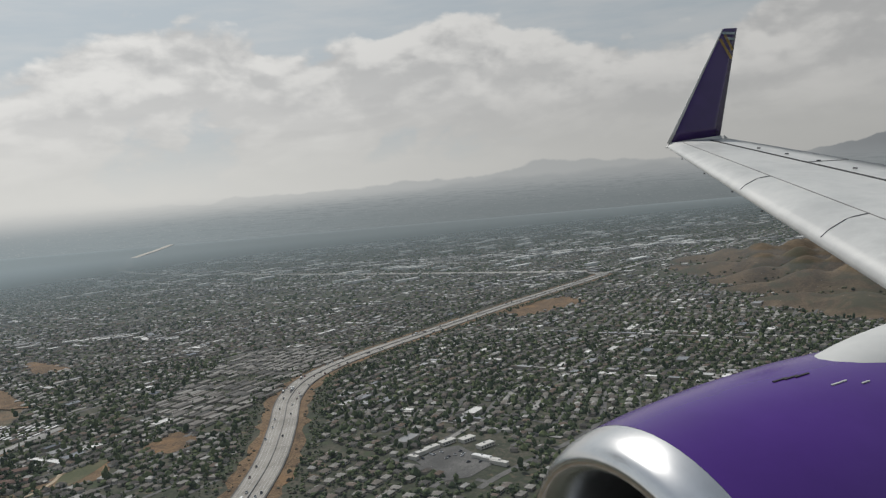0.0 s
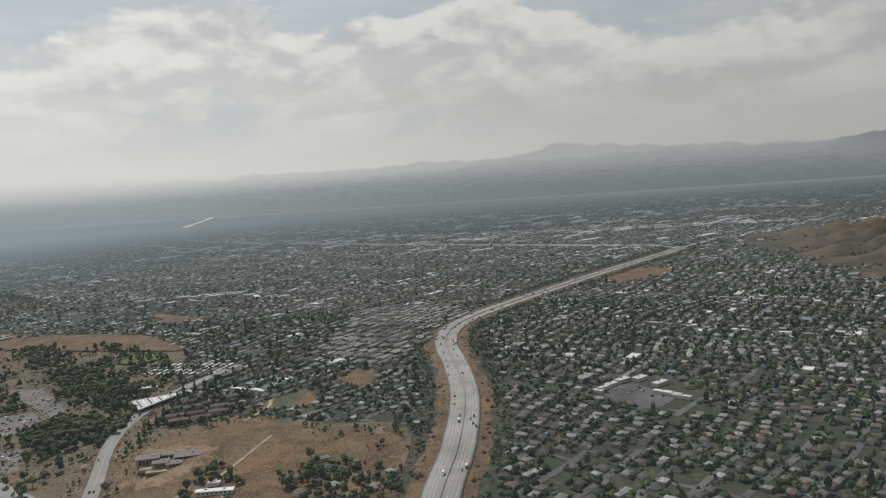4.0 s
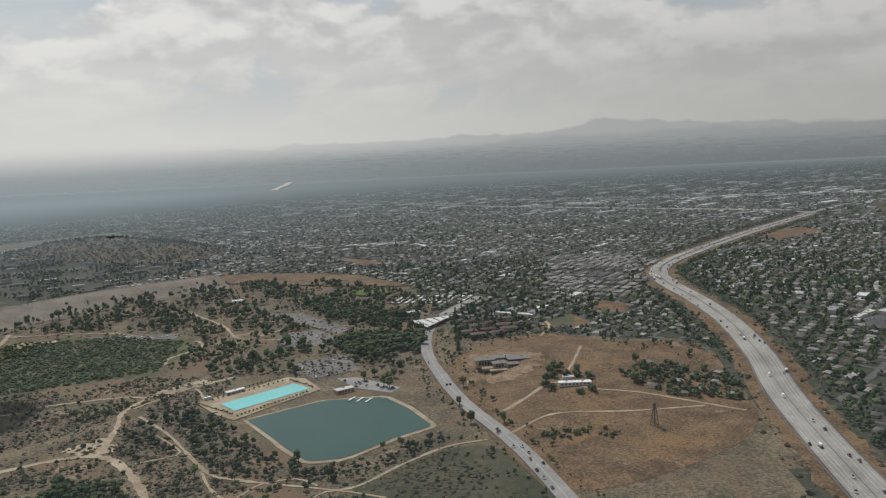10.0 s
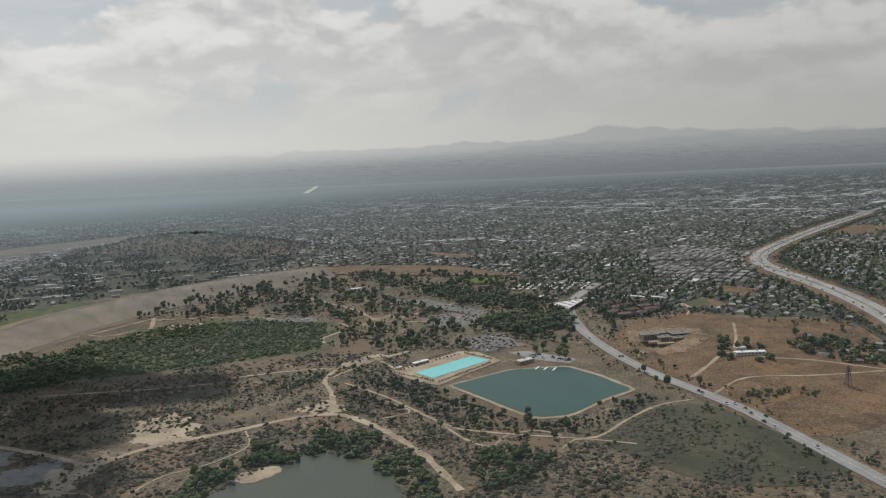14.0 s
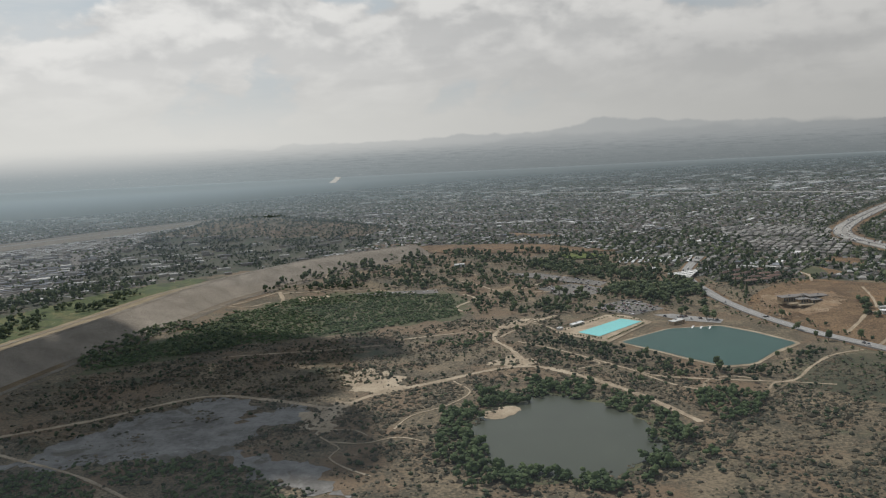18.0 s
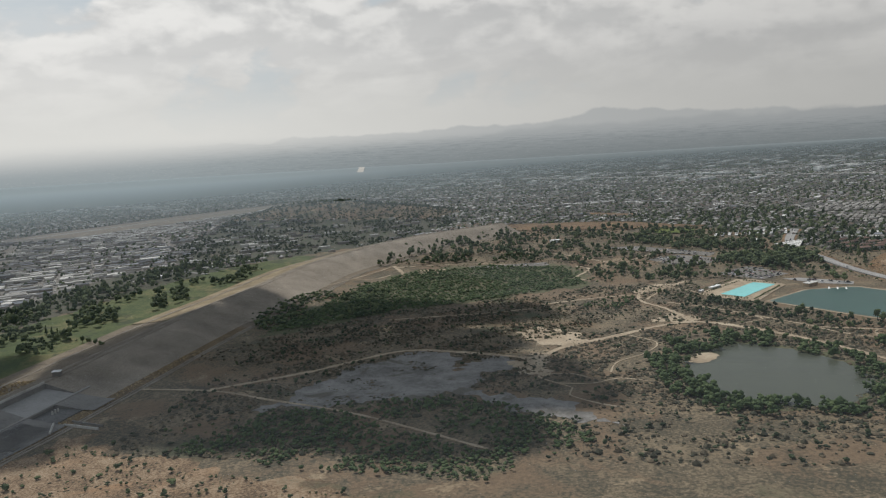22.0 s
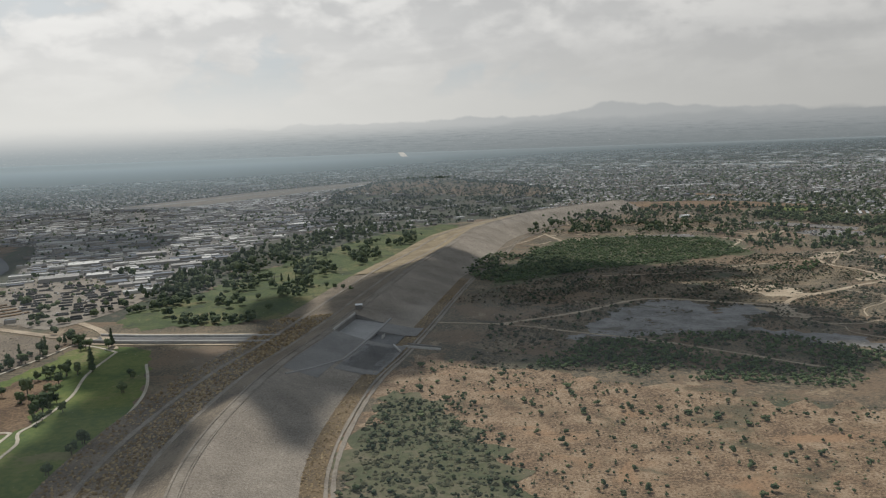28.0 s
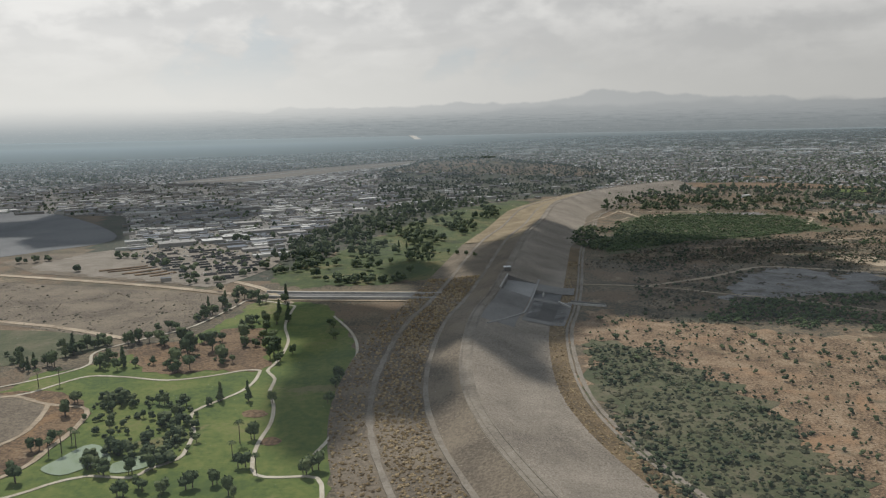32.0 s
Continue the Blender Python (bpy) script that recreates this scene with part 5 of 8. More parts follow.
brush("basin_scrub", [(-1010, 60), (-985, 330), (-900, 430), (-800, 490), (-690, 540), (-600, 520), (-590, 420), (-520, 290), (-420, 250), (-330, 200), (-330, 60), (-560, 20), (-780, 40)], 15000, (0.6, 2.3), (0.6, 1.0), M_SCRUB, "dry brown-grey scrub over the basin floor", 31, LOW)
brush("basin_scrub", [(-700, 120), (-770, 220), (-690, 300), (-560, 300), (-470, 265), (-400, 330), (-360, 250), (-420, 100)], 9000, (0.5, 2.0), (0.6, 1.0), M_SCRUB, "reddish dry scrub between the trails", 32, LOW)
brush("green_scrub", [(-1010, 60), (-985, 330), (-900, 430), (-800, 490), (-690, 540), (-600, 520), (-590, 420), (-520, 290), (-420, 250), (-330, 200), (-330, 60), (-560, 20), (-780, 40)], 7500, (0.6, 2.8), (0.6, 1.1), M_DARKLEAF, "dark green bushes among the dry scrub", 71)
brush("green_scrub", [(-660, 330), (-640, 460), (-600, 500), (-560, 350), (-480, 290), (-410, 345), (-350, 270), (-470, 240), (-560, 270)], 1400, (0.7, 2.6), (0.7, 1.1), M_LEAF, "green bushes round lake and trails", 72)
x, y = fill([(-639, 433), (-606, 411), (-560, 372), (-505, 306), (-482, 298), (-456, 304), (-429, 332), (-410, 350), (-405, 335), (-479, 261), (-514, 280), (-555, 303), (-594, 328), (-634, 357)], 1300, [LAKE_RIM])
ok = ~near_line(x, y, tr, 4)
scatter("lake_trees", SHAPES_TREE, x[ok], y[ok], (1.0, 3.2), (0.8, 1.3), M_DARKLEAF, "dark small trees below the lake", "trees", 73)
x, y = fill([(-526, 246), (-498, 256), (-482, 233), (-499, 198), (-522, 188), (-530, 216)], 170)
scatter("lake_trees", SHAPES_TREE, x, y, (1.6, 3.6), (0.8, 1.2), M_WILLOW, "green trees beside the pond trail", "trees", 74)
brush("dark_thicket", [(-820, 216), (-798, 245), (-776, 240), (-775, 182), (-777, 152), (-806, 167)], 500, (0.8, 2.0), (0.5, 0.9), M_SCRUB, "dark low thicket in the silt", 33)
for q in ([(-915, 172), (-892, 195), (-862, 186), (-880, 165)], [(-872, 212), (-862, 238), (-832, 238), (-845, 210)], [(-935, 143), (-905, 158), (-845, 158), (-870, 144)]):
    sx, sy = fill(q, 260)
    drifts = np.sin(sx * 0.21 + sy * 0.13) + np.sin(sy * 0.31 - sx * 0.07) > 0.1
    scatter("silt_scrub", LOW, sx[drifts], sy[drifts], (0.5, 1.7), (0.4, 0.7), M_SCRUB, "dark low scrub straggling over the silt", "scrub", 36)
brush("dark_thicket", [(-990, 100), (-899, 138), (-836, 147), (-790, 130), (-740, 70), (-800, 20), (-900, 40), (-985, 70)], 4200, (1.0, 2.8), (0.6, 1.0), M_WILLOW, "dark green thicket along the stream", 34)
brush("dark_thicket", [(-1040, 250), (-985, 240), (-880, 300), (-760, 330), (-700, 360), (-790, 430), (-880, 420), (-1000, 330)], 3000, (0.8, 2.6), (0.6, 1.0), M_SCRUB, "dark thicket beside the wood", 35)
brush("young_willows", [(-715, 436), (-672, 480), (-648, 458), (-682, 398)], 330, (1.6, 3.4), (0.7, 1.1), M_WILLOW, "green willow thicket near the car park", 36)
x, y = fill([(-690, 120), (-692, 216), (-678, 252), (-645, 279), (-601, 280), (-566, 240), (-545, 186), (-540, 140), (-600, 95), (-670, 100)], 2600, [[(-672, 184), (-649, 226), (-622, 244), (-595, 234), (-568, 192), (-572, 144), (-610, 112), (-655, 130)]])
ok = ~near_line(x, y, tr, 4) & (np.hypot(x + 655, y - 213) > 13) & (np.sin(x * 0.13 + y * 0.05) + np.sin(y * 0.11 - x * 0.07) + rng.normal(0, 0.4, len(x)) > -0.55)
scatter("young_willows", SHAPES_TREE, x[ok], y[ok], (1.2, 4.2), (0.6, 1.2), M_WILLOW, "green willows round the pond", "trees", 37)
brush("field_bushes", [(-1058, -150), (-1058, 10), (-1040, 80), (-970, 50), (-876, 15), (-760, -20), (-690, -60), (-680, -200), (-1040, -200)], 4200, (0.25, 1.0), (0.6, 0.9), M_SCRUB, "small bushes dotted over the brown field", 38, LOW)
brush("field_bushes", [(-1058, -150), (-1058, 10), (-1040, 80), (-970, 50), (-876, 15), (-760, -20), (-690, -60), (-680, -200), (-1040, -200)], 2400, (0.5, 1.7), (0.7, 1.0), M_LEAF, "round dark bushes in the brown field", 60)
x, y = fill([(-1058, -150), (-1058, 10), (-1040, 80), (-970, 50), (-876, 15), (-760, -20), (-690, -60), (-680, -200), (-1040, -200)], 420)
scatter("field_trees", SHAPES_TREE, x, y, (0.9, 2.2), (0.8, 1.2), M_LEAF, "round dark trees of the brown field", "trees", 75)
x, y = fill([(-1052, -240), (-1057, -120), (-1058, -20), (-1053, 12), (-1025, 3), (-1002, -42), (-980, -120), (-965, -240)], 4200)
scatter("green_bushes", LOW, x, y, (0.4, 1.9), (0.6, 1.0), M_BUSH, "dense green bushes below the dam", "scrub", 39)
brush("green_bushes", [(-1050, -220), (-1057, -20), (-1052, 20), (-1010, 15), (-985, -60), (-950, -220)], 1500, (0.7, 2.2), (0.7, 1.0), M_DARKLEAF, "darker bushes below the dam", 61)
brush("hill_scrub", [(-408, 560), (-380, 520), (-330, 575), (-280, 560), (-215, 545), (-200, 500), (-180, 540), (-400, 590)], 500, (0.8, 2.6), (0.7, 1.2), M_LEAF, "dark trees along the hill's edge", 40)
brush("low_scrub", [(-720, 60), (-790, 240), (-690, 300), (-660, 430), (-620, 500), (-590, 420), (-540, 345), (-490, 295), (-405, 340), (-350, 240), (-420, 60)], 14000, (0.35, 1.5), (0.6, 1.0), M_SCRUB, "low grey-brown scrub between lake and trails", 54, LOW, 2.5)
brush("low_scrub", [(-1010, 60), (-985, 330), (-900, 430), (-800, 490), (-690, 540), (-620, 500), (-700, 330), (-780, 100), (-780, 40)], 12000, (0.35, 1.4), (0.6, 1.0), M_SCRUB, "low dark scrub on the basin floor", 55, LOW, 2.5)
brush("low_scrub", [(-960, 690), (-935, 830), (-860, 930), (-740, 980), (-600, 940), (-500, 850), (-450, 740), (-400, 560), (-365, 380), (-400, 400), (-455, 480), (-600, 500), (-700, 690)], 8000, (0.4, 1.5), (0.6, 1.0), M_SCRUB, "low scrub over the park's dry ground", 56, LOW, 3.0)
k = rng.integers(200, 700, 2600)
w_line, w_side = curve(CREST, 1.2)[:, :2], sideways(curve(CREST, 1.2))
off = 47 + 9.5 * rng.random(2600)
scatter("toe_weeds", LOW, w_line[k, 0] + w_side[k, 0] * off, w_line[k, 1] + w_side[k, 1] * off, (0.2, 0.8), (0.5, 0.9), M_TUFT, "orange-brown weeds along the foot of the dam", "scrub", 76, 0.3)
brush("grass_tufts", [(-412, 512), (-339, 568), (-281, 540), (-200, 525), (-196, 440), (-200, 330), (-300, 255), (-350, 330), (-398, 440)], 9000, (0.15, 0.75), (0.4, 0.8), M_SCRUB, "dry tufts on the brown hill", 57, LOW, 2.0)
brush("grass_tufts", [(-1058, -150), (-1058, 10), (-1040, 80), (-970, 50), (-876, 15), (-760, -20), (-690, -60), (-680, -200), (-1040, -200)], 11000, (0.15, 0.65), (0.5, 0.9), M_TUFT, "dry tufts over the brown field", 58, LOW, 2.0)
brush("wash_scrub", [(-1640, 220), (-1540, 193), (-1320, 137), (-1316, 47), (-1346, 20), (-1451, 54), (-1600, 90)], 3500, (0.3, 1.3), (0.5, 0.9), M_SCRUB, "low scrub in the dry wash", 59, LOW, 2.0)
x, y = fill([(-1325, 262), (-1325, 400), (-1305, 540), (-1255, 700), (-1180, 745), (-1120, 740), (-1190, 620), (-1235, 480), (-1258, 360), (-1275, 290)], 800)
scatter("tree_belt", SHAPES_TREE, x, y, (2.2, 5.2), (1.0, 1.7), M_LEAF, "dark tree belt between golf course and works", "trees", 63)
x, y = fill([(-1285, 240), (-1240, 420), (-1180, 600), (-1090, 730), (-1110, 600), (-1150, 420), (-1175, 260)], 1500)
ok = np.sin(x * 0.10 + y * 0.02) + np.sin(y * 0.06 + x * 0.03) + rng.normal(0, 0.35, len(x)) > 0.25
scatter("fairway_trees", SHAPES_TREE, x[ok], y[ok], (2.2, 5.8), (0.9, 1.35), M_LEAF, "rows of dark trees between the far fairways", "trees", 64)
x, y = fill([(-1420, -60), (-1375, -32), (-1345, 10), (-1305, 75), (-1290, 120), (-1300, 140), (-1330, 60), (-1370, 5), (-1440, -40)], 130)
scatter("tree_belt", SHAPES_NEAR, x, y, (1.8, 3.4), (1.0, 1.5), M_LEAF, "dark trees along the golf course edge", "trees", 65)
x, y = fill([(-1275, -150), (-1238, -150), (-1245, -85), (-1300, -80), (-1310, -110)], 90)
scatter("fairway_trees", SHAPES_NEAR, x, y, (0.9, 2.2), (0.9, 1.4), M_LEAF, "young trees between the near fairways", "trees", 66)
# tree-lined fairways and long roofs north of the dam
x, y = fill(NORTHGREEN, 4200)
ok = np.sin(x * 0.05 + y * 0.03) + np.sin(y * 0.055 - x * 0.02) + rng.normal(0, 0.5, len(x)) > -0.35
scatter("fairway_trees", SHAPES_MID, x[ok], y[ok], (1.6, 4.6), (0.9, 1.4), M_DARKLEAF, "dark trees between the northern fairways", "trees", 67)
x, y = fill(NORTHGREEN, 170)
n = len(x)
V, Q, idx = boxes_mesh(x, y, terrain(x, y), 9 + 18 * rng.random(n), 4 + 4 * rng.random(n), 3 + rng.random(n), radians(30) + np.zeros(n))
tagged(new("halls", raw_mesh("halls", V, [Q], [M_WALLS, M_PALEROOF], idx)), "long pale roofs among the northern trees", "halls", kind="stuff")
# the wooded park between lake, dam and road
x, y = fill([(-960, 690), (-935, 830), (-860, 930), (-740, 980), (-600, 940), (-500, 850), (-450, 740), (-445, 600), (-455, 480), (-500, 500), (-600, 500), (-680, 560), (-700, 690), (-800, 715)], 6500)
ok = np.full(len(x), True)
for q in PAVED:
    ok &= ~inside(x, y, q)
gap = np.sin(x * 0.06) * np.sin(y * 0.047 + 1) + rng.normal(0, 0.5, len(x)) > 0.0
ok &= gap & ~near_line(x, y, tr, 6)
scatter("park_trees", SHAPES_TREE, x[ok], y[ok], (1.5, 4.8), (0.85, 1.5), M_LEAF, "dark trees of the park", "trees", 51)
x, y = fill([(-545, 615), (-520, 640), (-440, 600), (-443, 545), (-470, 540), (-510, 560)], 330)
scatter("park_grove", SHAPES_NEAR, x, y, (2.5, 5.0), (0.8, 1.2), M_LEAF, "dense dark grove beside the road", "trees", 52)
x, y = fill([(-620, 815), (-560, 830), (-485, 740), (-455, 690), (-470, 640), (-540, 690)], 380)
scatter("park_grove", SHAPES_NEAR, x, y, (2.2, 4.6), (0.9, 1.3), M_LEAF, "tall dark grove in the park", "trees", 53)
# scrub on the dam's downstream bank
cl = curve(CREST, 1.2)[:, :2]
sd = sideways(curve(CREST, 1.2))
k = rng.integers(200, 620, 7000)
off = np.where(rng.random(7000) < 0.72, -22.5 - 22 * rng.random(7000), -49.5 - 16 * rng.random(7000))
bx, by = cl[k, 0] + sd[k, 0] * off, cl[k, 1] + sd[k, 1] * off
bz = np.interp(-off, [20, 48, 66], [4.5, 1.2, 0.3])
scatter("bank_scrub", SHAPES_FAR, bx, by, (0.3, 1.05), (0.6, 1.0), M_TUFT, "golden dry tufts dotted over the dam's bank", "scrub", 41, base=bz)
k = rng.integers(200, 500, 5500)
off = 5 + 42 * rng.random(5500)
bx, by = cl[k, 0] + sd[k, 0] * off, cl[k, 1] + sd[k, 1] * off
STONES = [open_ball(70 + i, 0.4) for i in range(3)]
scatter("riprap_stones", STONES, bx, by, (0.2, 0.55), (0.35, 0.7), M_RIPRAP, "loose grey facing stones of the dam", "stones", 42, base=np.interp(off, [3.4, 26, 47], [10.2, 3.69, 0.35]) - 0.1)
# dotted rough north of the park and on the wooded hill
x, y = fill(KNOLL, 3400)
scatter("hill_trees", SHAPES_MID, x, y, (1.4, 4.4), (0.8, 1.3), M_DARKLEAF, "dark trees over the wooded hill", "trees", 43)
x, y = spread(9000, 420, 1150, 900, 1850)
ok = (terrain(x, y) > 5) & (gully(x, y) + rng.normal(0, 0.12, len(x)) < 0.52)
scatter("hill_scrub", SHAPES_FAR, x[ok], y[ok], (1.2, 3.6), (0.6, 1.0), M_BUSH, "sparse scrub in the folds of the brown hills", "scrub", 44)
# cars in the car parks
cx, cy, ct = [], [], []
for q, tn in zip(PAVED, (55, 40, 5, 130)):
    p = np.array(q)
    x, y = lots(p[:, 0].min(), p[:, 0].max(), p[:, 1].min(), p[:, 1].max(), radians(tn), 2.4, 2.2, 11.0)
    ok = inside(x, y, q) & (rng.random(len(x)) < 0.13)
    cx.append(x[ok])
    cy.append(y[ok])
    ct.append(np.full(int(ok.sum()), radians(tn)))
x, y, tn = np.concatenate(cx), np.concatenate(cy), np.concatenate(ct)
V, Q, R, idx = houses_mesh(x, y, terrain(x, y) + 0.5, np.full(len(x), 1.0), np.full(len(x), 0.5) + 1.5, np.full(len(x), 0.55), np.full(len(x), 0.35), tn)
tagged(new("parked_cars", raw_mesh("parked_cars", V, [Q, R], [M_GLASS, M_CARS], idx)), "rows of small parked cars", "cars", kind="stuff")
# trees along the lake road
rl, rs = curve(LAKE_ROAD, 3.0)[:, :2], sideways(curve(LAKE_ROAD, 3.0))
k = rng.integers(60, len(rl), 260)
off = (10 + 12 * rng.random(260) ** 2) * np.where(rng.random(260) < 0.5, 1, -1)
rx, ry = rl[k, 0] + rs[k, 0] * off, rl[k, 1] + rs[k, 1] * off
ok = ~inside(rx, ry, LAKE_RIM)
scatter("roadside_trees", SHAPES_TREE, rx[ok], ry[ok], (0.8, 2.4), (0.8, 1.4), M_LEAF, "small dark trees along the lake road", "trees", 77)
# freeway planting
fr, fs = curve(FREEWAY, 3.0)[:, :2], sideways(curve(FREEWAY, 3.0))
k = rng.integers(20, len(fr), 900)
off = (17 + 15 * rng.random(900)) * np.where(rng.random(900) < 0.5, 1, -1)
kt = rng.integers(100, len(fr), 2600)
to = (25 + 15 * rng.random(2600)) * np.where(rng.random(2600) < 0.6, 1, -1)
tx, ty = fr[kt, 0] + fs[kt, 0] * to, fr[kt, 1] + fs[kt, 1] * to
ok = ~inside(tx, ty, [(-420, 250), (-412, 520), (-339, 575), (-281, 548), (-190, 530), (-180, 250)])
scatter("verge_trees", SHAPES_MID, tx[ok], ty[ok], (0.9, 3.0), (0.8, 1.5), M_LEAF, "dark trees lining the freeway", "trees", 78)
scatter("verge_bushes", SHAPES_FAR, fr[k, 0] + fs[k, 0] * off, fr[k, 1] + fs[k, 1] * off, (0.6, 2.2), (0.7, 1.1), M_SCRUB, "bushes on the freeway verge", "scrub", 45)

# ---------------------------------------------------------------- single trees


def trunk_mesh(height, r0, r1, limbs, seed):
    bm = bmesh.new()
    rg = random.Random(seed)
    def limb(a, b, ra, rb, n=6):
        a, b = Vector(a), Vector(b)
        q = (b - a).to_track_quat("Z", "Y")
        rings = []
        for p, r in ((a, ra), (a.lerp(b, 0.55) + Vector((rg.uniform(-.1, .1), rg.uniform(-.1, .1), 0)), (ra + rb) / 2), (b, rb)):
            rings.append([bm.verts.new(p + q @ Vector((r * math.cos(i * 6.283 / n), r * math.sin(i * 6.283 / n), 0))) for i in range(n)])
        for u, v in zip(rings, rings[1:]):
            for i in range(n):
                bm.faces.new((u[i], u[(i + 1) % n], v[(i + 1) % n], v[i]))
        bm.faces.new(rings[-1])
    limb((0, 0, -0.5), (0, 0, height), r0, r1)
    for i in range(limbs):
        a = i * 6.283 / max(limbs, 1) + rg.random()
        h = height * rg.uniform(0.55, 0.9)
        limb((0, 0, h), (math.cos(a) * height * 0.4, math.sin(a) * height * 0.4, h + height * 0.35), r1 * 0.7, r1 * 0.25, 5)
    return bm


def leafy(bm, seed, n, size):
    """Loose leaf sprays standing out of a crown's clumps, for an uneven outline."""
    rg = random.Random(seed)
    vs = list(bm.verts)
    for _ in range(n):
        p = vs[rg.randrange(len(vs))].co.copy()
        d = Vector((rg.uniform(-1, 1), rg.uniform(-1, 1), rg.uniform(-0.6, 1))).normalized() * size
        e = d.orthogonal().normalized() * size * rg.uniform(0.4, 0.9)
        bm.faces.new([bm.verts.new(p + q) for q in (d * -0.3 - e * 0.5, d * 0.7 - e * 0.4, d + e * 0.3, e * 0.6)])


def crown_bm(seed, clumps, radius, base, height, sub=1, leaves=150):
    v, f = canopy(seed, clumps, sub, 0.50, 1.05)
    top = v[:, 2].max()
    bm = bmesh.new()
    vs = [bm.verts.new((p[0] * radius, p[1] * radius, base + p[2] / top * height)) for p in v]
    for t in f:
        bm.faces.new([vs[i] for i in t])
    leafy(bm, seed, leaves, radius * 0.22)
    return bm


def make_tree(name, seed, radius, base, height, mat, label, clumps=9):
    root = new(name)
    part("trunk", trunk_mesh(base + height * 0.4, radius * 0.10, radius * 0.05, 4, seed), M_BARK, root)
    part("crown", crown_bm(seed, clumps, radius, base, height), mat, root)
    return tagged(root, label, "tree")


def make_pine(seed, label):
    root = new("pine_tree")
    part("trunk", trunk_mesh(6.5, 0.28, 0.08, 0, seed), M_BARK, root)
    bm = bmesh.new()
    rg = random.Random(seed)
    for i in range(9):
        z = 1.6 + i * 0.8
        r = 1.75 * (1 - i / 10.5)
        for k in range(6):
            v, f = ball(0, seed * 50 + i * 5 + k, 0.35)
            a = rg.random() * 6.283
            q = rg.uniform(0.2, 0.62) * r
            vs = [bm.verts.new((p[0] * r * 0.5 + q * math.cos(a), p[1] * r * 0.5 + q * math.sin(a), z + p[2] * 0.5)) for p in v]
            for t in f:
                bm.faces.new([vs[j] for j in t])
    leafy(bm, seed, 200, 0.5)
    part("crown", bm, M_LEAFOBJ, root)
    return tagged(root, label, "tree")


def make_palm(seed, label):
    root = new("palm_tree")
    part("trunk", trunk_mesh(7.0, 0.2, 0.14, 0, seed), M_BARK, root)
    rg = random.Random(seed)
    bm = bmesh.new()
    for i in range(22):
        a = i * 6.283 / 22 + rg.uniform(-0.1, 0.1)
        lift = rg.uniform(-0.5, 0.9)
        pts = [(0.0, 7.0), (0.7, 7.0 + lift * 0.7), (1.4, 7.0 + lift * 0.6 - 0.2), (1.9, 6.7 + lift * 0.3 - 0.5)]
        prev = None
        for r, z in pts:
            w = 0.2 if 0 < r < 1.8 else 0.05
            c, s = math.cos(a), math.sin(a)
            row = (bm.verts.new((r * c - w * s, r * s + w * c, z)), bm.verts.new((r * c, r * s, z + 0.1)), bm.verts.new((r * c + w * s, r * s - w * c, z)))
            if prev:
                bm.faces.new((prev[0], row[0], row[1], prev[1]))
                bm.faces.new((prev[1], row[1], row[2], prev[2]))
            prev = row
    part("fronds", bm, M_LEAFOBJ, root)
    return tagged(root, label, "tree")


def plant(masters, spots, group, seed, size=(0.75, 1.25)):
    rg = random.Random(seed)
    for i, (x, y) in enumerate(spots):
        s = rg.uniform(*size)
        src = masters[rg.randrange(len(masters))]
        ob = copy_thing(src, pose(x, y, float(terrain(x, y)), 0, 0, rg.uniform(0, 360)))
        ob.scale = (s, s, s * rg.uniform(0.88, 1.15))
        tagged(ob, group=group)


OAKS = [make_tree("broadleaf_tree", 100 + i, 2.5, 1.2, 5.0, M_LEAFOBJ, "broad dark-green tree on a short trunk", 10) for i in range(4)]
SHRUBS = [make_tree("bush", 120 + i, 1.5, 0.15, 1.6, M_LEAFOBJ, "round green bush on dry ground", 6) for i in range(3)]
PINES = [make_pine(140 + i, "tall dark conifer with a ragged outline") for i in range(3)]
PALMS = [make_palm(160, "slim fan palm on a bare trunk")]
ROWS = [make_tree("clipped_tree", 170 + i, 1.2, 0.6, 1.4, M_LEAFOBJ, "small round tree planted beside the pool", 6) for i in range(2)]
for i, ob in enumerate(OAKS + SHRUBS + PINES + PALMS + ROWS):
    px, py = -1130 - 9 * i, 300 + 6 * i
    ob.matrix_world = pose(px, py, float(terrain(px, py)))
    tagged(ob, group="trees below the dam")
EDGE = [(-1376, -41), (-1372, -37), (-1366, -34), (-1364, -18), (-1363, -10), (-1359, -2), (-1354, 2), (-1337, 6), (-1332, 11), (-1314, 6), (-1319, 38), (-1306, 15), (-1297, 2), (-1311, 69), (-1310, 80), (-1309, 103), (-1308, 129), (-1296, 126), (-1282, 116), (-1268, 116)]
ROUGH = [(-1290, -14), (-1292, 11), (-1286, 15), (-1276, 43), (-1274, 53), (-1273, 63), (-1263, 53), (-1244, 2), (-1235, -14), (-1266, -29), (-1259, -29), (-1262, 2), (-1254, 2), (-1256, 20), (-1287, -47), (-1304, -33), (-1319, -37), (-1333, -37), (-1331, -22), (-1233, -29)]
POOLSIDE = [(-1299, -96), (-1294, -93), (-1288, -93), (-1271, -95), (-1260, -95), (-1258, -113), (-1254, -127), (-1245, -144), (-1243, -156), (-1259, -144), (-1260, -156), (-1266, -153), (-1293, -104), (-1293, -114), (-1278, -128), (-1278, -111), (-1278, -93)]
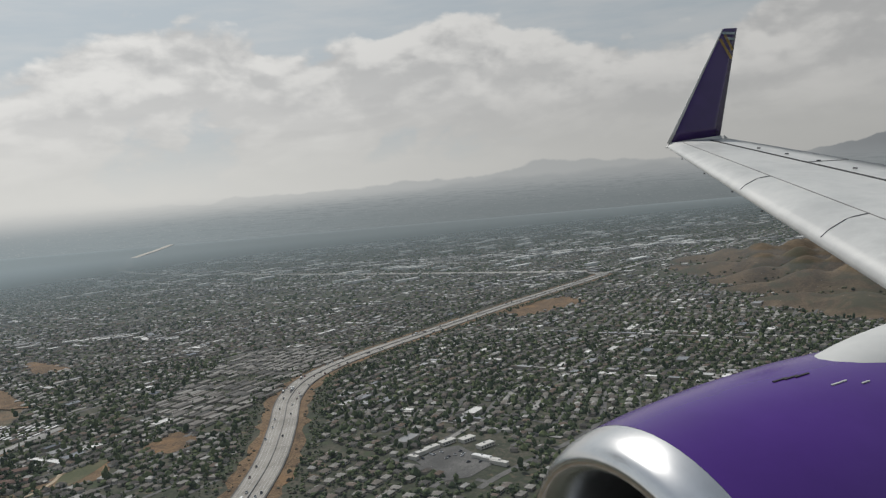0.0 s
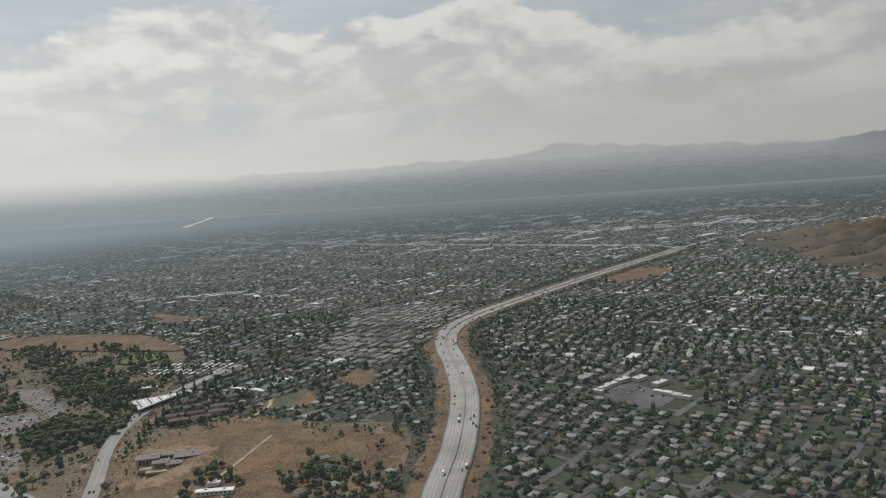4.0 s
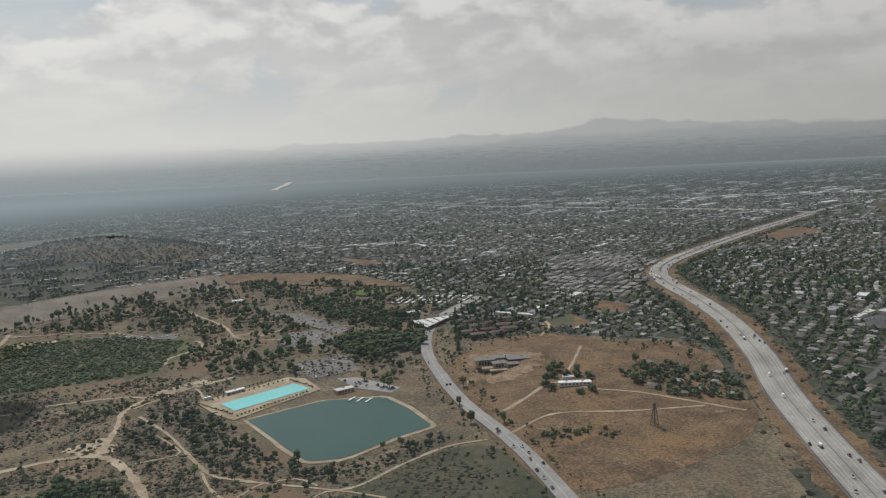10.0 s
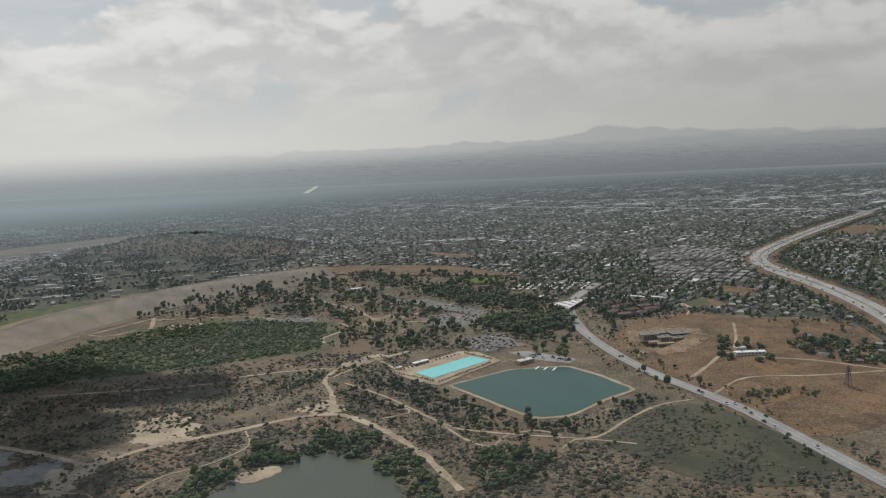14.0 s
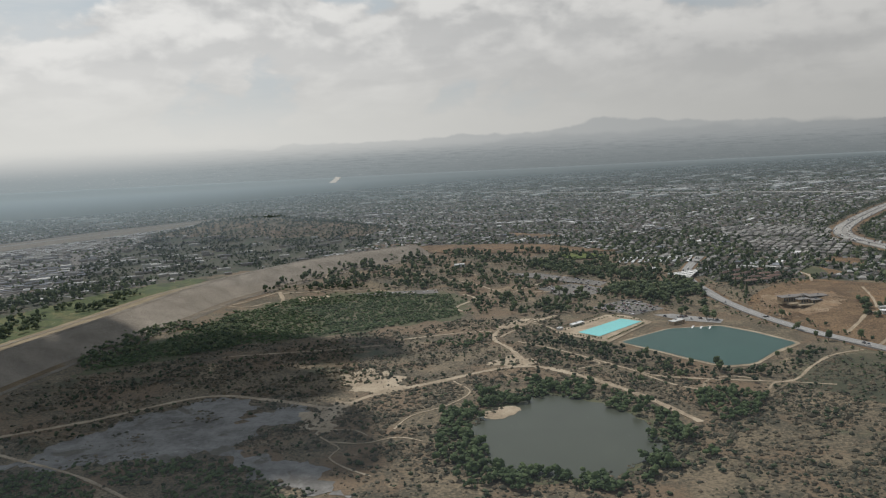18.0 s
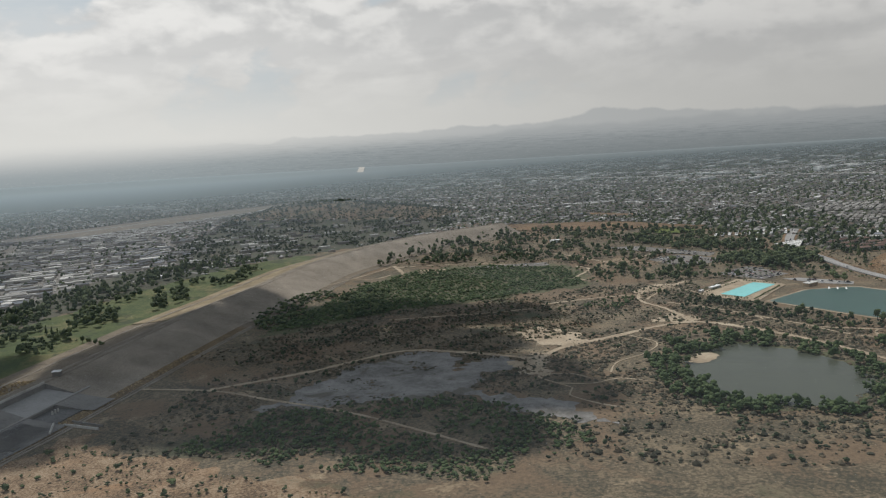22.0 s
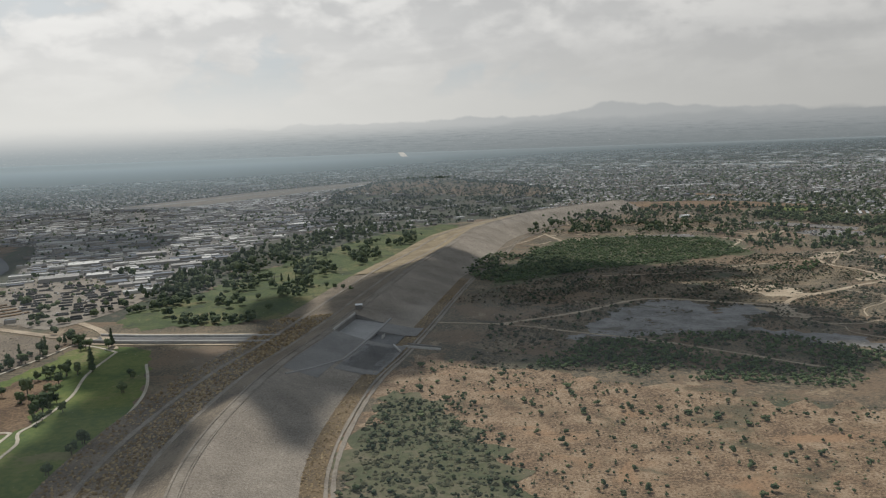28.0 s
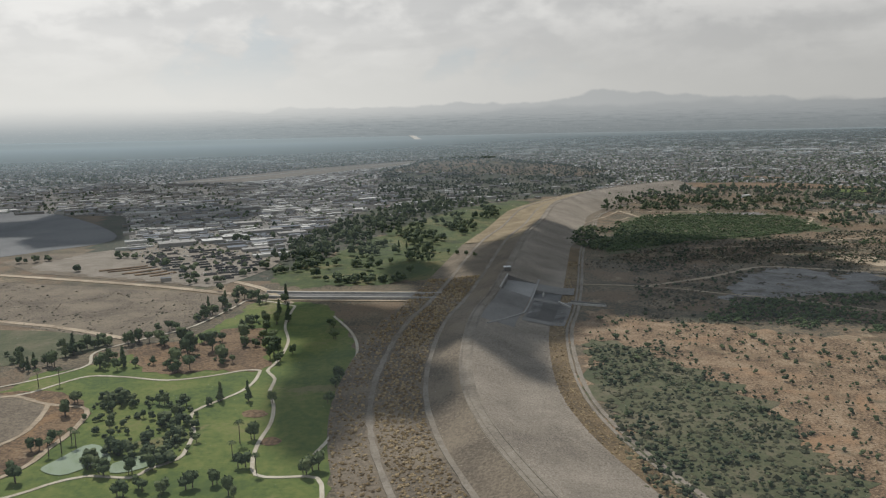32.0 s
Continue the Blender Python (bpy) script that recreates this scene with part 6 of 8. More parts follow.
NEAR_GREEN = [(-1273, -166), (-1266, -170), (-1269, -151), (-1253, -169), (-1248, -164), (-1250, -188), (-1242, -184), (-1234, -184), (-1226, -182), (-1217, -178), (-1208, -186), (-1212, -163), (-1214, -135), (-1218, -92), (-1184, -169), (-1179, -164), (-1295, -179), (-1306, -150), (-1302, -141), (-1314, -109), (-1318, -93), (-1219, 48), (-1211, 20), (-1192, -68), (-1192, -56), (-1191, -91)]
FAR_GREEN = [(-1301, 229), (-1292, 238), (-1285, 256), (-1275, 275), (-1244, 194), (-1231, 185), (-1220, 193), (-1207, 193), (-1195, 184), (-1294, 342), (-1289, 450), (-1260, 419), (-1234, 364), (-1236, 478)]


def beside(spots, k, r):
    """More spots close to the given ones."""
    rgb = random.Random(len(spots) + k)
    return spots + [(x + rgb.uniform(-r, r), y + rgb.uniform(-r, r)) for x, y in spots for _ in range(k)]


plant(OAKS + PINES[:1], beside(EDGE, 2, 6), "trees along the golf course edge", 3, (0.9, 1.5))
plant(OAKS + SHRUBS[:1], beside(ROUGH, 2, 7), "trees in the brown rough", 23, (0.75, 1.35))
COPSE = [(-1252, -155), (-1247, -155), (-1243, -158), (-1249, -143), (-1248, -136), (-1253, -122), (-1259, -117), (-1259, -106), (-1259, -143), (-1263, -152), (-1269, -149), (-1267, -164), (-1275, -161), (-1303, -91), (-1301, -87), (-1294, -91)]
PATHSIDE = [(-1263, 52), (-1258, 35), (-1248, 13), (-1244, 0), (-1240, -12), (-1240, -20), (-1266, -29), (-1266, 16), (-1292, -12), (-1306, 16), (-1279, -6), (-1288, -40), (-1279, -42)]
cp = np.array(beside(COPSE, 2, 4))
scatter("copse", SHAPES_NEAR, cp[:, 0], cp[:, 1], (1.8, 3.6), (0.9, 1.3), M_LEAF, "dense dark copse beside the golf pond", "trees", 27)
plant(OAKS, beside(PATHSIDE, 0, 3), "large trees between the fairways", 28, (1.3, 2.1))
plant(OAKS + SHRUBS, beside(POOLSIDE, 2, 8), "young trees beside the golf pond", 24, (0.5, 1.05))
plant(OAKS, beside(NEAR_GREEN, 1, 3), "golf course trees", 25, (0.8, 1.3))
fg = np.array(beside(FAR_GREEN, 4, 12))
scatter("fairway_trees", SHAPES_NEAR, fg[:, 0], fg[:, 1], (2.6, 5.0), (0.9, 1.3), M_LEAF, "dark trees of the far fairways", "trees", 26)
plant(PINES, [(-1245, -89), (-1231, -89), (-1320, -36), (-1331, -32), (-1250, 60), (-1262, 80)], "golf course conifers", 4, (1.1, 1.5))
plant(PALMS, [(-1350, -70), (-1340, -67), (-1293, -141), (-1289, -145), (-1296, -154), (-1292, -151), (-1218, -152), (-1219, -139), (-1203, -168)], "golf course palms", 5, (1.0, 1.3))
BELT = [(-1318, 262), (-1322, 400), (-1300, 540), (-1250, 690), (-1190, 730), (-1235, 520), (-1262, 400), (-1275, 300)]
bxs, bys = fill(BELT, 330)
scatter("tree_belt", SHAPES_TREE, bxs, bys, (2.6, 5.5), (1.0, 1.6), M_LEAF, "tall dark trees beside the works", "trees", 9)
ty = np.array(beside([(-1484, 302), (-1481, 307), (-1469, 301), (-1497, 398), (-1494, 239), (-1571, 282), (-1563, 288), (-1555, 293), (-1363, 186), (-1353, 186), (-1346, 190), (-1385, 236), (-1422, 267), (-1404, 423), (-1391, 408), (-1382, 393), (-1401, 401), (-1330, 215), (-1326, 232), (-1324, 250)], 1, 6))
scatter("yard_trees", SHAPES_NEAR, ty[:, 0], ty[:, 1], (2.6, 4.6), (0.9, 1.4), M_LEAF, "dark trees beside the truck yard", "trees", 29)
bd = np.array([(-1192, 292), (-1208, 269), (-1216, 248), (-1235, 191), (-1244, 192), (-1216, 452), (-1225, 260), (-1266, 211), (-1242, 261), (-1224, 238), (-1258, 262), (-1193, 207), (-1185, 226),
             (-1180, 330), (-1168, 400), (-1150, 470), (-1170, 520), (-1140, 600), (-1110, 640), (-1200, 380), (-1190, 560), (-1130, 690), (-1376, 200), (-1369, 199), (-1313, 146), (-1331, 155)])
scatter("fairway_trees", SHAPES_NEAR, bd[:, 0], bd[:, 1], (3.2, 5.4), (0.9, 1.3), M_LEAF, "large dark trees below the dam", "trees", 10)
PARK_TREES = [(-922, 768), (-938, 827), (-898, 829), (-862, 809), (-858, 872), (-783, 772), (-767, 788), (-763, 826), (-726, 784), (-695, 779), (-690, 665), (-645, 626), (-605, 563), (-639, 572), (-643, 548),
              (-570, 605), (-588, 624), (-582, 582), (-594, 572), (-520, 603), (-511, 614), (-487, 592), (-470, 600), (-452, 580), (-476, 491), (-459, 457), (-459, 486), (-487, 540), (-600, 814), (-585, 831),
              (-558, 822), (-533, 772), (-513, 786)]
PARK_MORE = [(x + (i * 31 + k * 17) % 29 - 14, y + (i * 47 + k * 23) % 31 - 15) for i, (x, y) in enumerate(PARK_TREES) for k in (1,)]
plant(OAKS, PARK_TREES + PARK_MORE, "trees of the park", 11, (1.1, 1.9))
plant(OAKS + SHRUBS, [(-598, 336), (-640, 439), (-624, 332), (-554, 289), (-557, 269), (-503, 266), (-527, 282), (-542, 300), (-559, 319), (-512, 315), (-496, 297), (-481, 280), (-471, 284), (-465, 295), (-434, 333),
                      (-423, 327), (-415, 338), (-404, 344), (-445, 328), (-396, 343), (-541, 343), (-599, 310), (-532, 305), (-576, 341), (-495, 308), (-520, 296), (-548, 330), (-570, 365), (-585, 375)], "trees round the lake", 12, (0.8, 1.35))
plant(OAKS, [(-325, 454), (-331, 444), (-320, 438), (-261, 473), (-277, 443), (-269, 428), (-256, 433), (-258, 449), (-249, 444), (-399, 454), (-400, 411), (-396, 382), (-390, 372), (-367, 366), (-310, 446), (-335, 432)], "trees of the brown hill", 13, (0.9, 1.5))
ranch = np.array(beside([(-331, 416), (-330, 444), (-326, 456), (-324, 462), (-316, 442), (-309, 444), (-303, 435), (-301, 412), (-335, 427), (-310, 408)], 3, 4))
scatter("ranch_trees", SHAPES_NEAR, ranch[:, 0], ranch[:, 1], (1.4, 3.0), (0.9, 1.3), M_LEAF, "dark trees round the ranch house", "trees", 79)
low = np.array(beside([(-337, 330), (-332, 336), (-326, 338), (-320, 333), (-314, 336), (-306, 333), (-300, 329), (-297, 332), (-341, 335), (-327, 329)], 2, 3))
scatter("hill_trees", SHAPES_NEAR, low[:, 0], low[:, 1], (1.0, 2.2), (0.9, 1.2), M_LEAF, "row of dark trees at the foot of the brown hill", "trees", 80)
crest_trees = np.array(beside([(-356, 550), (-341, 567), (-327, 574), (-312, 566), (-295, 562), (-277, 540), (-261, 527), (-245, 514), (-229, 522), (-213, 529), (-198, 546), (-193, 519), (-194, 488), (-216, 489), (-196, 446), (-195, 421)], 5, 8))
scatter("hill_trees", SHAPES_TREE, crest_trees[:, 0], crest_trees[:, 1], (0.9, 2.8), (0.9, 1.4), M_LEAF, "dark trees along the edge of the brown hill", "trees", 81)
plant(SHRUBS, [(-336, 343), (-328, 339), (-320, 336), (-312, 342), (-302, 342), (-339, 335), (-331, 330)], "bushes on the brown hill", 14, (1.2, 1.7))
plant(PINES, [(-407, 532), (-408, 545), (-410, 560), (-410, 576), (-413, 600), (-416, 625), (-417, 645), (-417, 662), (-411, 675), (-405, 685), (-398, 697), (-390, 640), (-384, 655), (-378, 628)], "cypress row beside the road", 15, (1.1, 1.5))
plant(SHRUBS, [(-995, 35), (-1030, 25), (-1027, 34), (-963, 12), (-919, -17), (-883, -23), (-896, -18), (-860, -5), (-978, 1), (-1031, 55), (-1040, 66), (-930, -31), (-851, -14), (-1036, 21), (-1020, 4), (-940, -4),
               (-953, 24), (-861, -27), (-1031, -22), (-1034, -25), (-1026, -15), (-1014, -29), (-871, -33), (-909, -12), (-948, -18)], "bushes of the brown field", 16, (1.0, 2.0))
plant(ROWS, [(-563 + 2.05 * i, 395 + 2.75 * i) for i in range(20)], "row of small trees by the pool", 17, (0.8, 1.1))
plant(ROWS, [(-598 + 2.6 * i, 444 + 2.9 * i) for i in range(16)], "second row of small trees by the pool", 18, (0.8, 1.2))
plant(ROWS, [(-603 + 2.3 * i, 424 - 1.7 * i) for i in range(16)] + [(-547 + 2.2 * i, 483 - 1.9 * i) for i in range(12)] + [(-596 + 3.1 * i, 434 + 3.3 * i) for i in range(15)], "small trees over the pool terrace", 27, (0.7, 1.1))
plant(ROWS + SHRUBS, [(-556 + 7 * i + 3 * j, 528 - 9.5 * j + 5 * i) for i in range(6) for j in range(5)], "trees of the lakeside car park", 19, (0.7, 1.1))

# ---------------------------------------------------------------- buildings


def box(bm, cx, cy, z0, w, d, h, turn=0.0, bevel=0.0):
    """Adds a block standing on z0."""
    m = Matrix.Translation((cx, cy, z0 + h / 2)) @ Matrix.Rotation(turn, 4, "Z") @ Matrix.Diagonal((w, d, h, 1))
    r = bmesh.ops.create_cube(bm, size=1.0, matrix=m)
    if bevel:
        es = list({e for v in r["verts"] for e in v.link_edges})
        bmesh.ops.bevel(bm, geom=es, offset=bevel, segments=1, affect="EDGES")
    return bm


def hip_roof(w, d, z, rise, over=0.4):
    bm = bmesh.new()
    hw, hd = w / 2 + over, d / 2 + over
    r = max(w / 2 - d / 2, 0.15 * w)
    low = [bm.verts.new((a * hw, b * hd, z)) for a, b in ((-1, -1), (1, -1), (1, 1), (-1, 1))]
    under = [bm.verts.new((a * hw, b * hd, z - 0.15)) for a, b in ((-1, -1), (1, -1), (1, 1), (-1, 1))]
    t = [bm.verts.new((-r, 0, z + rise)), bm.verts.new((r, 0, z + rise))]
    for f in ((low[0], low[1], t[1], t[0]), (low[2], low[3], t[0], t[1]), (low[1], low[2], t[1]), (low[3], low[0], t[0])):
        bm.faces.new(f)
    for i in range(4):
        j = (i + 1) % 4
        bm.faces.new((under[i], under[j], low[j], low[i]))
    bm.faces.new(under[::-1])
    return bm


def windows(root, w, d, h, z0=0.9, size=0.9, gap=2.2):
    """Dark panes in frames along the two long walls and one end."""
    n = max(1, int(w / gap))
    for side_y in (-1, 1):
        for i in range(n):
            x = (i - (n - 1) / 2) * gap
            part("window", box(bmesh.new(), x, side_y * (d / 2 + 0.01), z0, size, 0.08, min(size, h - z0 - 0.2)), M_GLASS, root)


def make_house(name, w, d, h, rise, roof, wall, label, wing=True):
    root = new(name)
    bm = box(bmesh.new(), 0, 0, -1.0, w, d, h + 1.0)
    part("wall", bm, wall, root)
    part("roof", hip_roof(w, d, h, rise), roof, root)
    if wing:
        part("garage", box(bmesh.new(), w * 0.28, d * 0.62, -1.0, w * 0.42, d * 0.6, h * 0.85 + 1.0), wall, root)
        r = part("garage_roof", hip_roof(w * 0.42, d * 0.6, h * 0.85, rise * 0.6, 0.3), roof, root)
        r.location = (w * 0.28, d * 0.62, 0.0)
    part("chimney", box(bmesh.new(), -w * 0.25, 0.4, h, 0.45, 0.45, rise + 0.3), wall, root)
    part("window", box(bmesh.new(), -w * 0.2, -d / 2 - 0.01, 0.8, 1.1, 0.08, 0.8), M_GLASS, root)
    part("window", box(bmesh.new(), w * 0.22, -d / 2 - 0.01, 0.8, 1.1, 0.08, 0.8), M_GLASS, root)
    part("door", box(bmesh.new(), 0, -d / 2 - 0.02, 0.0, 0.6, 0.08, 1.4), M_TIMBER, root)
    return tagged(root, label, "house")


def make_block(name, x, y, turn, w, d, h, roof, wall, label, category="building", panes=True, z=None, kind_roof="flat"):
    """A flat-roofed building: walls, sunk roof behind a parapet, roof units, windows."""
    root = new(name)
    z = float(terrain(x, y)) if z is None else z
    root.matrix_world = pose(x, y, z, 0, 0, turn)
    part("wall", box(bmesh.new(), 0, 0, -1.5, w, d, h + 1.5), wall, root)
    bm = box(bmesh.new(), 0, 0, h + 0.004, w + 0.5, d + 0.5, 0.35)
    part("roof", bm, roof, root)
    for i in range(max(1, int(w / 9))):
        part("roof_unit", box(bmesh.new(), (i + 0.5) * w / max(1, int(w / 9)) - w / 2, d * 0.18, h + 0.36, 1.3, 1.0, 0.7), M_STEEL, root)
    if panes:
        windows(root, w, d, h, 0.8, 1.2, 2.8)
    return tagged(root, label, category)


rg = random.Random(21)
HOUSES = [make_house("house", 6.8 + 0.6 * (i % 3), 4.8 + 0.5 * (i % 2), 2.1, 1.0 + 0.15 * (i % 3), M_ROOFOBJ, M_WALLOBJ, "single-storey stucco house with a hipped shingle roof") for i in range(4)]
hx, hy = lots(-130, 130, 460, 670, ROW, 11.0, 9.0, 34.0)
ok = inside(hx, hy, NEAR_BLOCK)
spots = list(zip(hx[ok].tolist(), hy[ok].tolist()))
for i, (x, y) in enumerate(spots):
    m = pose(x, y, float(terrain(x, y)), 0, 0, math.degrees(ROW) + rg.choice((0, 0, 90, 180)) + rg.uniform(-3, 3))
    if i < 4:
        HOUSES[i].matrix_world = m
        tagged(HOUSES[i], group="houses of the near suburb")
    else:
        tagged(copy_thing(HOUSES[i % 4], m), group="houses of the near suburb")
k = np.repeat(np.arange(len(spots)), 4)
ang = rng.random(len(k)) * 6.283
sx = np.array(spots)[k, 0] + (4.8 + 4 * rng.random(len(k))) * np.cos(ang)
sy = np.array(spots)[k, 1] + (4.8 + 4 * rng.random(len(k))) * np.sin(ang)
scatter("garden_trees", SHAPES_NEAR, sx, sy, (1.1, 3.4), (0.75, 1.25), M_LEAF, "dark garden trees of the near suburb", "trees", 61)
# houses among trees beside the freeway
for i, (x, y) in enumerate([(-268, 440), (-258, 418), (-246, 455), (-238, 428), (-228, 410), (-222, 440), (-212, 424), (-205, 400), (-203, 446), (-240, 402), (-252, 470), (-230, 462)]):
    tagged(copy_thing(HOUSES[i % 4], pose(x, y, float(terrain(x, y)), 0, 0, 20 + 37 * i)), group="houses beside the freeway")
x, y = fill([(-278, 445), (-250, 475), (-221, 462), (-194, 455), (-196, 390), (-245, 396)], 260)
scatter("yard_trees", SHAPES_NEAR, x, y, (1.2, 3.2), (0.8, 1.2), M_LEAF, "dark trees round the yards beside the freeway", "trees", 62)
# red-roofed flats
flat = make_house("apartment_house", 15, 6.0, 4.2, 1.5, M_TILEROOF, M_WALLOBJ, "two-storey apartment house with a red-brown tiled roof", False)
for i, (x, y, t) in enumerate([(-399, 588, 20), (-390, 572, 20), (-381, 590, 20), (-372, 574, 20), (-366, 606, 15), (-392, 612, 25), (-378, 620, 25), (-400, 632, 30), (-362, 588, 15), (-350, 604, 15), (-385, 640, 30), (-365, 634, 30)]):
    m = pose(x, y, float(terrain(x, y)), 0, 0, t)
    ob = flat if i == 0 else copy_thing(flat, m)
    ob.matrix_world = m
    tagged(ob, group="red-roofed flats")
x, y = fill([(-412, 570), (-405, 655), (-350, 650), (-338, 600), (-352, 566), (-385, 560)], 420)
scatter("yard_trees", SHAPES_TREE, x, y, (1.2, 3.0), (0.9, 1.5), M_DARKLEAF, "dark trees crowding round the red-roofed flats", "trees", 82)
# caravan park
van = new("mobile_home")
part("wall", box(bmesh.new(), 0, 0, -0.6, 8.5, 3.0, 2.1), M_WALLOBJ, van)
part("roof", hip_roof(8.5, 3.0, 1.5, 0.35, 0.2), M_WHITE, van)
part("awning", box(bmesh.new(), 1.0, 2.1, 1.2, 5.0, 1.3, 0.08), M_STEEL, van)
tagged(van, "pale mobile home with a low roof", "mobile home", "caravan park")
for i in range(44):
    x, y = -498 + (i % 11) * 8.2 + (i // 11) * 3.5, 776 - (i % 11) * 3.2 + (i // 11) * 10.5
    m = pose(x, y, float(terrain(x, y)), 0, 0, 70)
    if i == 0:
        van.matrix_world = m
    else:
        copy_thing(van, m)
# buildings on the brown hill, half finished
sheet("building_site", [(-400, 466), (-402, 500), (-386, 522), (-352, 512), (-334, 484), (-348, 456), (-384, 454)], M_FIELD, "bare tan ground round the hilltop centre", "site", 0.3, 8, rag=10)


def make_centre(x, y, turn):
    """A stepped hilltop centre: wings under wide overhanging flat roofs, with terraces and glazed fronts."""
    root = new("hilltop_centre")
    root.matrix_world = pose(x, y, float(terrain(x, y)), 0, 0, turn)
    for cx, cy, w, d, h, mat in ((-12, 4, 15, 9, 4.6, M_TIMBER), (3, 10, 20, 7, 3.6, M_WALLS), (16, 2, 17, 10, 4.2, M_BARK), (-2, -5, 10, 8, 3.4, M_TIMBER), (8, -9, 9, 6, 2.8, M_TIMBER)):
        wall = part("wing", box(bmesh.new(), cx, cy, -1.5, w, d, h + 1.5), mat, root, "low wing with tan walls")
        part("roof", box(bmesh.new(), cx, cy, h, w + 2.4, d + 2.2, 0.45, 0.0, 0.1), M_TERRACE, wall, "wide overhanging flat roof")
        part("roof_unit", box(bmesh.new(), cx + w * 0.2, cy + d * 0.15, h + 0.45, 1.8, 1.2, 0.7), M_STEEL, wall)
        n = max(2, int(w / 2.6))
        for i in range(n):
            part("window", box(bmesh.new(), cx + (i - (n - 1) / 2) * 2.4, cy - d / 2 - 0.02, 0.6, 1.7, 0.1, h - 1.2), M_GLASS, wall, "dark glazed front")
    for k, (cx, cy, w, d) in enumerate(((-10, -7, 13, 7), (-2, -14, 18, 5), (14, -9, 8, 9))):
        part("terrace", box(bmesh.new(), cx, cy, -1.2, w, d, 1.7 - 0.4 * k), M_SAND, root, "pale terrace with a low wall")
    return tagged(root, "stepped hilltop centre with tan walls and overhanging roofs", "building")


make_centre(-370, 487, 12)
make_block("ranch_house", -314, 424, 4, 24, 5, 2.4, M_WHITE, M_WALLS, "long low white-roofed ranch house")
make_block("ranch_shed", -318, 436, 4, 8, 4, 2.2, M_FLATROOF, M_WALLS, "small shed behind the ranch house", panes=False)
make_block("community_hall", -466, 703, 35, 14, 8, 3.6, M_WHITE, M_WALLS, "small community hall with a white roof")
make_block("boathouse", -494, 449, 38, 15, 6, 2.8, M_FLATROOF, M_TIMBER, "low wooden boathouse by the lake")
make_block("bath_house", -584, 452, 46, 16, 4, 2.4, M_WHITE, M_WALLS, "long white bath house beside the pool")
make_block("kiosk", -601, 436, 46, 5, 3, 2.2, M_WHITE, M_WALLS, "small white kiosk on the pool terrace", panes=False)
make_block("stage_shell", -713, 843, 20, 14, 7, 4.0, M_WHITE, M_WHITE, "white open-air stage shell in the park", panes=False)
for i, (x, y) in enumerate(((-483, 433), (-476, 431), (-469, 429))):
    dock = new("jetty")
    dock.matrix_world = pose(x, y, -3.4, 0, 0, 70)
    part("deck", box(bmesh.new(), -4, 0, 0.15, 10, 1.4, 0.2), M_WHITE, dock)
    for px in (-8, -4, 0):
        part("pile", box(bmesh.new(), px, 0.5, -1.0, 0.25, 0.25, 1.15), M_STEEL, dock)
    tagged(dock, "pale floating jetty in the lake", "jetty", "jetties")


def make_canopy():
    """A large three-cornered roof with dark glazing between pale strips."""
    pts = [(-462, 649), (-419, 673), (-443, 619)]
    z = float(terrain(-441, 647)) + 4.5
    root = new("station_canopy")
    bm = bmesh.new()
    top = [bm.verts.new((x, y, z)) for x, y in pts]
    low = [bm.verts.new((x, y, z - 0.8)) for x, y in pts]
    bm.faces.new(top)
    bm.faces.new(low[::-1])
    for i in range(3):
        bm.faces.new((low[i], low[(i + 1) % 3], top[(i + 1) % 3], top[i]))
    part("roof", bm, M_FLATROOF, root)
    a, b, c = (Vector(p) for p in pts)
    for i in range(9):
        t = 0.08 + i * 0.1
        p, q = a.lerp(b, t), c.lerp(b, t)
        bm = bmesh.new()
        d = (q - p).normalized()
        box(bm, *((p + q) / 2), z + 0.01, (q - p).length * 0.8, 1.5, 0.12, math.atan2(d.y, d.x))
        part("skylight", bm, M_WHITE if i % 2 else M_GLASS, root)
    m = (a + b + c) / 3
    for p in (a, b, c):
        q = p.lerp(m, 0.35)
        part("column", box(bmesh.new(), q.x, q.y, z - 6.5, 0.8, 0.8, 5.7), M_CONCRETE, root)
    tagged(root, "three-cornered pale roof with dark skylights by the road", "canopy roof")


make_canopy()
# school with its asphalt court
sheet("school_court", [(-38, 588), (-22, 612), (-5, 618), (20, 575), (2, 552), (-16, 548)], M_ASPHALT, "dark asphalt school court", "court", 0.3, 10, smooth=False)
for i, (x, y, w, d, roof) in enumerate([(-26, 612, 12, 5, M_FLATROOF), (-34, 603, 10, 4, M_FLATROOF), (-14, 624, 14, 6, M_FLATROOF), (2, 628, 13, 7, M_FLATROOF), (16, 612, 15, 6, M_FLATROOF), (12, 586, 16, 4, M_WHITE), (18, 580, 16, 4, M_FLATROOF), (24, 573, 15, 4, M_FLATROOF), (-40, 594, 8, 4, M_FLATROOF)]):
    make_block("school_building", x, y, 40 if i < 5 else -38, w, d, 2.6, roof, M_WALLS, "low pale-roofed school building", panes=i in (2, 3, 4))
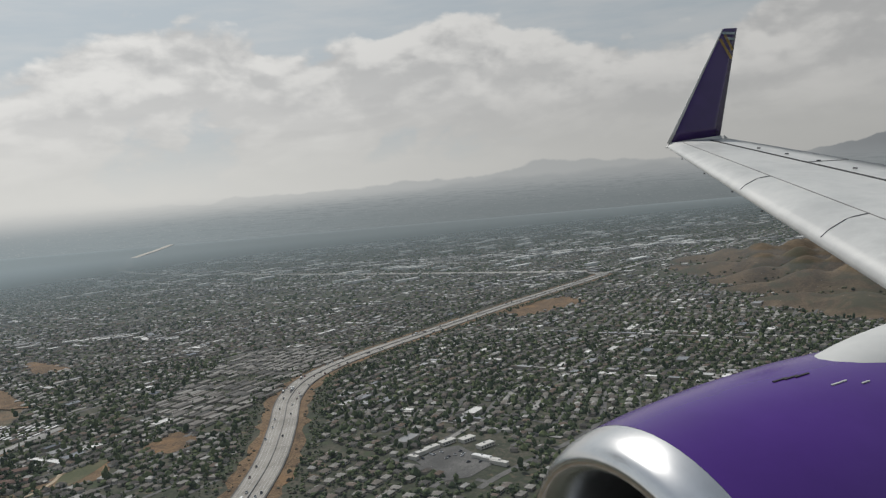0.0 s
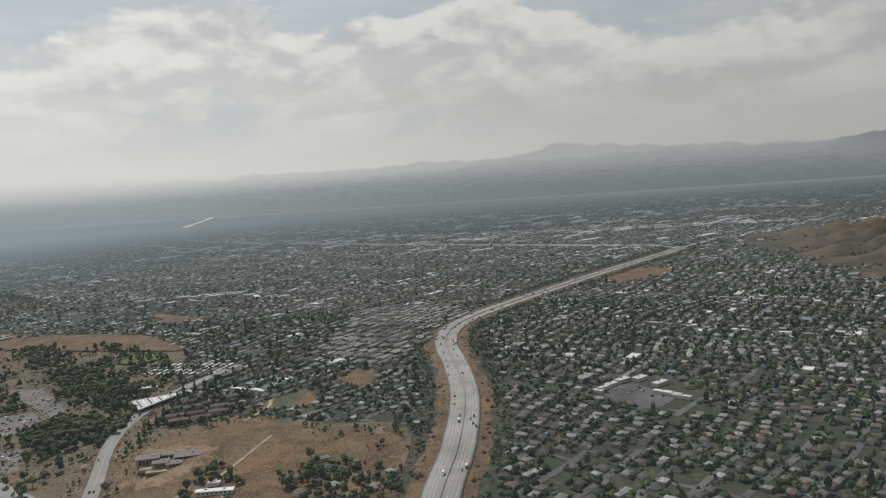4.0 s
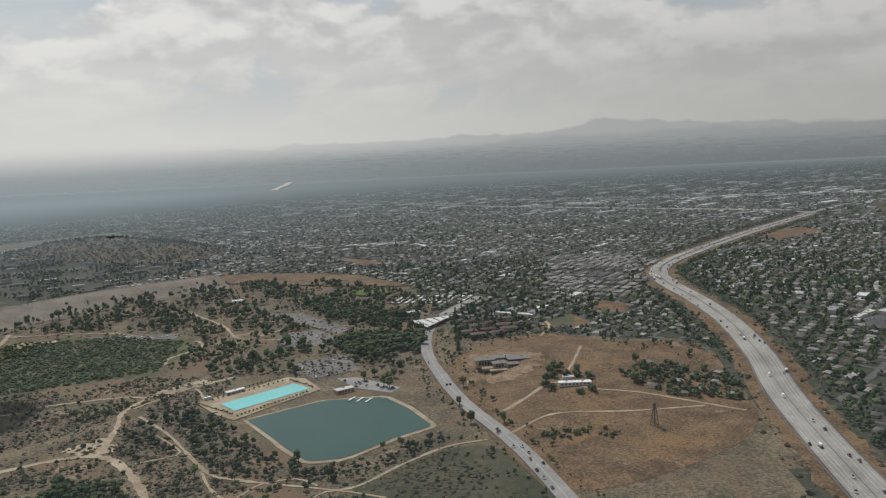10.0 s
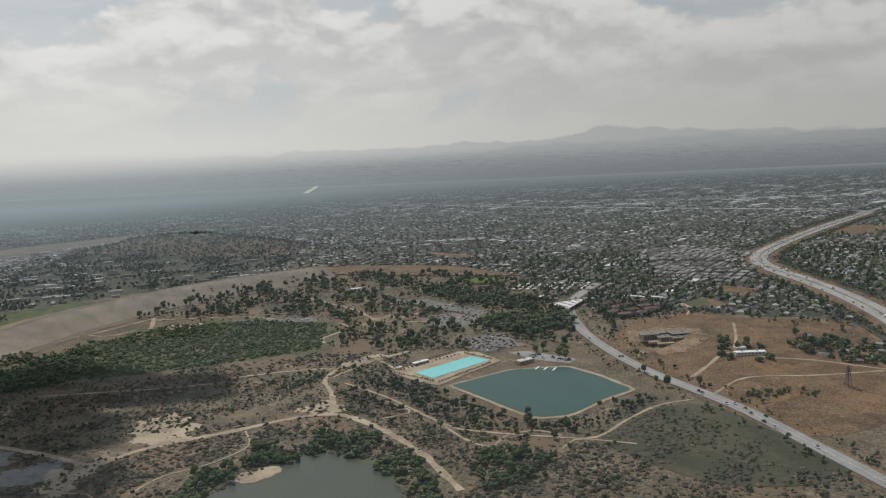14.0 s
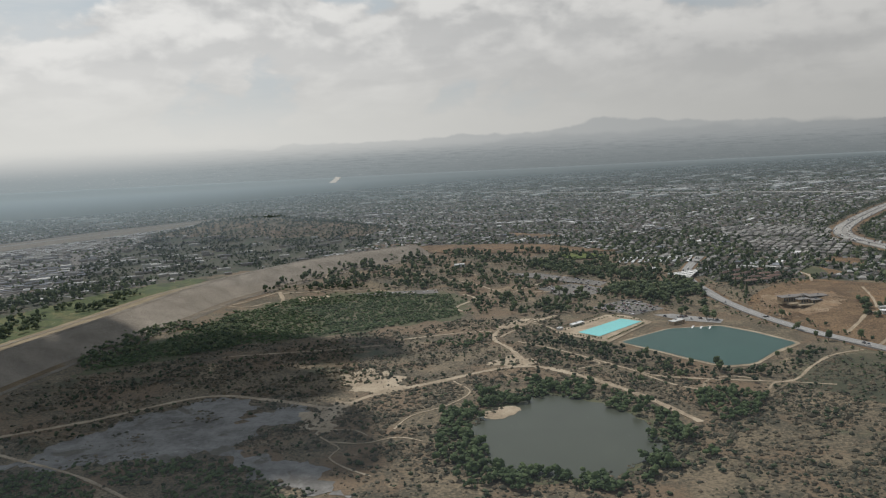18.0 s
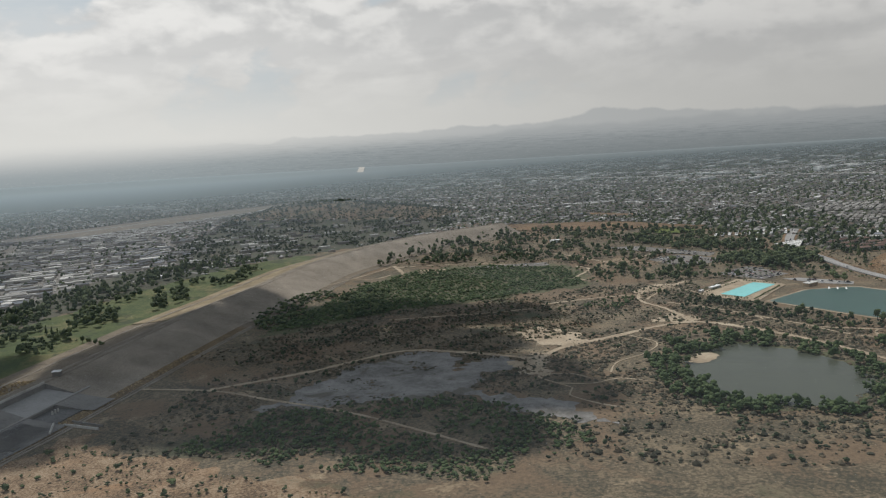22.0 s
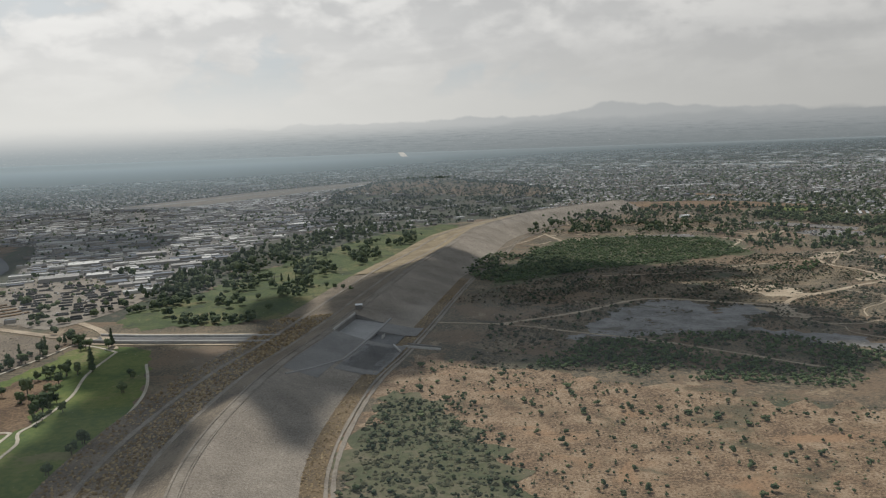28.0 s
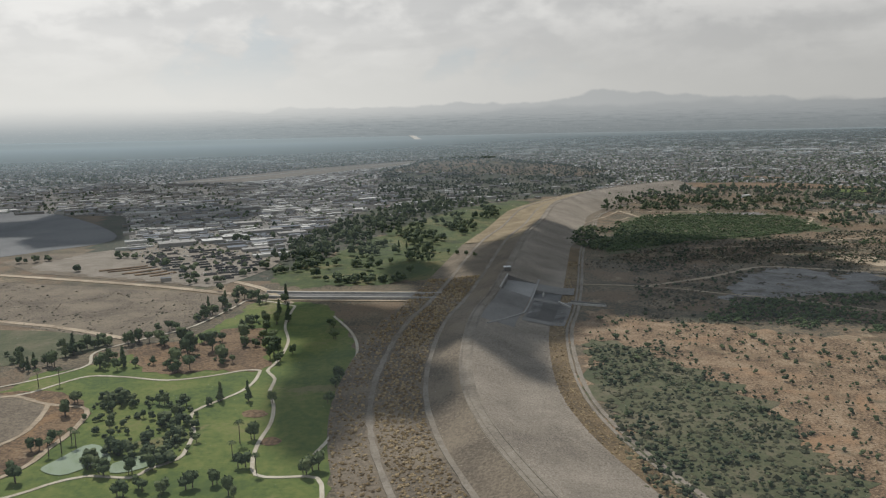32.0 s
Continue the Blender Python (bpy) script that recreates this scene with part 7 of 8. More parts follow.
# works sheds near the golf course
shed_rows = [(-1459, 382, 70, 34, 7), (-1425, 398, 40, 24, 6), (-1372, 410, 44, 12, 4), (-1360, 345, 50, 18, 5), (-1410, 430, 50, 16, 5), (-1390, 470, 86, 24, 6), (-1350, 455, 60, 22, 5), (-1480, 470, 60, 30, 6), (-1430, 540, 64, 26, 6), (-1370, 560, 40, 18, 5), (-1345, 520, 30, 12, 4)]
for i, (x, y, w, d, h) in enumerate(shed_rows):
    make_block("works_shed", x, y, 28, w * 0.55, d * 0.62, h * 0.6, (M_TERRACE, M_FLATROOF, M_TERRACE)[i % 3], M_TERRACE, "long works shed with a dull flat roof", "shed", panes=False)
x, y = lots(-1500, -1300, 160, 420, radians(28), 11.0, 5.2, 13.0)
ok = inside(x, y, [(-1462, 302), (-1368, 190), (-1334, 205), (-1330, 285), (-1412, 356), (-1462, 366)]) & (rng.random(len(x)) < 0.62)
x, y = x[ok], y[ok]
n = len(x)
V, Q, idx = boxes_mesh(x, y, terrain(x, y) + 0.4, 5.0 + 6 * rng.random(n), 1.6 + 0.7 * rng.random(n), 1.1 + 0.5 * rng.random(n), radians(28) + np.zeros(n))
tagged(new("parked_trucks", raw_mesh("parked_trucks", V, [Q], [M_ASPHALT, M_TERRACE], idx)), "rows of parked trucks and trailers", "trucks", kind="stuff")
sheet("dirt_lot", [(-1600, 287), (-1568, 333), (-1495, 346), (-1376, 213), (-1368, 179), (-1531, 230)], M_SCRUBBANK, "bare pale dirt lot", "lot", 0.3, 20, smooth=False)
sheet("pale_lot", [(-1551, 266), (-1520, 352), (-1480, 312), (-1378, 208), (-1372, 186), (-1486, 225)], M_TRACK, "pale graded dirt lot", "lot", 0.45, 16, rag=4)
for p, q in (((-1474, 238), (-1439, 262)), ((-1463, 233), (-1428, 257)), ((-1445, 223), (-1420, 246)), ((-1431, 218), (-1409, 236)), ((-1415, 213), (-1399, 231))):
    ribbon("earth_row", [p, ((p[0] + q[0]) / 2 + 1, (p[1] + q[1]) / 2 - 1), q], 4.0, M_DRY, 1.3, 1.3, "low dark row of heaped earth", "heap", step=4, wob=0.6)
sheet("gravel_pit", [(-1900, 700), (-1758, 668), (-1560, 450), (-1590, 350), (-1700, 280), (-1950, 400)], M_GRAVEL, "wide dark grey gravel pit", "pit", 0.3, 30)
sheet("wash_bed", [(-1640, 220), (-1540, 193), (-1320, 137), (-1316, 47), (-1346, 20), (-1451, 54), (-1600, 90)], M_SCRUBBANK, "dry scrubby river wash", "wash", 0.2, 20)
sheet("rough_west", [(-1560, 40), (-1442, 40), (-1391, 33), (-1347, 7), (-1380, -30), (-1470, -60), (-1600, -40)], M_MEADOW, "green-brown rough beside the wash", "rough", 0.22, 16)
for pts, w in (([(-1640, 245), (-1559, 223), (-1407, 179), (-1323, 147), (-1290, 140)], 7), ([(-1640, 120), (-1456, 62), (-1406, 47), (-1346, 20)], 5), ([(-1330, 190), (-1300, 165), (-1282, 140), (-1262, 112)], 6)):
    ribbon("track", pts, w, M_SAND, 0.5, 0.6, "pale service track", "track", step=8)

# ---------------------------------------------------------------- spillway and outlet channel
spill = new("spillway")


def slab(name, corners, thick, mat, label=""):
    """A slab of concrete through four corners (x, y, z)."""
    bm = bmesh.new()
    top = [bm.verts.new(c) for c in corners]
    low = [bm.verts.new((c[0], c[1], c[2] - thick)) for c in corners]
    bm.faces.new(top)
    bm.faces.new(low[::-1])
    for i in range(4):
        bm.faces.new((low[i], low[(i + 1) % 4], top[(i + 1) % 4], top[i]))
    bmesh.ops.recalc_face_normals(bm, faces=bm.faces)
    return part(name, bm, mat, spill, label)


def wall_line(name, a, b, t, h, mat=None):
    """An upright wall from a to b; the points give the top edge."""
    a, b = Vector(a), Vector(b)
    d = Vector((b.y - a.y, a.x - b.x, 0)).normalized() * t / 2
    bm = bmesh.new()
    q = [bm.verts.new(p) for p in (a - d, b - d, b + d, a + d)]
    r = [bm.verts.new(v.co - Vector((0, 0, h))) for v in q]
    bm.faces.new(q)
    for i in range(4):
        bm.faces.new((r[i], r[(i + 1) % 4], q[(i + 1) % 4], q[i]))
    bmesh.ops.recalc_face_normals(bm, faces=bm.faces)
    return part(name, bm, mat or M_CONCRETE, spill)


dam_line = curve(CREST[:9], 9.0)[:, :2]
dam_side = sideways(dam_line)


def on_dam(y, off, lift=0.0):
    """A point on the dam's face: by its crest's northing and its distance from the crest line."""
    k = int(np.argmin(np.abs(dam_line[:, 1] - y)))
    p = dam_line[k] + dam_side[k] * off
    return float(p[0]), float(p[1]), float(np.interp(off, [-3.4, 3.4, 26, 47, 56], [10.2, 10.2, 3.69, 0.35, 0.3])) + lift


def facing(name, y0, y1, o0, o1, label, mat=None, skip=()):
    """Paving laid on the dam's face between two distances from the crest."""
    bm = bmesh.new()
    ks = [k for k in range(len(dam_line)) if y0 <= dam_line[k, 1] <= y1]
    offs = [o for o in (o0, 15, 26, 36, 47, o1) if o0 <= o <= o1]
    grid = [[bm.verts.new(on_dam(dam_line[k, 1], o, 0.16)) for o in dict.fromkeys(offs)] for k in ks]
    for k, a, b in zip(ks, grid, grid[1:]):
        if not (skip and skip[0] <= dam_line[k, 1] and dam_line[k + 1, 1] <= skip[1]):
            for i in range(len(a) - 1):
                bm.faces.new((a[i], a[i + 1], b[i + 1], b[i]))
    return part(name, bm, mat or M_PAVED, spill, label)


def recess(y_range, o0, z0, o1, z1, floor_mat, floor_name, label):
    """A cut in the dam's face: sunk floor, back wall and two side walls."""
    ys = [y for y in dam_line[:, 1] if y_range[0] <= y <= y_range[1]]
    a, b = ys[0], ys[-1]
    A, B, C, D = on_dam(a, o0), on_dam(b, o0), on_dam(b, o1), on_dam(a, o1)
    slab(floor_name, [(*A[:2], z0), (*B[:2], z0), (*C[:2], z1), (*D[:2], z1)], 0.5, floor_mat, label)
    wall_line("back_wall", (*A[:2], A[2] + 0.2), (*B[:2], B[2] + 0.2), 0.6, A[2] - z0 + 0.8, M_PAVED)
    for P, Q in ((A, D), (B, C)):
        bm = bmesh.new()
        q = [bm.verts.new(v) for v in (P, Q, (*Q[:2], min(Q[2], z1) - 0.5), (*P[:2], z0 - 0.5))]
        bm.faces.new(q)
        part("side_wall", bm, M_PAVED, spill)


facing("paved_slope", 30, 178, 4, 25.5, "smooth grey paving on the dam's upper face", skip=CHUTE)
facing("paved_slope", 48, 178, 28, 56, "smooth grey paving on the dam's lower face", skip=INTAKE)
facing("pale_slab", 60, 112, 29.5, 54, "paler paved slab beside the intake", M_ROADGREY)
recess(CHUTE, 3.4, 6.6, 26, 3.4, M_ROADGREY, "apron", "pale concrete apron sunk in the face")
# the intake's floor is darker than the apron's
recess(INTAKE, 26, 0.9, 47, 0.36, M_ASPHALT, "intake_floor", "dark floor of the intake")
wall_line("crest_wall", on_dam(116, 3.4, 1.2), on_dam(172, 3.4, 1.2), 0.9, 1.4, M_CONCRETE)
for a, b in zip((180, 150, 120, 100), (150, 120, 100, 80)):
    wall_line("bench_wall", on_dam(a, 27, 0.55), on_dam(b, 27, 0.55), 1.3, 1.0, M_ROADGREY)
wall_line("bench_wall", on_dam(80, 27, 0.5), on_dam(50, 18, 0.6), 1.0, 1.0, M_ROADGREY)
wall_line("bench_wall", on_dam(50, 18, 0.6), on_dam(28, 9, 0.6), 1.0, 1.0, M_ROADGREY)
wall_line("intake_wall", (-1064, 112, 1.6), (-1057, 96, 1.6), 1.0, 3.4, M_CONCRETE)
wall_line("approach_wall", (-1057, 111, 1.1), (-1031, 103, 0.9), 0.8, 3.0, M_CONCRETE)
wall_line("approach_wall", (-1055, 117, 0.9), (-1031, 108, 0.7), 0.8, 3.0, M_PAVED)
for k in range(3):
    part("gate_post", box(bmesh.new(), -1074.5 + 0.4 * k, 129 + 2.6 * k, -0.5, 0.9, 0.9, 3.6, 0.2), M_CONCRETE, spill)
part("gatehouse", box(bmesh.new(), -1100.5, 182, 10.2, 5.0, 4.0, 3.4, 0.2, 0.15), M_PAVED, spill, "small dark gatehouse")
part("gatehouse_roof", box(bmesh.new(), -1100.5, 182, 13.6, 5.8, 4.8, 0.4, 0.2), M_WHITE, spill)
tagged(spill, "concrete dam spillway with walls and a gatehouse", "spillway")
OUT = [(-1126, 134), (-1160, 134), (-1210, 135), (-1262, 137), (-1292, 141)]
channel = ribbon("outlet_channel", OUT, 15, M_ROADGREY, 0.35, 0.6, "straight concrete outlet channel below the dam", "channel", step=8)
for s in (-8.0, 8.0):
    ribbon("channel_wall", OUT, 1.6, M_CONCRETE, 2.0, 2.4, "", shift=s, step=8, parent=channel)
ribbon("channel_bed", OUT, 10.0, M_ASPHALT, 0.42, 0.06, "", step=8, parent=channel)
for s in (-14.0, 14.5):
    ribbon("channel_track", OUT, 3.0, M_SAND, 0.7, 0.8, "", shift=s, step=8, parent=channel)

# ---------------------------------------------------------------- power pylon


def make_pylon(x, y, h, turn):
    root = new("power_pylon")
    root.matrix_world = pose(x, y, float(terrain(x, y)), 0, 0, turn)

    def bar(name, a, b, r=0.15):
        a, b = Vector(a), Vector(b)
        q = (b - a).to_track_quat("Z", "Y").to_matrix().to_4x4()
        bm = bmesh.new()
        bmesh.ops.create_cube(bm, size=1.0, matrix=Matrix.Translation((a + b) / 2) @ q @ Matrix.Diagonal((2 * r, 2 * r, (b - a).length, 1)))
        part(name, bm, M_PYLON, root)
    w0, w1 = 1.9, 0.35
    for sx_, sy_ in ((-1, -1), (1, -1), (1, 1), (-1, 1)):
        bar("leg", (sx_ * w0, sy_ * w0, -0.5), (sx_ * w1, sy_ * w1, h))
    lev = [0, 0.2, 0.38, 0.54, 0.68, 0.8, 0.9]
    for a, b in zip(lev, lev[1:]):
        wa, wb = w0 + (w1 - w0) * a, w0 + (w1 - w0) * b
        for s in (-1, 1):
            bar("brace", (-wa, s * wa, a * h), (wb, s * wb, b * h), 0.09)
            bar("brace", (wa, s * wa, a * h), (-wb, s * wb, b * h), 0.09)
    for z, l in ((0.74, 3.4), (0.86, 2.8), (0.97, 2.2)):
        bar("crossarm", (-l, 0, z * h), (l, 0, z * h), 0.18)
    tagged(root, "dark steel lattice power pylon on the brown hill", "pylon", "power pylons")


make_pylon(-270, 346, 15, 30)
make_pylon(-205, 520, 14, 30)

# ---------------------------------------------------------------- vehicles


def make_car(name, label, length, width, height, truck=False):
    root = new(name)
    bm = box(bmesh.new(), 0, 0, 0.28, length, width, height * 0.5, 0, 0.12)
    part("body", bm, M_CAR, root)
    if truck:
        part("cargo_box", box(bmesh.new(), -length * 0.12, 0, 0.3 + height * 0.5, length * 0.72, width, height * 0.8, 0, 0.05), M_WHITE, root)
    else:
        bm = bmesh.new()
        r = bmesh.ops.create_cube(bm, size=1.0, matrix=Matrix.Translation((-length * 0.05, 0, 0.28 + height * 0.72)) @ Matrix.Diagonal((length * 0.55, width * 0.9, height * 0.46, 1)))
        for v in r["verts"]:
            if v.co.z > 0.28 + height * 0.72:
                v.co.x, v.co.y = v.co.x * 0.72, v.co.y * 0.85
        part("cabin", bm, M_GLASS, root)
    for x in (-0.32, 0.32):
        for s in (-1, 1):
            bm = bmesh.new()
            bmesh.ops.create_cone(bm, cap_ends=True, segments=10, radius1=0.3, radius2=0.3, depth=0.2, matrix=Matrix.Translation((x * length, s * width * 0.48, 0.28)) @ Matrix.Rotation(math.pi / 2, 4, "X"))
            part("wheel", bm, M_RUBBER, root)
    return tagged(root, label, "truck" if truck else "car")


CARS = [make_car("car", "small passenger car on the road", 3.0, 1.3, 1.1), make_car("car", "larger passenger car on the road", 3.4, 1.45, 1.35)]
LORRY = make_car("delivery_truck", "white box truck on the freeway", 5.0, 1.6, 1.6, True)
fc = curve(FREEWAY, 2.0)
fsd = sideways(fc)
first = {}
rg = random.Random(33)


def park(src, x, y, z, heading, group):
    m = pose(x, y, z, 0, 0, heading)
    if src.name not in first:
        first[src.name] = True
        src.matrix_world = m
        tagged(src, group=group)
    else:
        tagged(copy_thing(src, m), group=group)


for i in range(95):
    k = rg.randrange(230, len(fc) - 60)
    off = rg.choice((-10.8, -8.3, -5.7, -3.0, 3.0, 5.7, 8.3, 10.8))
    d = fc[k + 1] - fc[k]
    src = LORRY if rg.random() < 0.14 else CARS[rg.randrange(2)]
    park(src, fc[k, 0] + fsd[k, 0] * off, fc[k, 1] + fsd[k, 1] * off, float(terrain(fc[k, 0], fc[k, 1])) + 1.02, math.degrees(math.atan2(d[1], d[0])) + (180 if off < 0 else 0), "freeway traffic")
lc = curve(LAKE_ROAD, 2.0)
lsd = sideways(lc)
for i in range(26):
    k = rg.randrange(150, len(lc) - 5)
    off = rg.choice((-3.6, -1.4, 1.4, 3.6))
    d = lc[k + 1] - lc[k]
    park(CARS[i % 2], lc[k, 0] + lsd[k, 0] * off, lc[k, 1] + lsd[k, 1] * off, float(terrain(lc[k, 0], lc[k, 1])) + 0.82, math.degrees(math.atan2(d[1], d[0])), "traffic on the lake road")
for q, nn, tt in ((PAVED[0], 20, 40), (PAVED[1], 26, 35), (PAVED[3], 14, 40), ([(-505, 482), (-486, 460), (-458, 447), (-452, 455), (-490, 484)], 16, 40), ([(-36, 590), (-22, 608), (-6, 612), (14, 575)], 12, 40)):
    px, py = fill(q, nn * 3)
    for i in range(min(nn, len(px))):
        park(CARS[i % 2], float(px[i]), float(py[i]), float(terrain(px[i], py[i])) + 0.27, tt + rg.choice((0, 90)), "parked cars")
sheet("car_park", [(-508, 486), (-486, 458), (-456, 444), (-450, 457), (-490, 488)], M_ROADGREY, "pale lakeside forecourt", "car park", 0.25, 12, smooth=False)
sheet("ball_field", [(-566, 854), (-556, 890), (-511, 857), (-516, 835), (-541, 831)], M_FAIRWAY, "green ball field with a bare infield", "field", 1.6, 10)
sheet("green_lot", [(-321, 624), (-296, 648), (-300, 601), (-312, 586)], M_MEADOW, "green overgrown lot", "lot", 0.4, 10)

# ---------------------------------------------------------------- the airliner as it hangs over the suburb at the start
M_PURPLE = coat("purple_gloss_paint", [(0.050, 0.015, 0.150), (0.060, 0.018, 0.178), (0.070, 0.023, 0.20)], 0.3, 1.5, rough=0.22, spec=0.5)
M_WINGPAINT = coat("pale_grey_wing_paint", [(0.40, 0.405, 0.40), (0.47, 0.475, 0.465), (0.53, 0.53, 0.515)], 0.5, 3.0, rough=0.42, spec=0.4)
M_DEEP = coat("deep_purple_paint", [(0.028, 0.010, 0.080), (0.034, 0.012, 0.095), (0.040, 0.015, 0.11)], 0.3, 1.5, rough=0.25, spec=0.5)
M_SEAM = coat("grey_panel_seam", [(0.20, 0.20, 0.20), (0.28, 0.28, 0.275)], 1.0, 6.0, rough=0.5)
M_POLISHED = coat("polished_aluminium", [(0.62, 0.62, 0.62), (0.74, 0.74, 0.74)], 0.8, 6.0, rough=0.24, metal=1.0)
M_SEAL = coat("dark_rubber_seal", [(0.03, 0.03, 0.032), (0.05, 0.05, 0.052)], 1.0, 6.0)
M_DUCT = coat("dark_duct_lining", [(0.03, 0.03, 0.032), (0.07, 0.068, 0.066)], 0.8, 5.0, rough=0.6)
M_GOLD = coat("gold_stripe_paint", [(0.50, 0.36, 0.12), (0.58, 0.44, 0.18)], 1.0, 5.0, rough=0.35)
M_PALEBLUE = coat("pale_blue_stripe_paint", [(0.42, 0.52, 0.56), (0.52, 0.60, 0.63)], 1.0, 5.0, rough=0.35)
plane = new("airliner")
plane.matrix_world = pose(*PATH[0][1:])
AFT = Vector((0.905, 0.17, -0.39)).normalized()       # along the fuselage, tailwards: right, up, back of the window


def revolve(profile, centre, axis, segs=72):
    """A body of revolution: (distance along the axis, radius) pairs."""
    e1 = axis.cross(Vector((0, 1, 0))).normalized()
    e2 = axis.cross(e1)
    bm = bmesh.new()
    rings = []
    for s, r in profile:
        rings.append([bm.verts.new(centre + axis * s + e1 * (r * math.cos(k * math.tau / segs)) + e2 * (r * math.sin(k * math.tau / segs))) for k in range(segs)])
    for a, b in zip(rings, rings[1:]):
        for k in range(segs):
            bm.faces.new((a[k], a[(k + 1) % segs], b[(k + 1) % segs], b[k]))
    bmesh.ops.recalc_face_normals(bm, faces=bm.faces)
    return bm


HUB = Vector((1.01, -1.816, -3.671))
nacelle = part("engine_nacelle", revolve([(0.05, 1.0), (0.3, 1.03), (0.7, 1.055), (1.2, 1.055), (1.7, 1.03), (2.5, 0.965), (3.4, 0.86), (4.2, 0.72), (4.2, 0.66)], HUB, AFT), M_PURPLE, plane, "glossy purple engine cowling", True)
lip = part("intake_lip", revolve([(0.42, 0.735), (0.2, 0.745), (0.02, 0.775), (-0.10, 0.818), (-0.155, 0.86), (-0.15, 0.905), (-0.10, 0.948), (-0.03, 0.98), (0.05, 0.999)], HUB, AFT), M_POLISHED, nacelle, "polished metal intake lip", True)
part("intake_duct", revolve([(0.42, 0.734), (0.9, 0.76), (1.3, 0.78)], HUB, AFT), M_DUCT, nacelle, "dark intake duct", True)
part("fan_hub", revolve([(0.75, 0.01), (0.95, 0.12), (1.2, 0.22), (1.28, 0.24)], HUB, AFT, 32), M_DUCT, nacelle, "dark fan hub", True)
e1 = AFT.cross(Vector((0, 1, 0))).normalized()
e2 = AFT.cross(e1)
for k in range(24):
    a = k * math.tau / 24
    d, t = e1 * math.cos(a) + e2 * math.sin(a), e2 * math.cos(a) - e1 * math.sin(a)
    bm = bmesh.new()
    q = [HUB + AFT * (1.18 + s * 0.05) + d * r + t * (s * 0.07) for r, s in ((0.2, -1), (0.77, -1), (0.77, 1), (0.2, 1))]
    bm.faces.new([bm.verts.new(p) for p in q])
    q = [p + AFT * 0.02 for p in q]
    bm.faces.new([bm.verts.new(p) for p in q[::-1]])
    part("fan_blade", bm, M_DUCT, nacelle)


def panel_between(name, a0, a1, b0, b1, thick, mat, parent, label="", n=14, up=Vector((0, 1, 0))):
    """A cambered aerofoil surface between a root chord (a0 to a1) and a tip chord (b0 to b1)."""
    bm = bmesh.new()
    prof = [(0, 0), (0.012, 0.22), (0.04, 0.38), (0.12, 0.62), (0.3, 0.62), (0.55, 0.44), (0.8, 0.2), (1, 0.02), (0.8, -0.1), (0.55, -0.24), (0.3, -0.38), (0.12, -0.36), (0.03, -0.22)]
    rows = []
    for i in range(n + 1):
        t = i / n
        p, q = a0.lerp(b0, t), a1.lerp(b1, t)
        th = thick[0] + (thick[1] - thick[0]) * t
        rows.append([bm.verts.new(p.lerp(q, x) + up * (z * th)) for x, z in prof])
    k = len(prof)
    for r, s in zip(rows, rows[1:]):
        for j in range(k):
            bm.faces.new((r[j], r[(j + 1) % k], s[(j + 1) % k], s[j]))
    bm.faces.new(rows[0][::-1])
    bm.faces.new(rows[-1])
    bmesh.ops.recalc_face_normals(bm, faces=bm.faces)
    return part(name, bm, mat, parent, label, True)


LE_ROOT, LE_TIP = Vector((3.98, -1.52, -3.4)), Vector((4.87, 2.20, -17.3))
TE_ROOT, TE_TIP = LE_ROOT + AFT * 6.2, LE_TIP + AFT * 1.75
UPW = Vector((-0.13, 0.98, 0.13)).normalized()
wing = panel_between("wing", LE_ROOT, TE_ROOT, LE_TIP, TE_TIP, (0.55, 0.16), M_WINGPAINT, plane, "pale grey swept wing", up=UPW)


def on_wing(t, x, lift=0.012):
    """A point of the wing's upper skin: t from root to tip, x from nose to tail of the chord."""
    p = LE_ROOT.lerp(LE_TIP, t).lerp(TE_ROOT.lerp(TE_TIP, t), x)
    h = np.interp(x, [0, 0.012, 0.04, 0.12, 0.3, 0.55, 0.8, 1], [0, 0.22, 0.38, 0.62, 0.62, 0.44, 0.2, 0.02])
    return p + UPW * (float(h) * (0.55 + (0.16 - 0.55) * t) + lift)


def strip(name, pts, width, mat, parent, label=""):
    """A thin raised strip along points, lying on a surface."""
    bm = bmesh.new()
    prev = None
    for i, p in enumerate(pts):
        d = (pts[min(i + 1, len(pts) - 1)] - pts[max(i - 1, 0)]).normalized()
        s = d.cross(UPW).normalized() * width / 2
        row = [bm.verts.new(q) for q in (p - s, p + s, p + s - UPW * 0.02, p - s - UPW * 0.02)]
        if prev:
            for j in range(4):
                bm.faces.new((prev[j], prev[(j + 1) % 4], row[(j + 1) % 4], row[j]))
        prev = row
    bmesh.ops.recalc_face_normals(bm, faces=bm.faces)
    return part(name, bm, mat, parent, label)


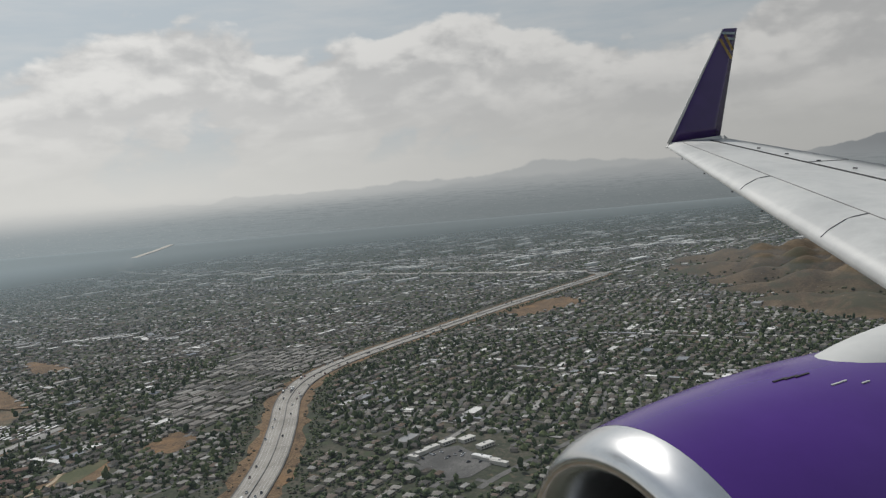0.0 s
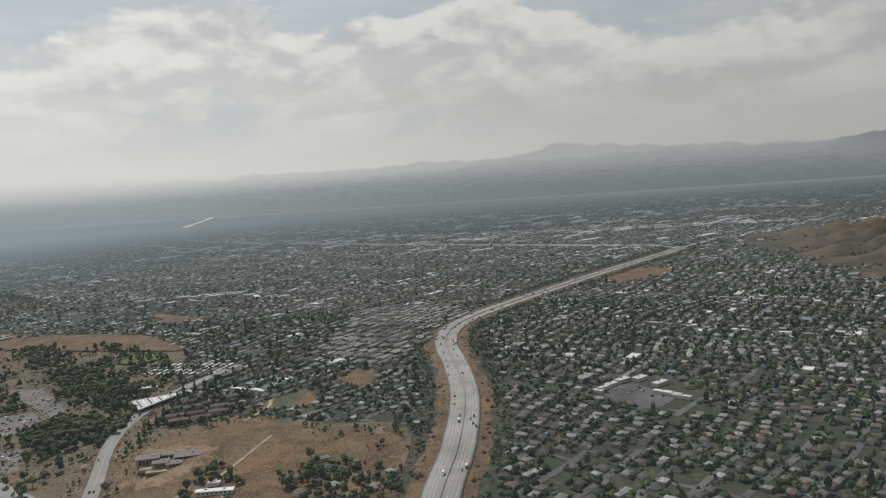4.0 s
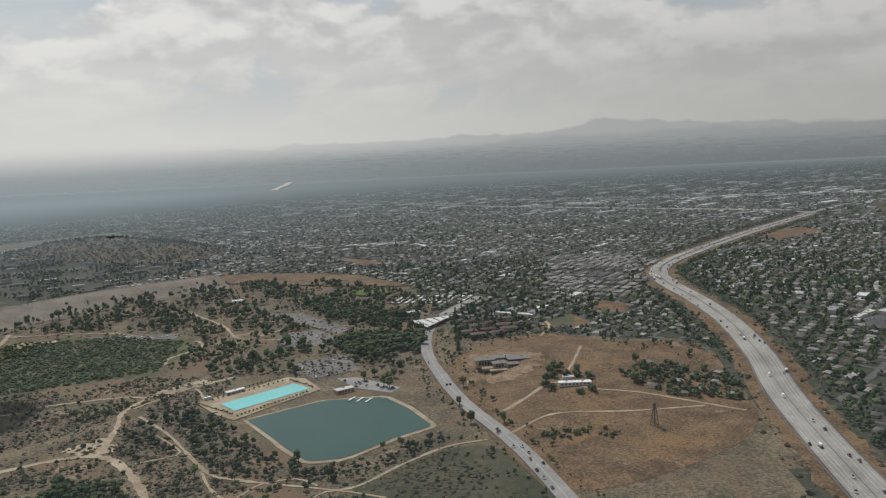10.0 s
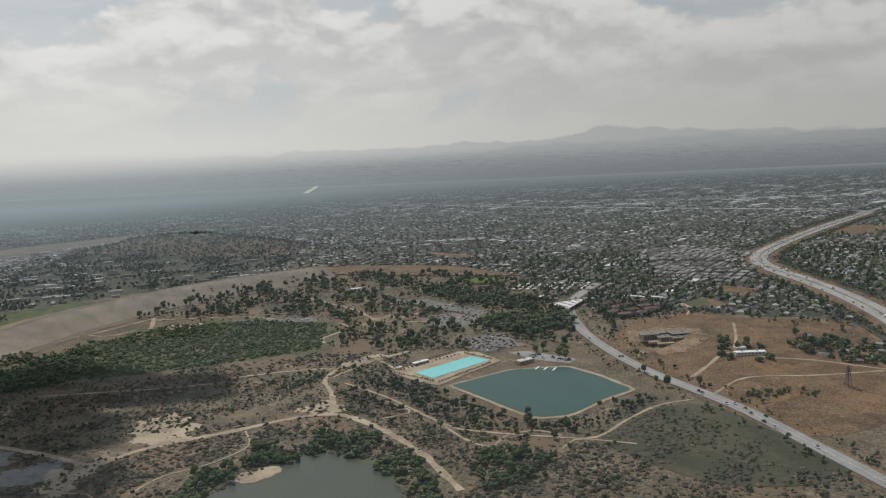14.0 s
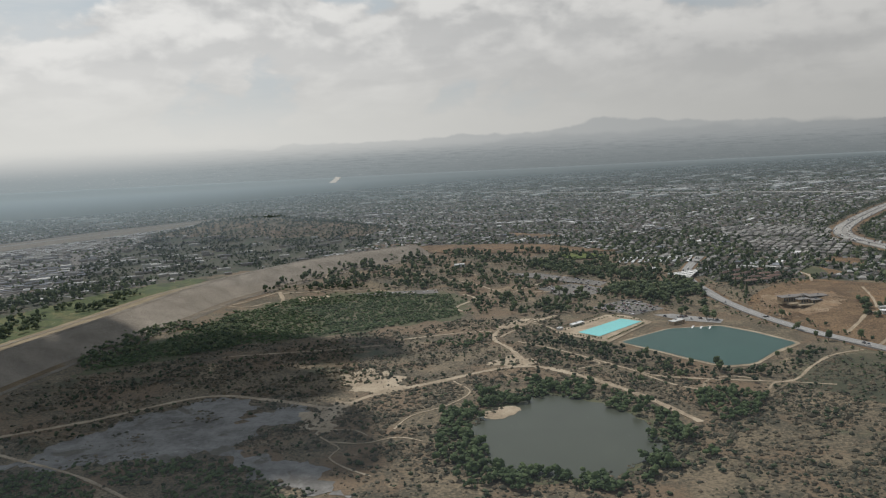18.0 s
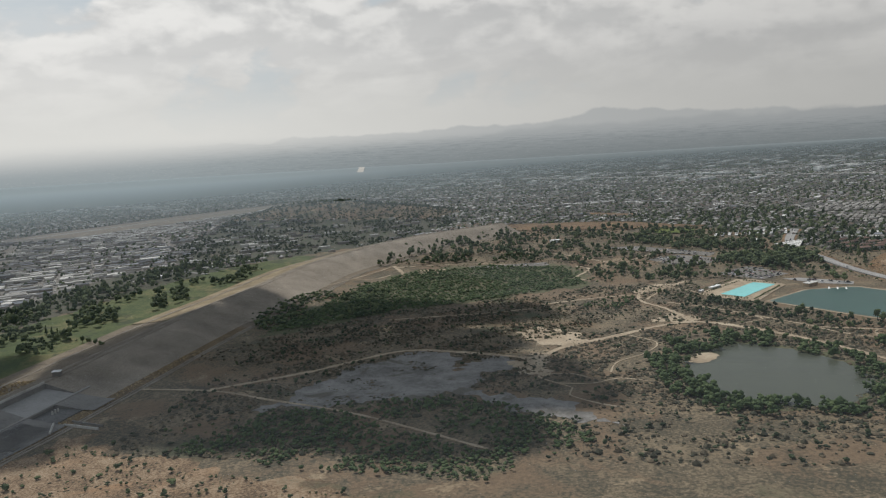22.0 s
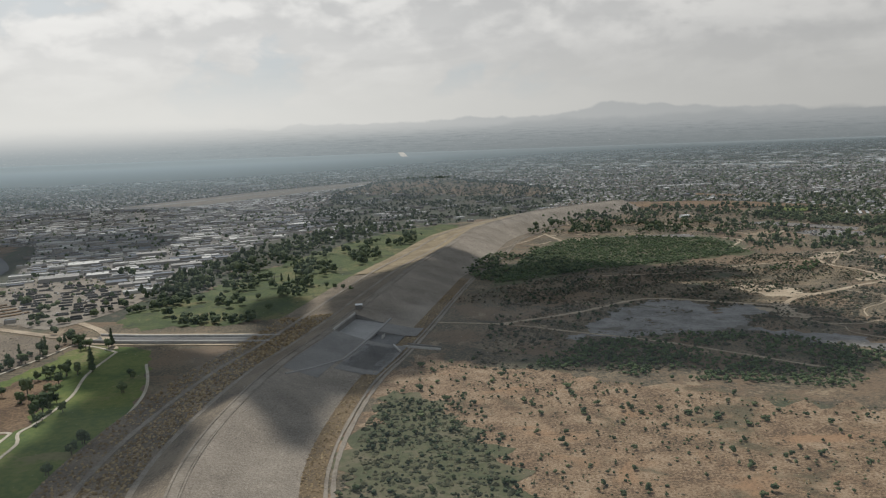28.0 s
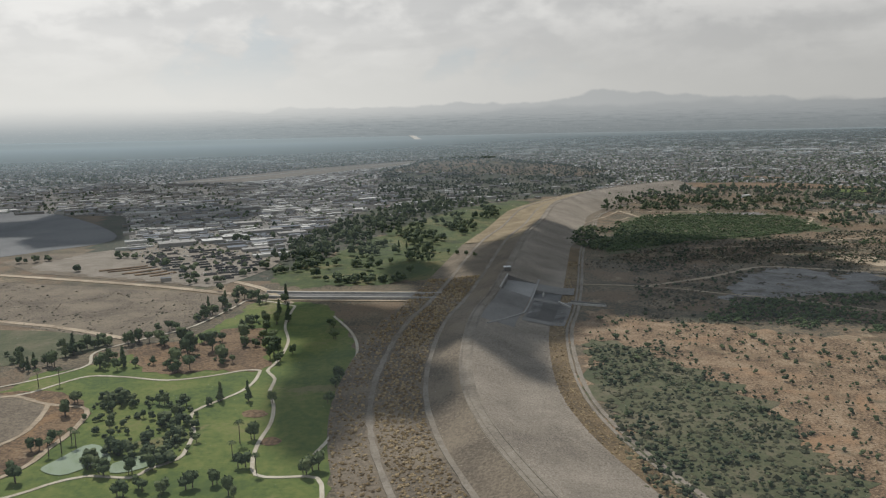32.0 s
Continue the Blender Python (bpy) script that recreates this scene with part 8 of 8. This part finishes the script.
ts = [i / 20 for i in range(21)]
strip("flap_gap", [on_wing(0.1 + 0.88 * t, 0.62) for t in ts], 0.05, M_SEAL, wing, "dark gap in front of the flaps")
strip("spar_joint", [on_wing(0.1 + 0.88 * t, 0.20) for t in ts], 0.006, M_SEAM, wing)
for t in (0.22, 0.42, 0.635):
    strip("slat_joint", [on_wing(t, 0.012 + 0.19 * k / 6) for k in range(7)], 0.006, M_SEAM, wing)
for t in (0.42, 0.70):
    strip("flap_joint", [on_wing(t, 0.62 + 0.34 * k / 4) for k in range(5)], 0.006, M_SEAM, wing)
for i in range(9):
    c = on_wing(0.25 + 0.075 * i, 0.72, 0.02)
    bm = bmesh.new()
    bmesh.ops.create_cube(bm, size=1.0, matrix=Matrix.Translation(c) @ Matrix.Diagonal((0.07, 0.02, 0.02, 1)))
    part("vortex_generator", bm, M_SEAL, wing)
for i, t in enumerate((0.56, 0.66, 0.78, 0.90)):
    c = on_wing(t, 0.0, -0.03)
    bm = bmesh.new()
    bmesh.ops.create_cube(bm, size=1.0, matrix=Matrix.Translation(c) @ Matrix.Diagonal((0.02, 0.02, 0.03, 1)))
    part("static_wick", bm, M_SEAL, wing)
# winglet: blends up out of the tip
B0 = LE_TIP + Vector((0.10, 0.12, -0.1))
B1 = B0 + AFT * 1.42
C0, C1 = Vector((5.52, 3.45, -18.0)), Vector((6.62, 3.62, -18.4))
T0, T1 = Vector((6.62, 5.20, -18.8)), Vector((7.02, 5.28, -19.0))
OUTW = Vector((0.39, 0.05, -0.92))
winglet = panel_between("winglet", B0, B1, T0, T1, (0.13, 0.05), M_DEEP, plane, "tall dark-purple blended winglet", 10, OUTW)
panel_between("leading_edge", B0 - AFT * 0.09, B0 + AFT * 0.05, T0 - AFT * 0.03, T0 + AFT * 0.03, (0.15, 0.06), M_WINGPAINT, winglet, "grey leading-edge strip", 10, OUTW)
panel_between("root_fillet", LE_TIP - AFT * 0.05, TE_TIP, B0 - AFT * 0.02, B1 + AFT * 0.12, (0.2, 0.14), M_WINGPAINT, winglet, "pale curved root fillet", 4, OUTW)


def on_winglet(f, c):
    """A point of the winglet's inner face: f from root to tip, c from nose to tail."""
    return B0.lerp(T0, f).lerp(B1.lerp(T1, f), c) - OUTW * (0.02 + 0.62 * (0.13 - 0.08 * f))


for mat, a, b in ((M_GOLD, (0.90, 0.12), (0.70, 0.97)), (M_GOLD, (0.935, 0.30), (0.78, 0.97)), (M_PALEBLUE, (0.955, 0.10), (0.945, 0.95)), (M_PALEBLUE, (0.905, 0.42), (0.885, 0.97))):
    p, q = on_winglet(*a), on_winglet(*b)
    side_ = (q - p).normalized().cross(OUTW).normalized() * 0.028
    bm = bmesh.new()
    bm.faces.new([bm.verts.new(v) for v in (p - side_, q - side_, q + side_, p + side_)])
    bmesh.ops.solidify(bm, geom=bm.faces[:], thickness=0.01)
    part("stripe", bm, mat, winglet, "slanting painted stripe")
# pylon fairing above the cowling
bm = bmesh.new()
bmesh.ops.create_uvsphere(bm, u_segments=40, v_segments=24, radius=1.0)
turn = AFT.to_track_quat("X", "Y").to_matrix().to_4x4()
UPN = (Vector((0, 1, 0)) - AFT * AFT.y).normalized()
turn = Matrix((AFT, UPN, AFT.cross(UPN))).transposed().to_4x4()
bmesh.ops.transform(bm, matrix=Matrix.Translation(HUB + AFT * 1.98 + UPN * 0.82) @ turn @ Matrix.Diagonal((1.2, 0.30, 0.36, 1)), verts=bm.verts)
part("pylon_fairing", bm, M_WINGPAINT, plane, "smooth pale pylon fairing", True)
SIDE = AFT.cross(UPN)
SIDE = SIDE if SIDE.z > 0 else -SIDE


def on_cowl(name, along, lean, length, width, mat, label):
    """A small plate or slot on the cowling: by its place along the axis and its lean from the top towards the cabin."""
    c, q = math.cos(radians(lean)), math.sin(radians(lean))
    out, across = UPN * c + SIDE * q, SIDE * c - UPN * q
    r = float(np.interp(along, [0.05, 0.3, 0.7, 1.2, 1.7, 2.5], [1.0, 1.03, 1.055, 1.055, 1.03, 0.965])) + 0.002
    m = Matrix((AFT, across, out)).transposed().to_4x4()
    bm = bmesh.new()
    bmesh.ops.create_cube(bm, size=1.0, matrix=Matrix.Translation(HUB + AFT * along + out * r) @ m @ Matrix.Diagonal((length, width, 0.005, 1)))
    part(name, bm, mat, nacelle, label)


for k in range(3):
    on_cowl("cowl_vent", 0.84 + 0.06 * k, 4 + 0.6 * k, 0.09, 0.012, M_SEAL, "small dark cowl vent")
on_cowl("marking", 1.02, 14, 0.10, 0.008, M_WINGPAINT, "thin pale stencilled marking")
on_cowl("marking", 1.13, 17, 0.05, 0.007, M_WINGPAINT, "thin pale stencilled marking")
on_cowl("marking", 1.30, 24, 0.12, 0.012, M_WINGPAINT, "pale stencilled marking")
on_cowl("cowl_seam", 1.80, 40, 0.30, 0.010, M_SEAL, "dark cowling seam")
tagged(plane, "purple and grey jet airliner's engine and wing", "airliner")

# ---------------------------------------------------------------- clouds overhead, whose shadows lie on the valley
CLOUD_Z = 1300.0
away = CLOUD_Z / math.tan(radians(SUN_EL))
ox, oy = away * math.sin(radians(SUN_AZ)), away * math.cos(radians(SUN_AZ))


def make_cloud(shade, seed):
    """A flat cumulus of several lumps; shade: middle and half sizes of its shadow."""
    V, F, off = [], [], 0
    rg = np.random.default_rng(seed)
    for cx, cy, rx, ry in shade:
        for k in range(5):
            v, f = ball(2, seed * 9 + k, 0.22)
            a, r = rg.random() * 6.283, 0.45 * math.sqrt(rg.random())
            V.append(v * [rx * 0.62, ry * 0.62, 45] + [cx + ox + r * rx * math.cos(a), cy + oy + r * ry * math.sin(a), CLOUD_Z])
            F.append(f + off)
            off += len(v)
    me = raw_mesh("cloud", np.concatenate(V), [np.concatenate(F)], [M_CLOUD], smooth=True)
    return tagged(new("cloud", me), "flat white fair-weather cloud high overhead", "cloud", kind="structure")


make_cloud([(-850, 185, 105, 105), (-945, 150, 95, 80), (-870, 95, 100, 45), (-1065, 280, 85, 120), (-1100, 120, 80, 80), (-1010, 130, 60, 60), (-1098, 55, 38, 34), (-850, 300, 80, 55), (-770, 175, 45, 75), (-1172, 235, 38, 62), (-965, 260, 75, 90), (-955, 350, 70, 50)], 3)
make_cloud([(-900, 440, 110, 60), (-1010, 420, 60, 60), (-800, 430, 80, 40)], 5)
make_cloud([(-1222, 70, 44, 55), (-1205, -8, 46, 62), (-1195, -85, 30, 60), (-1152, -70, 26, 62), (-1150, 40, 42, 52), (-1118, 22, 30, 42), (-1097, -22, 10, 30)], 6)
make_cloud([(-1640, 590, 150, 130), (-1560, 660, 110, 110), (-1500, 590, 60, 80), (-1720, 530, 110, 110), (-1600, 430, 60, 60)], 7)
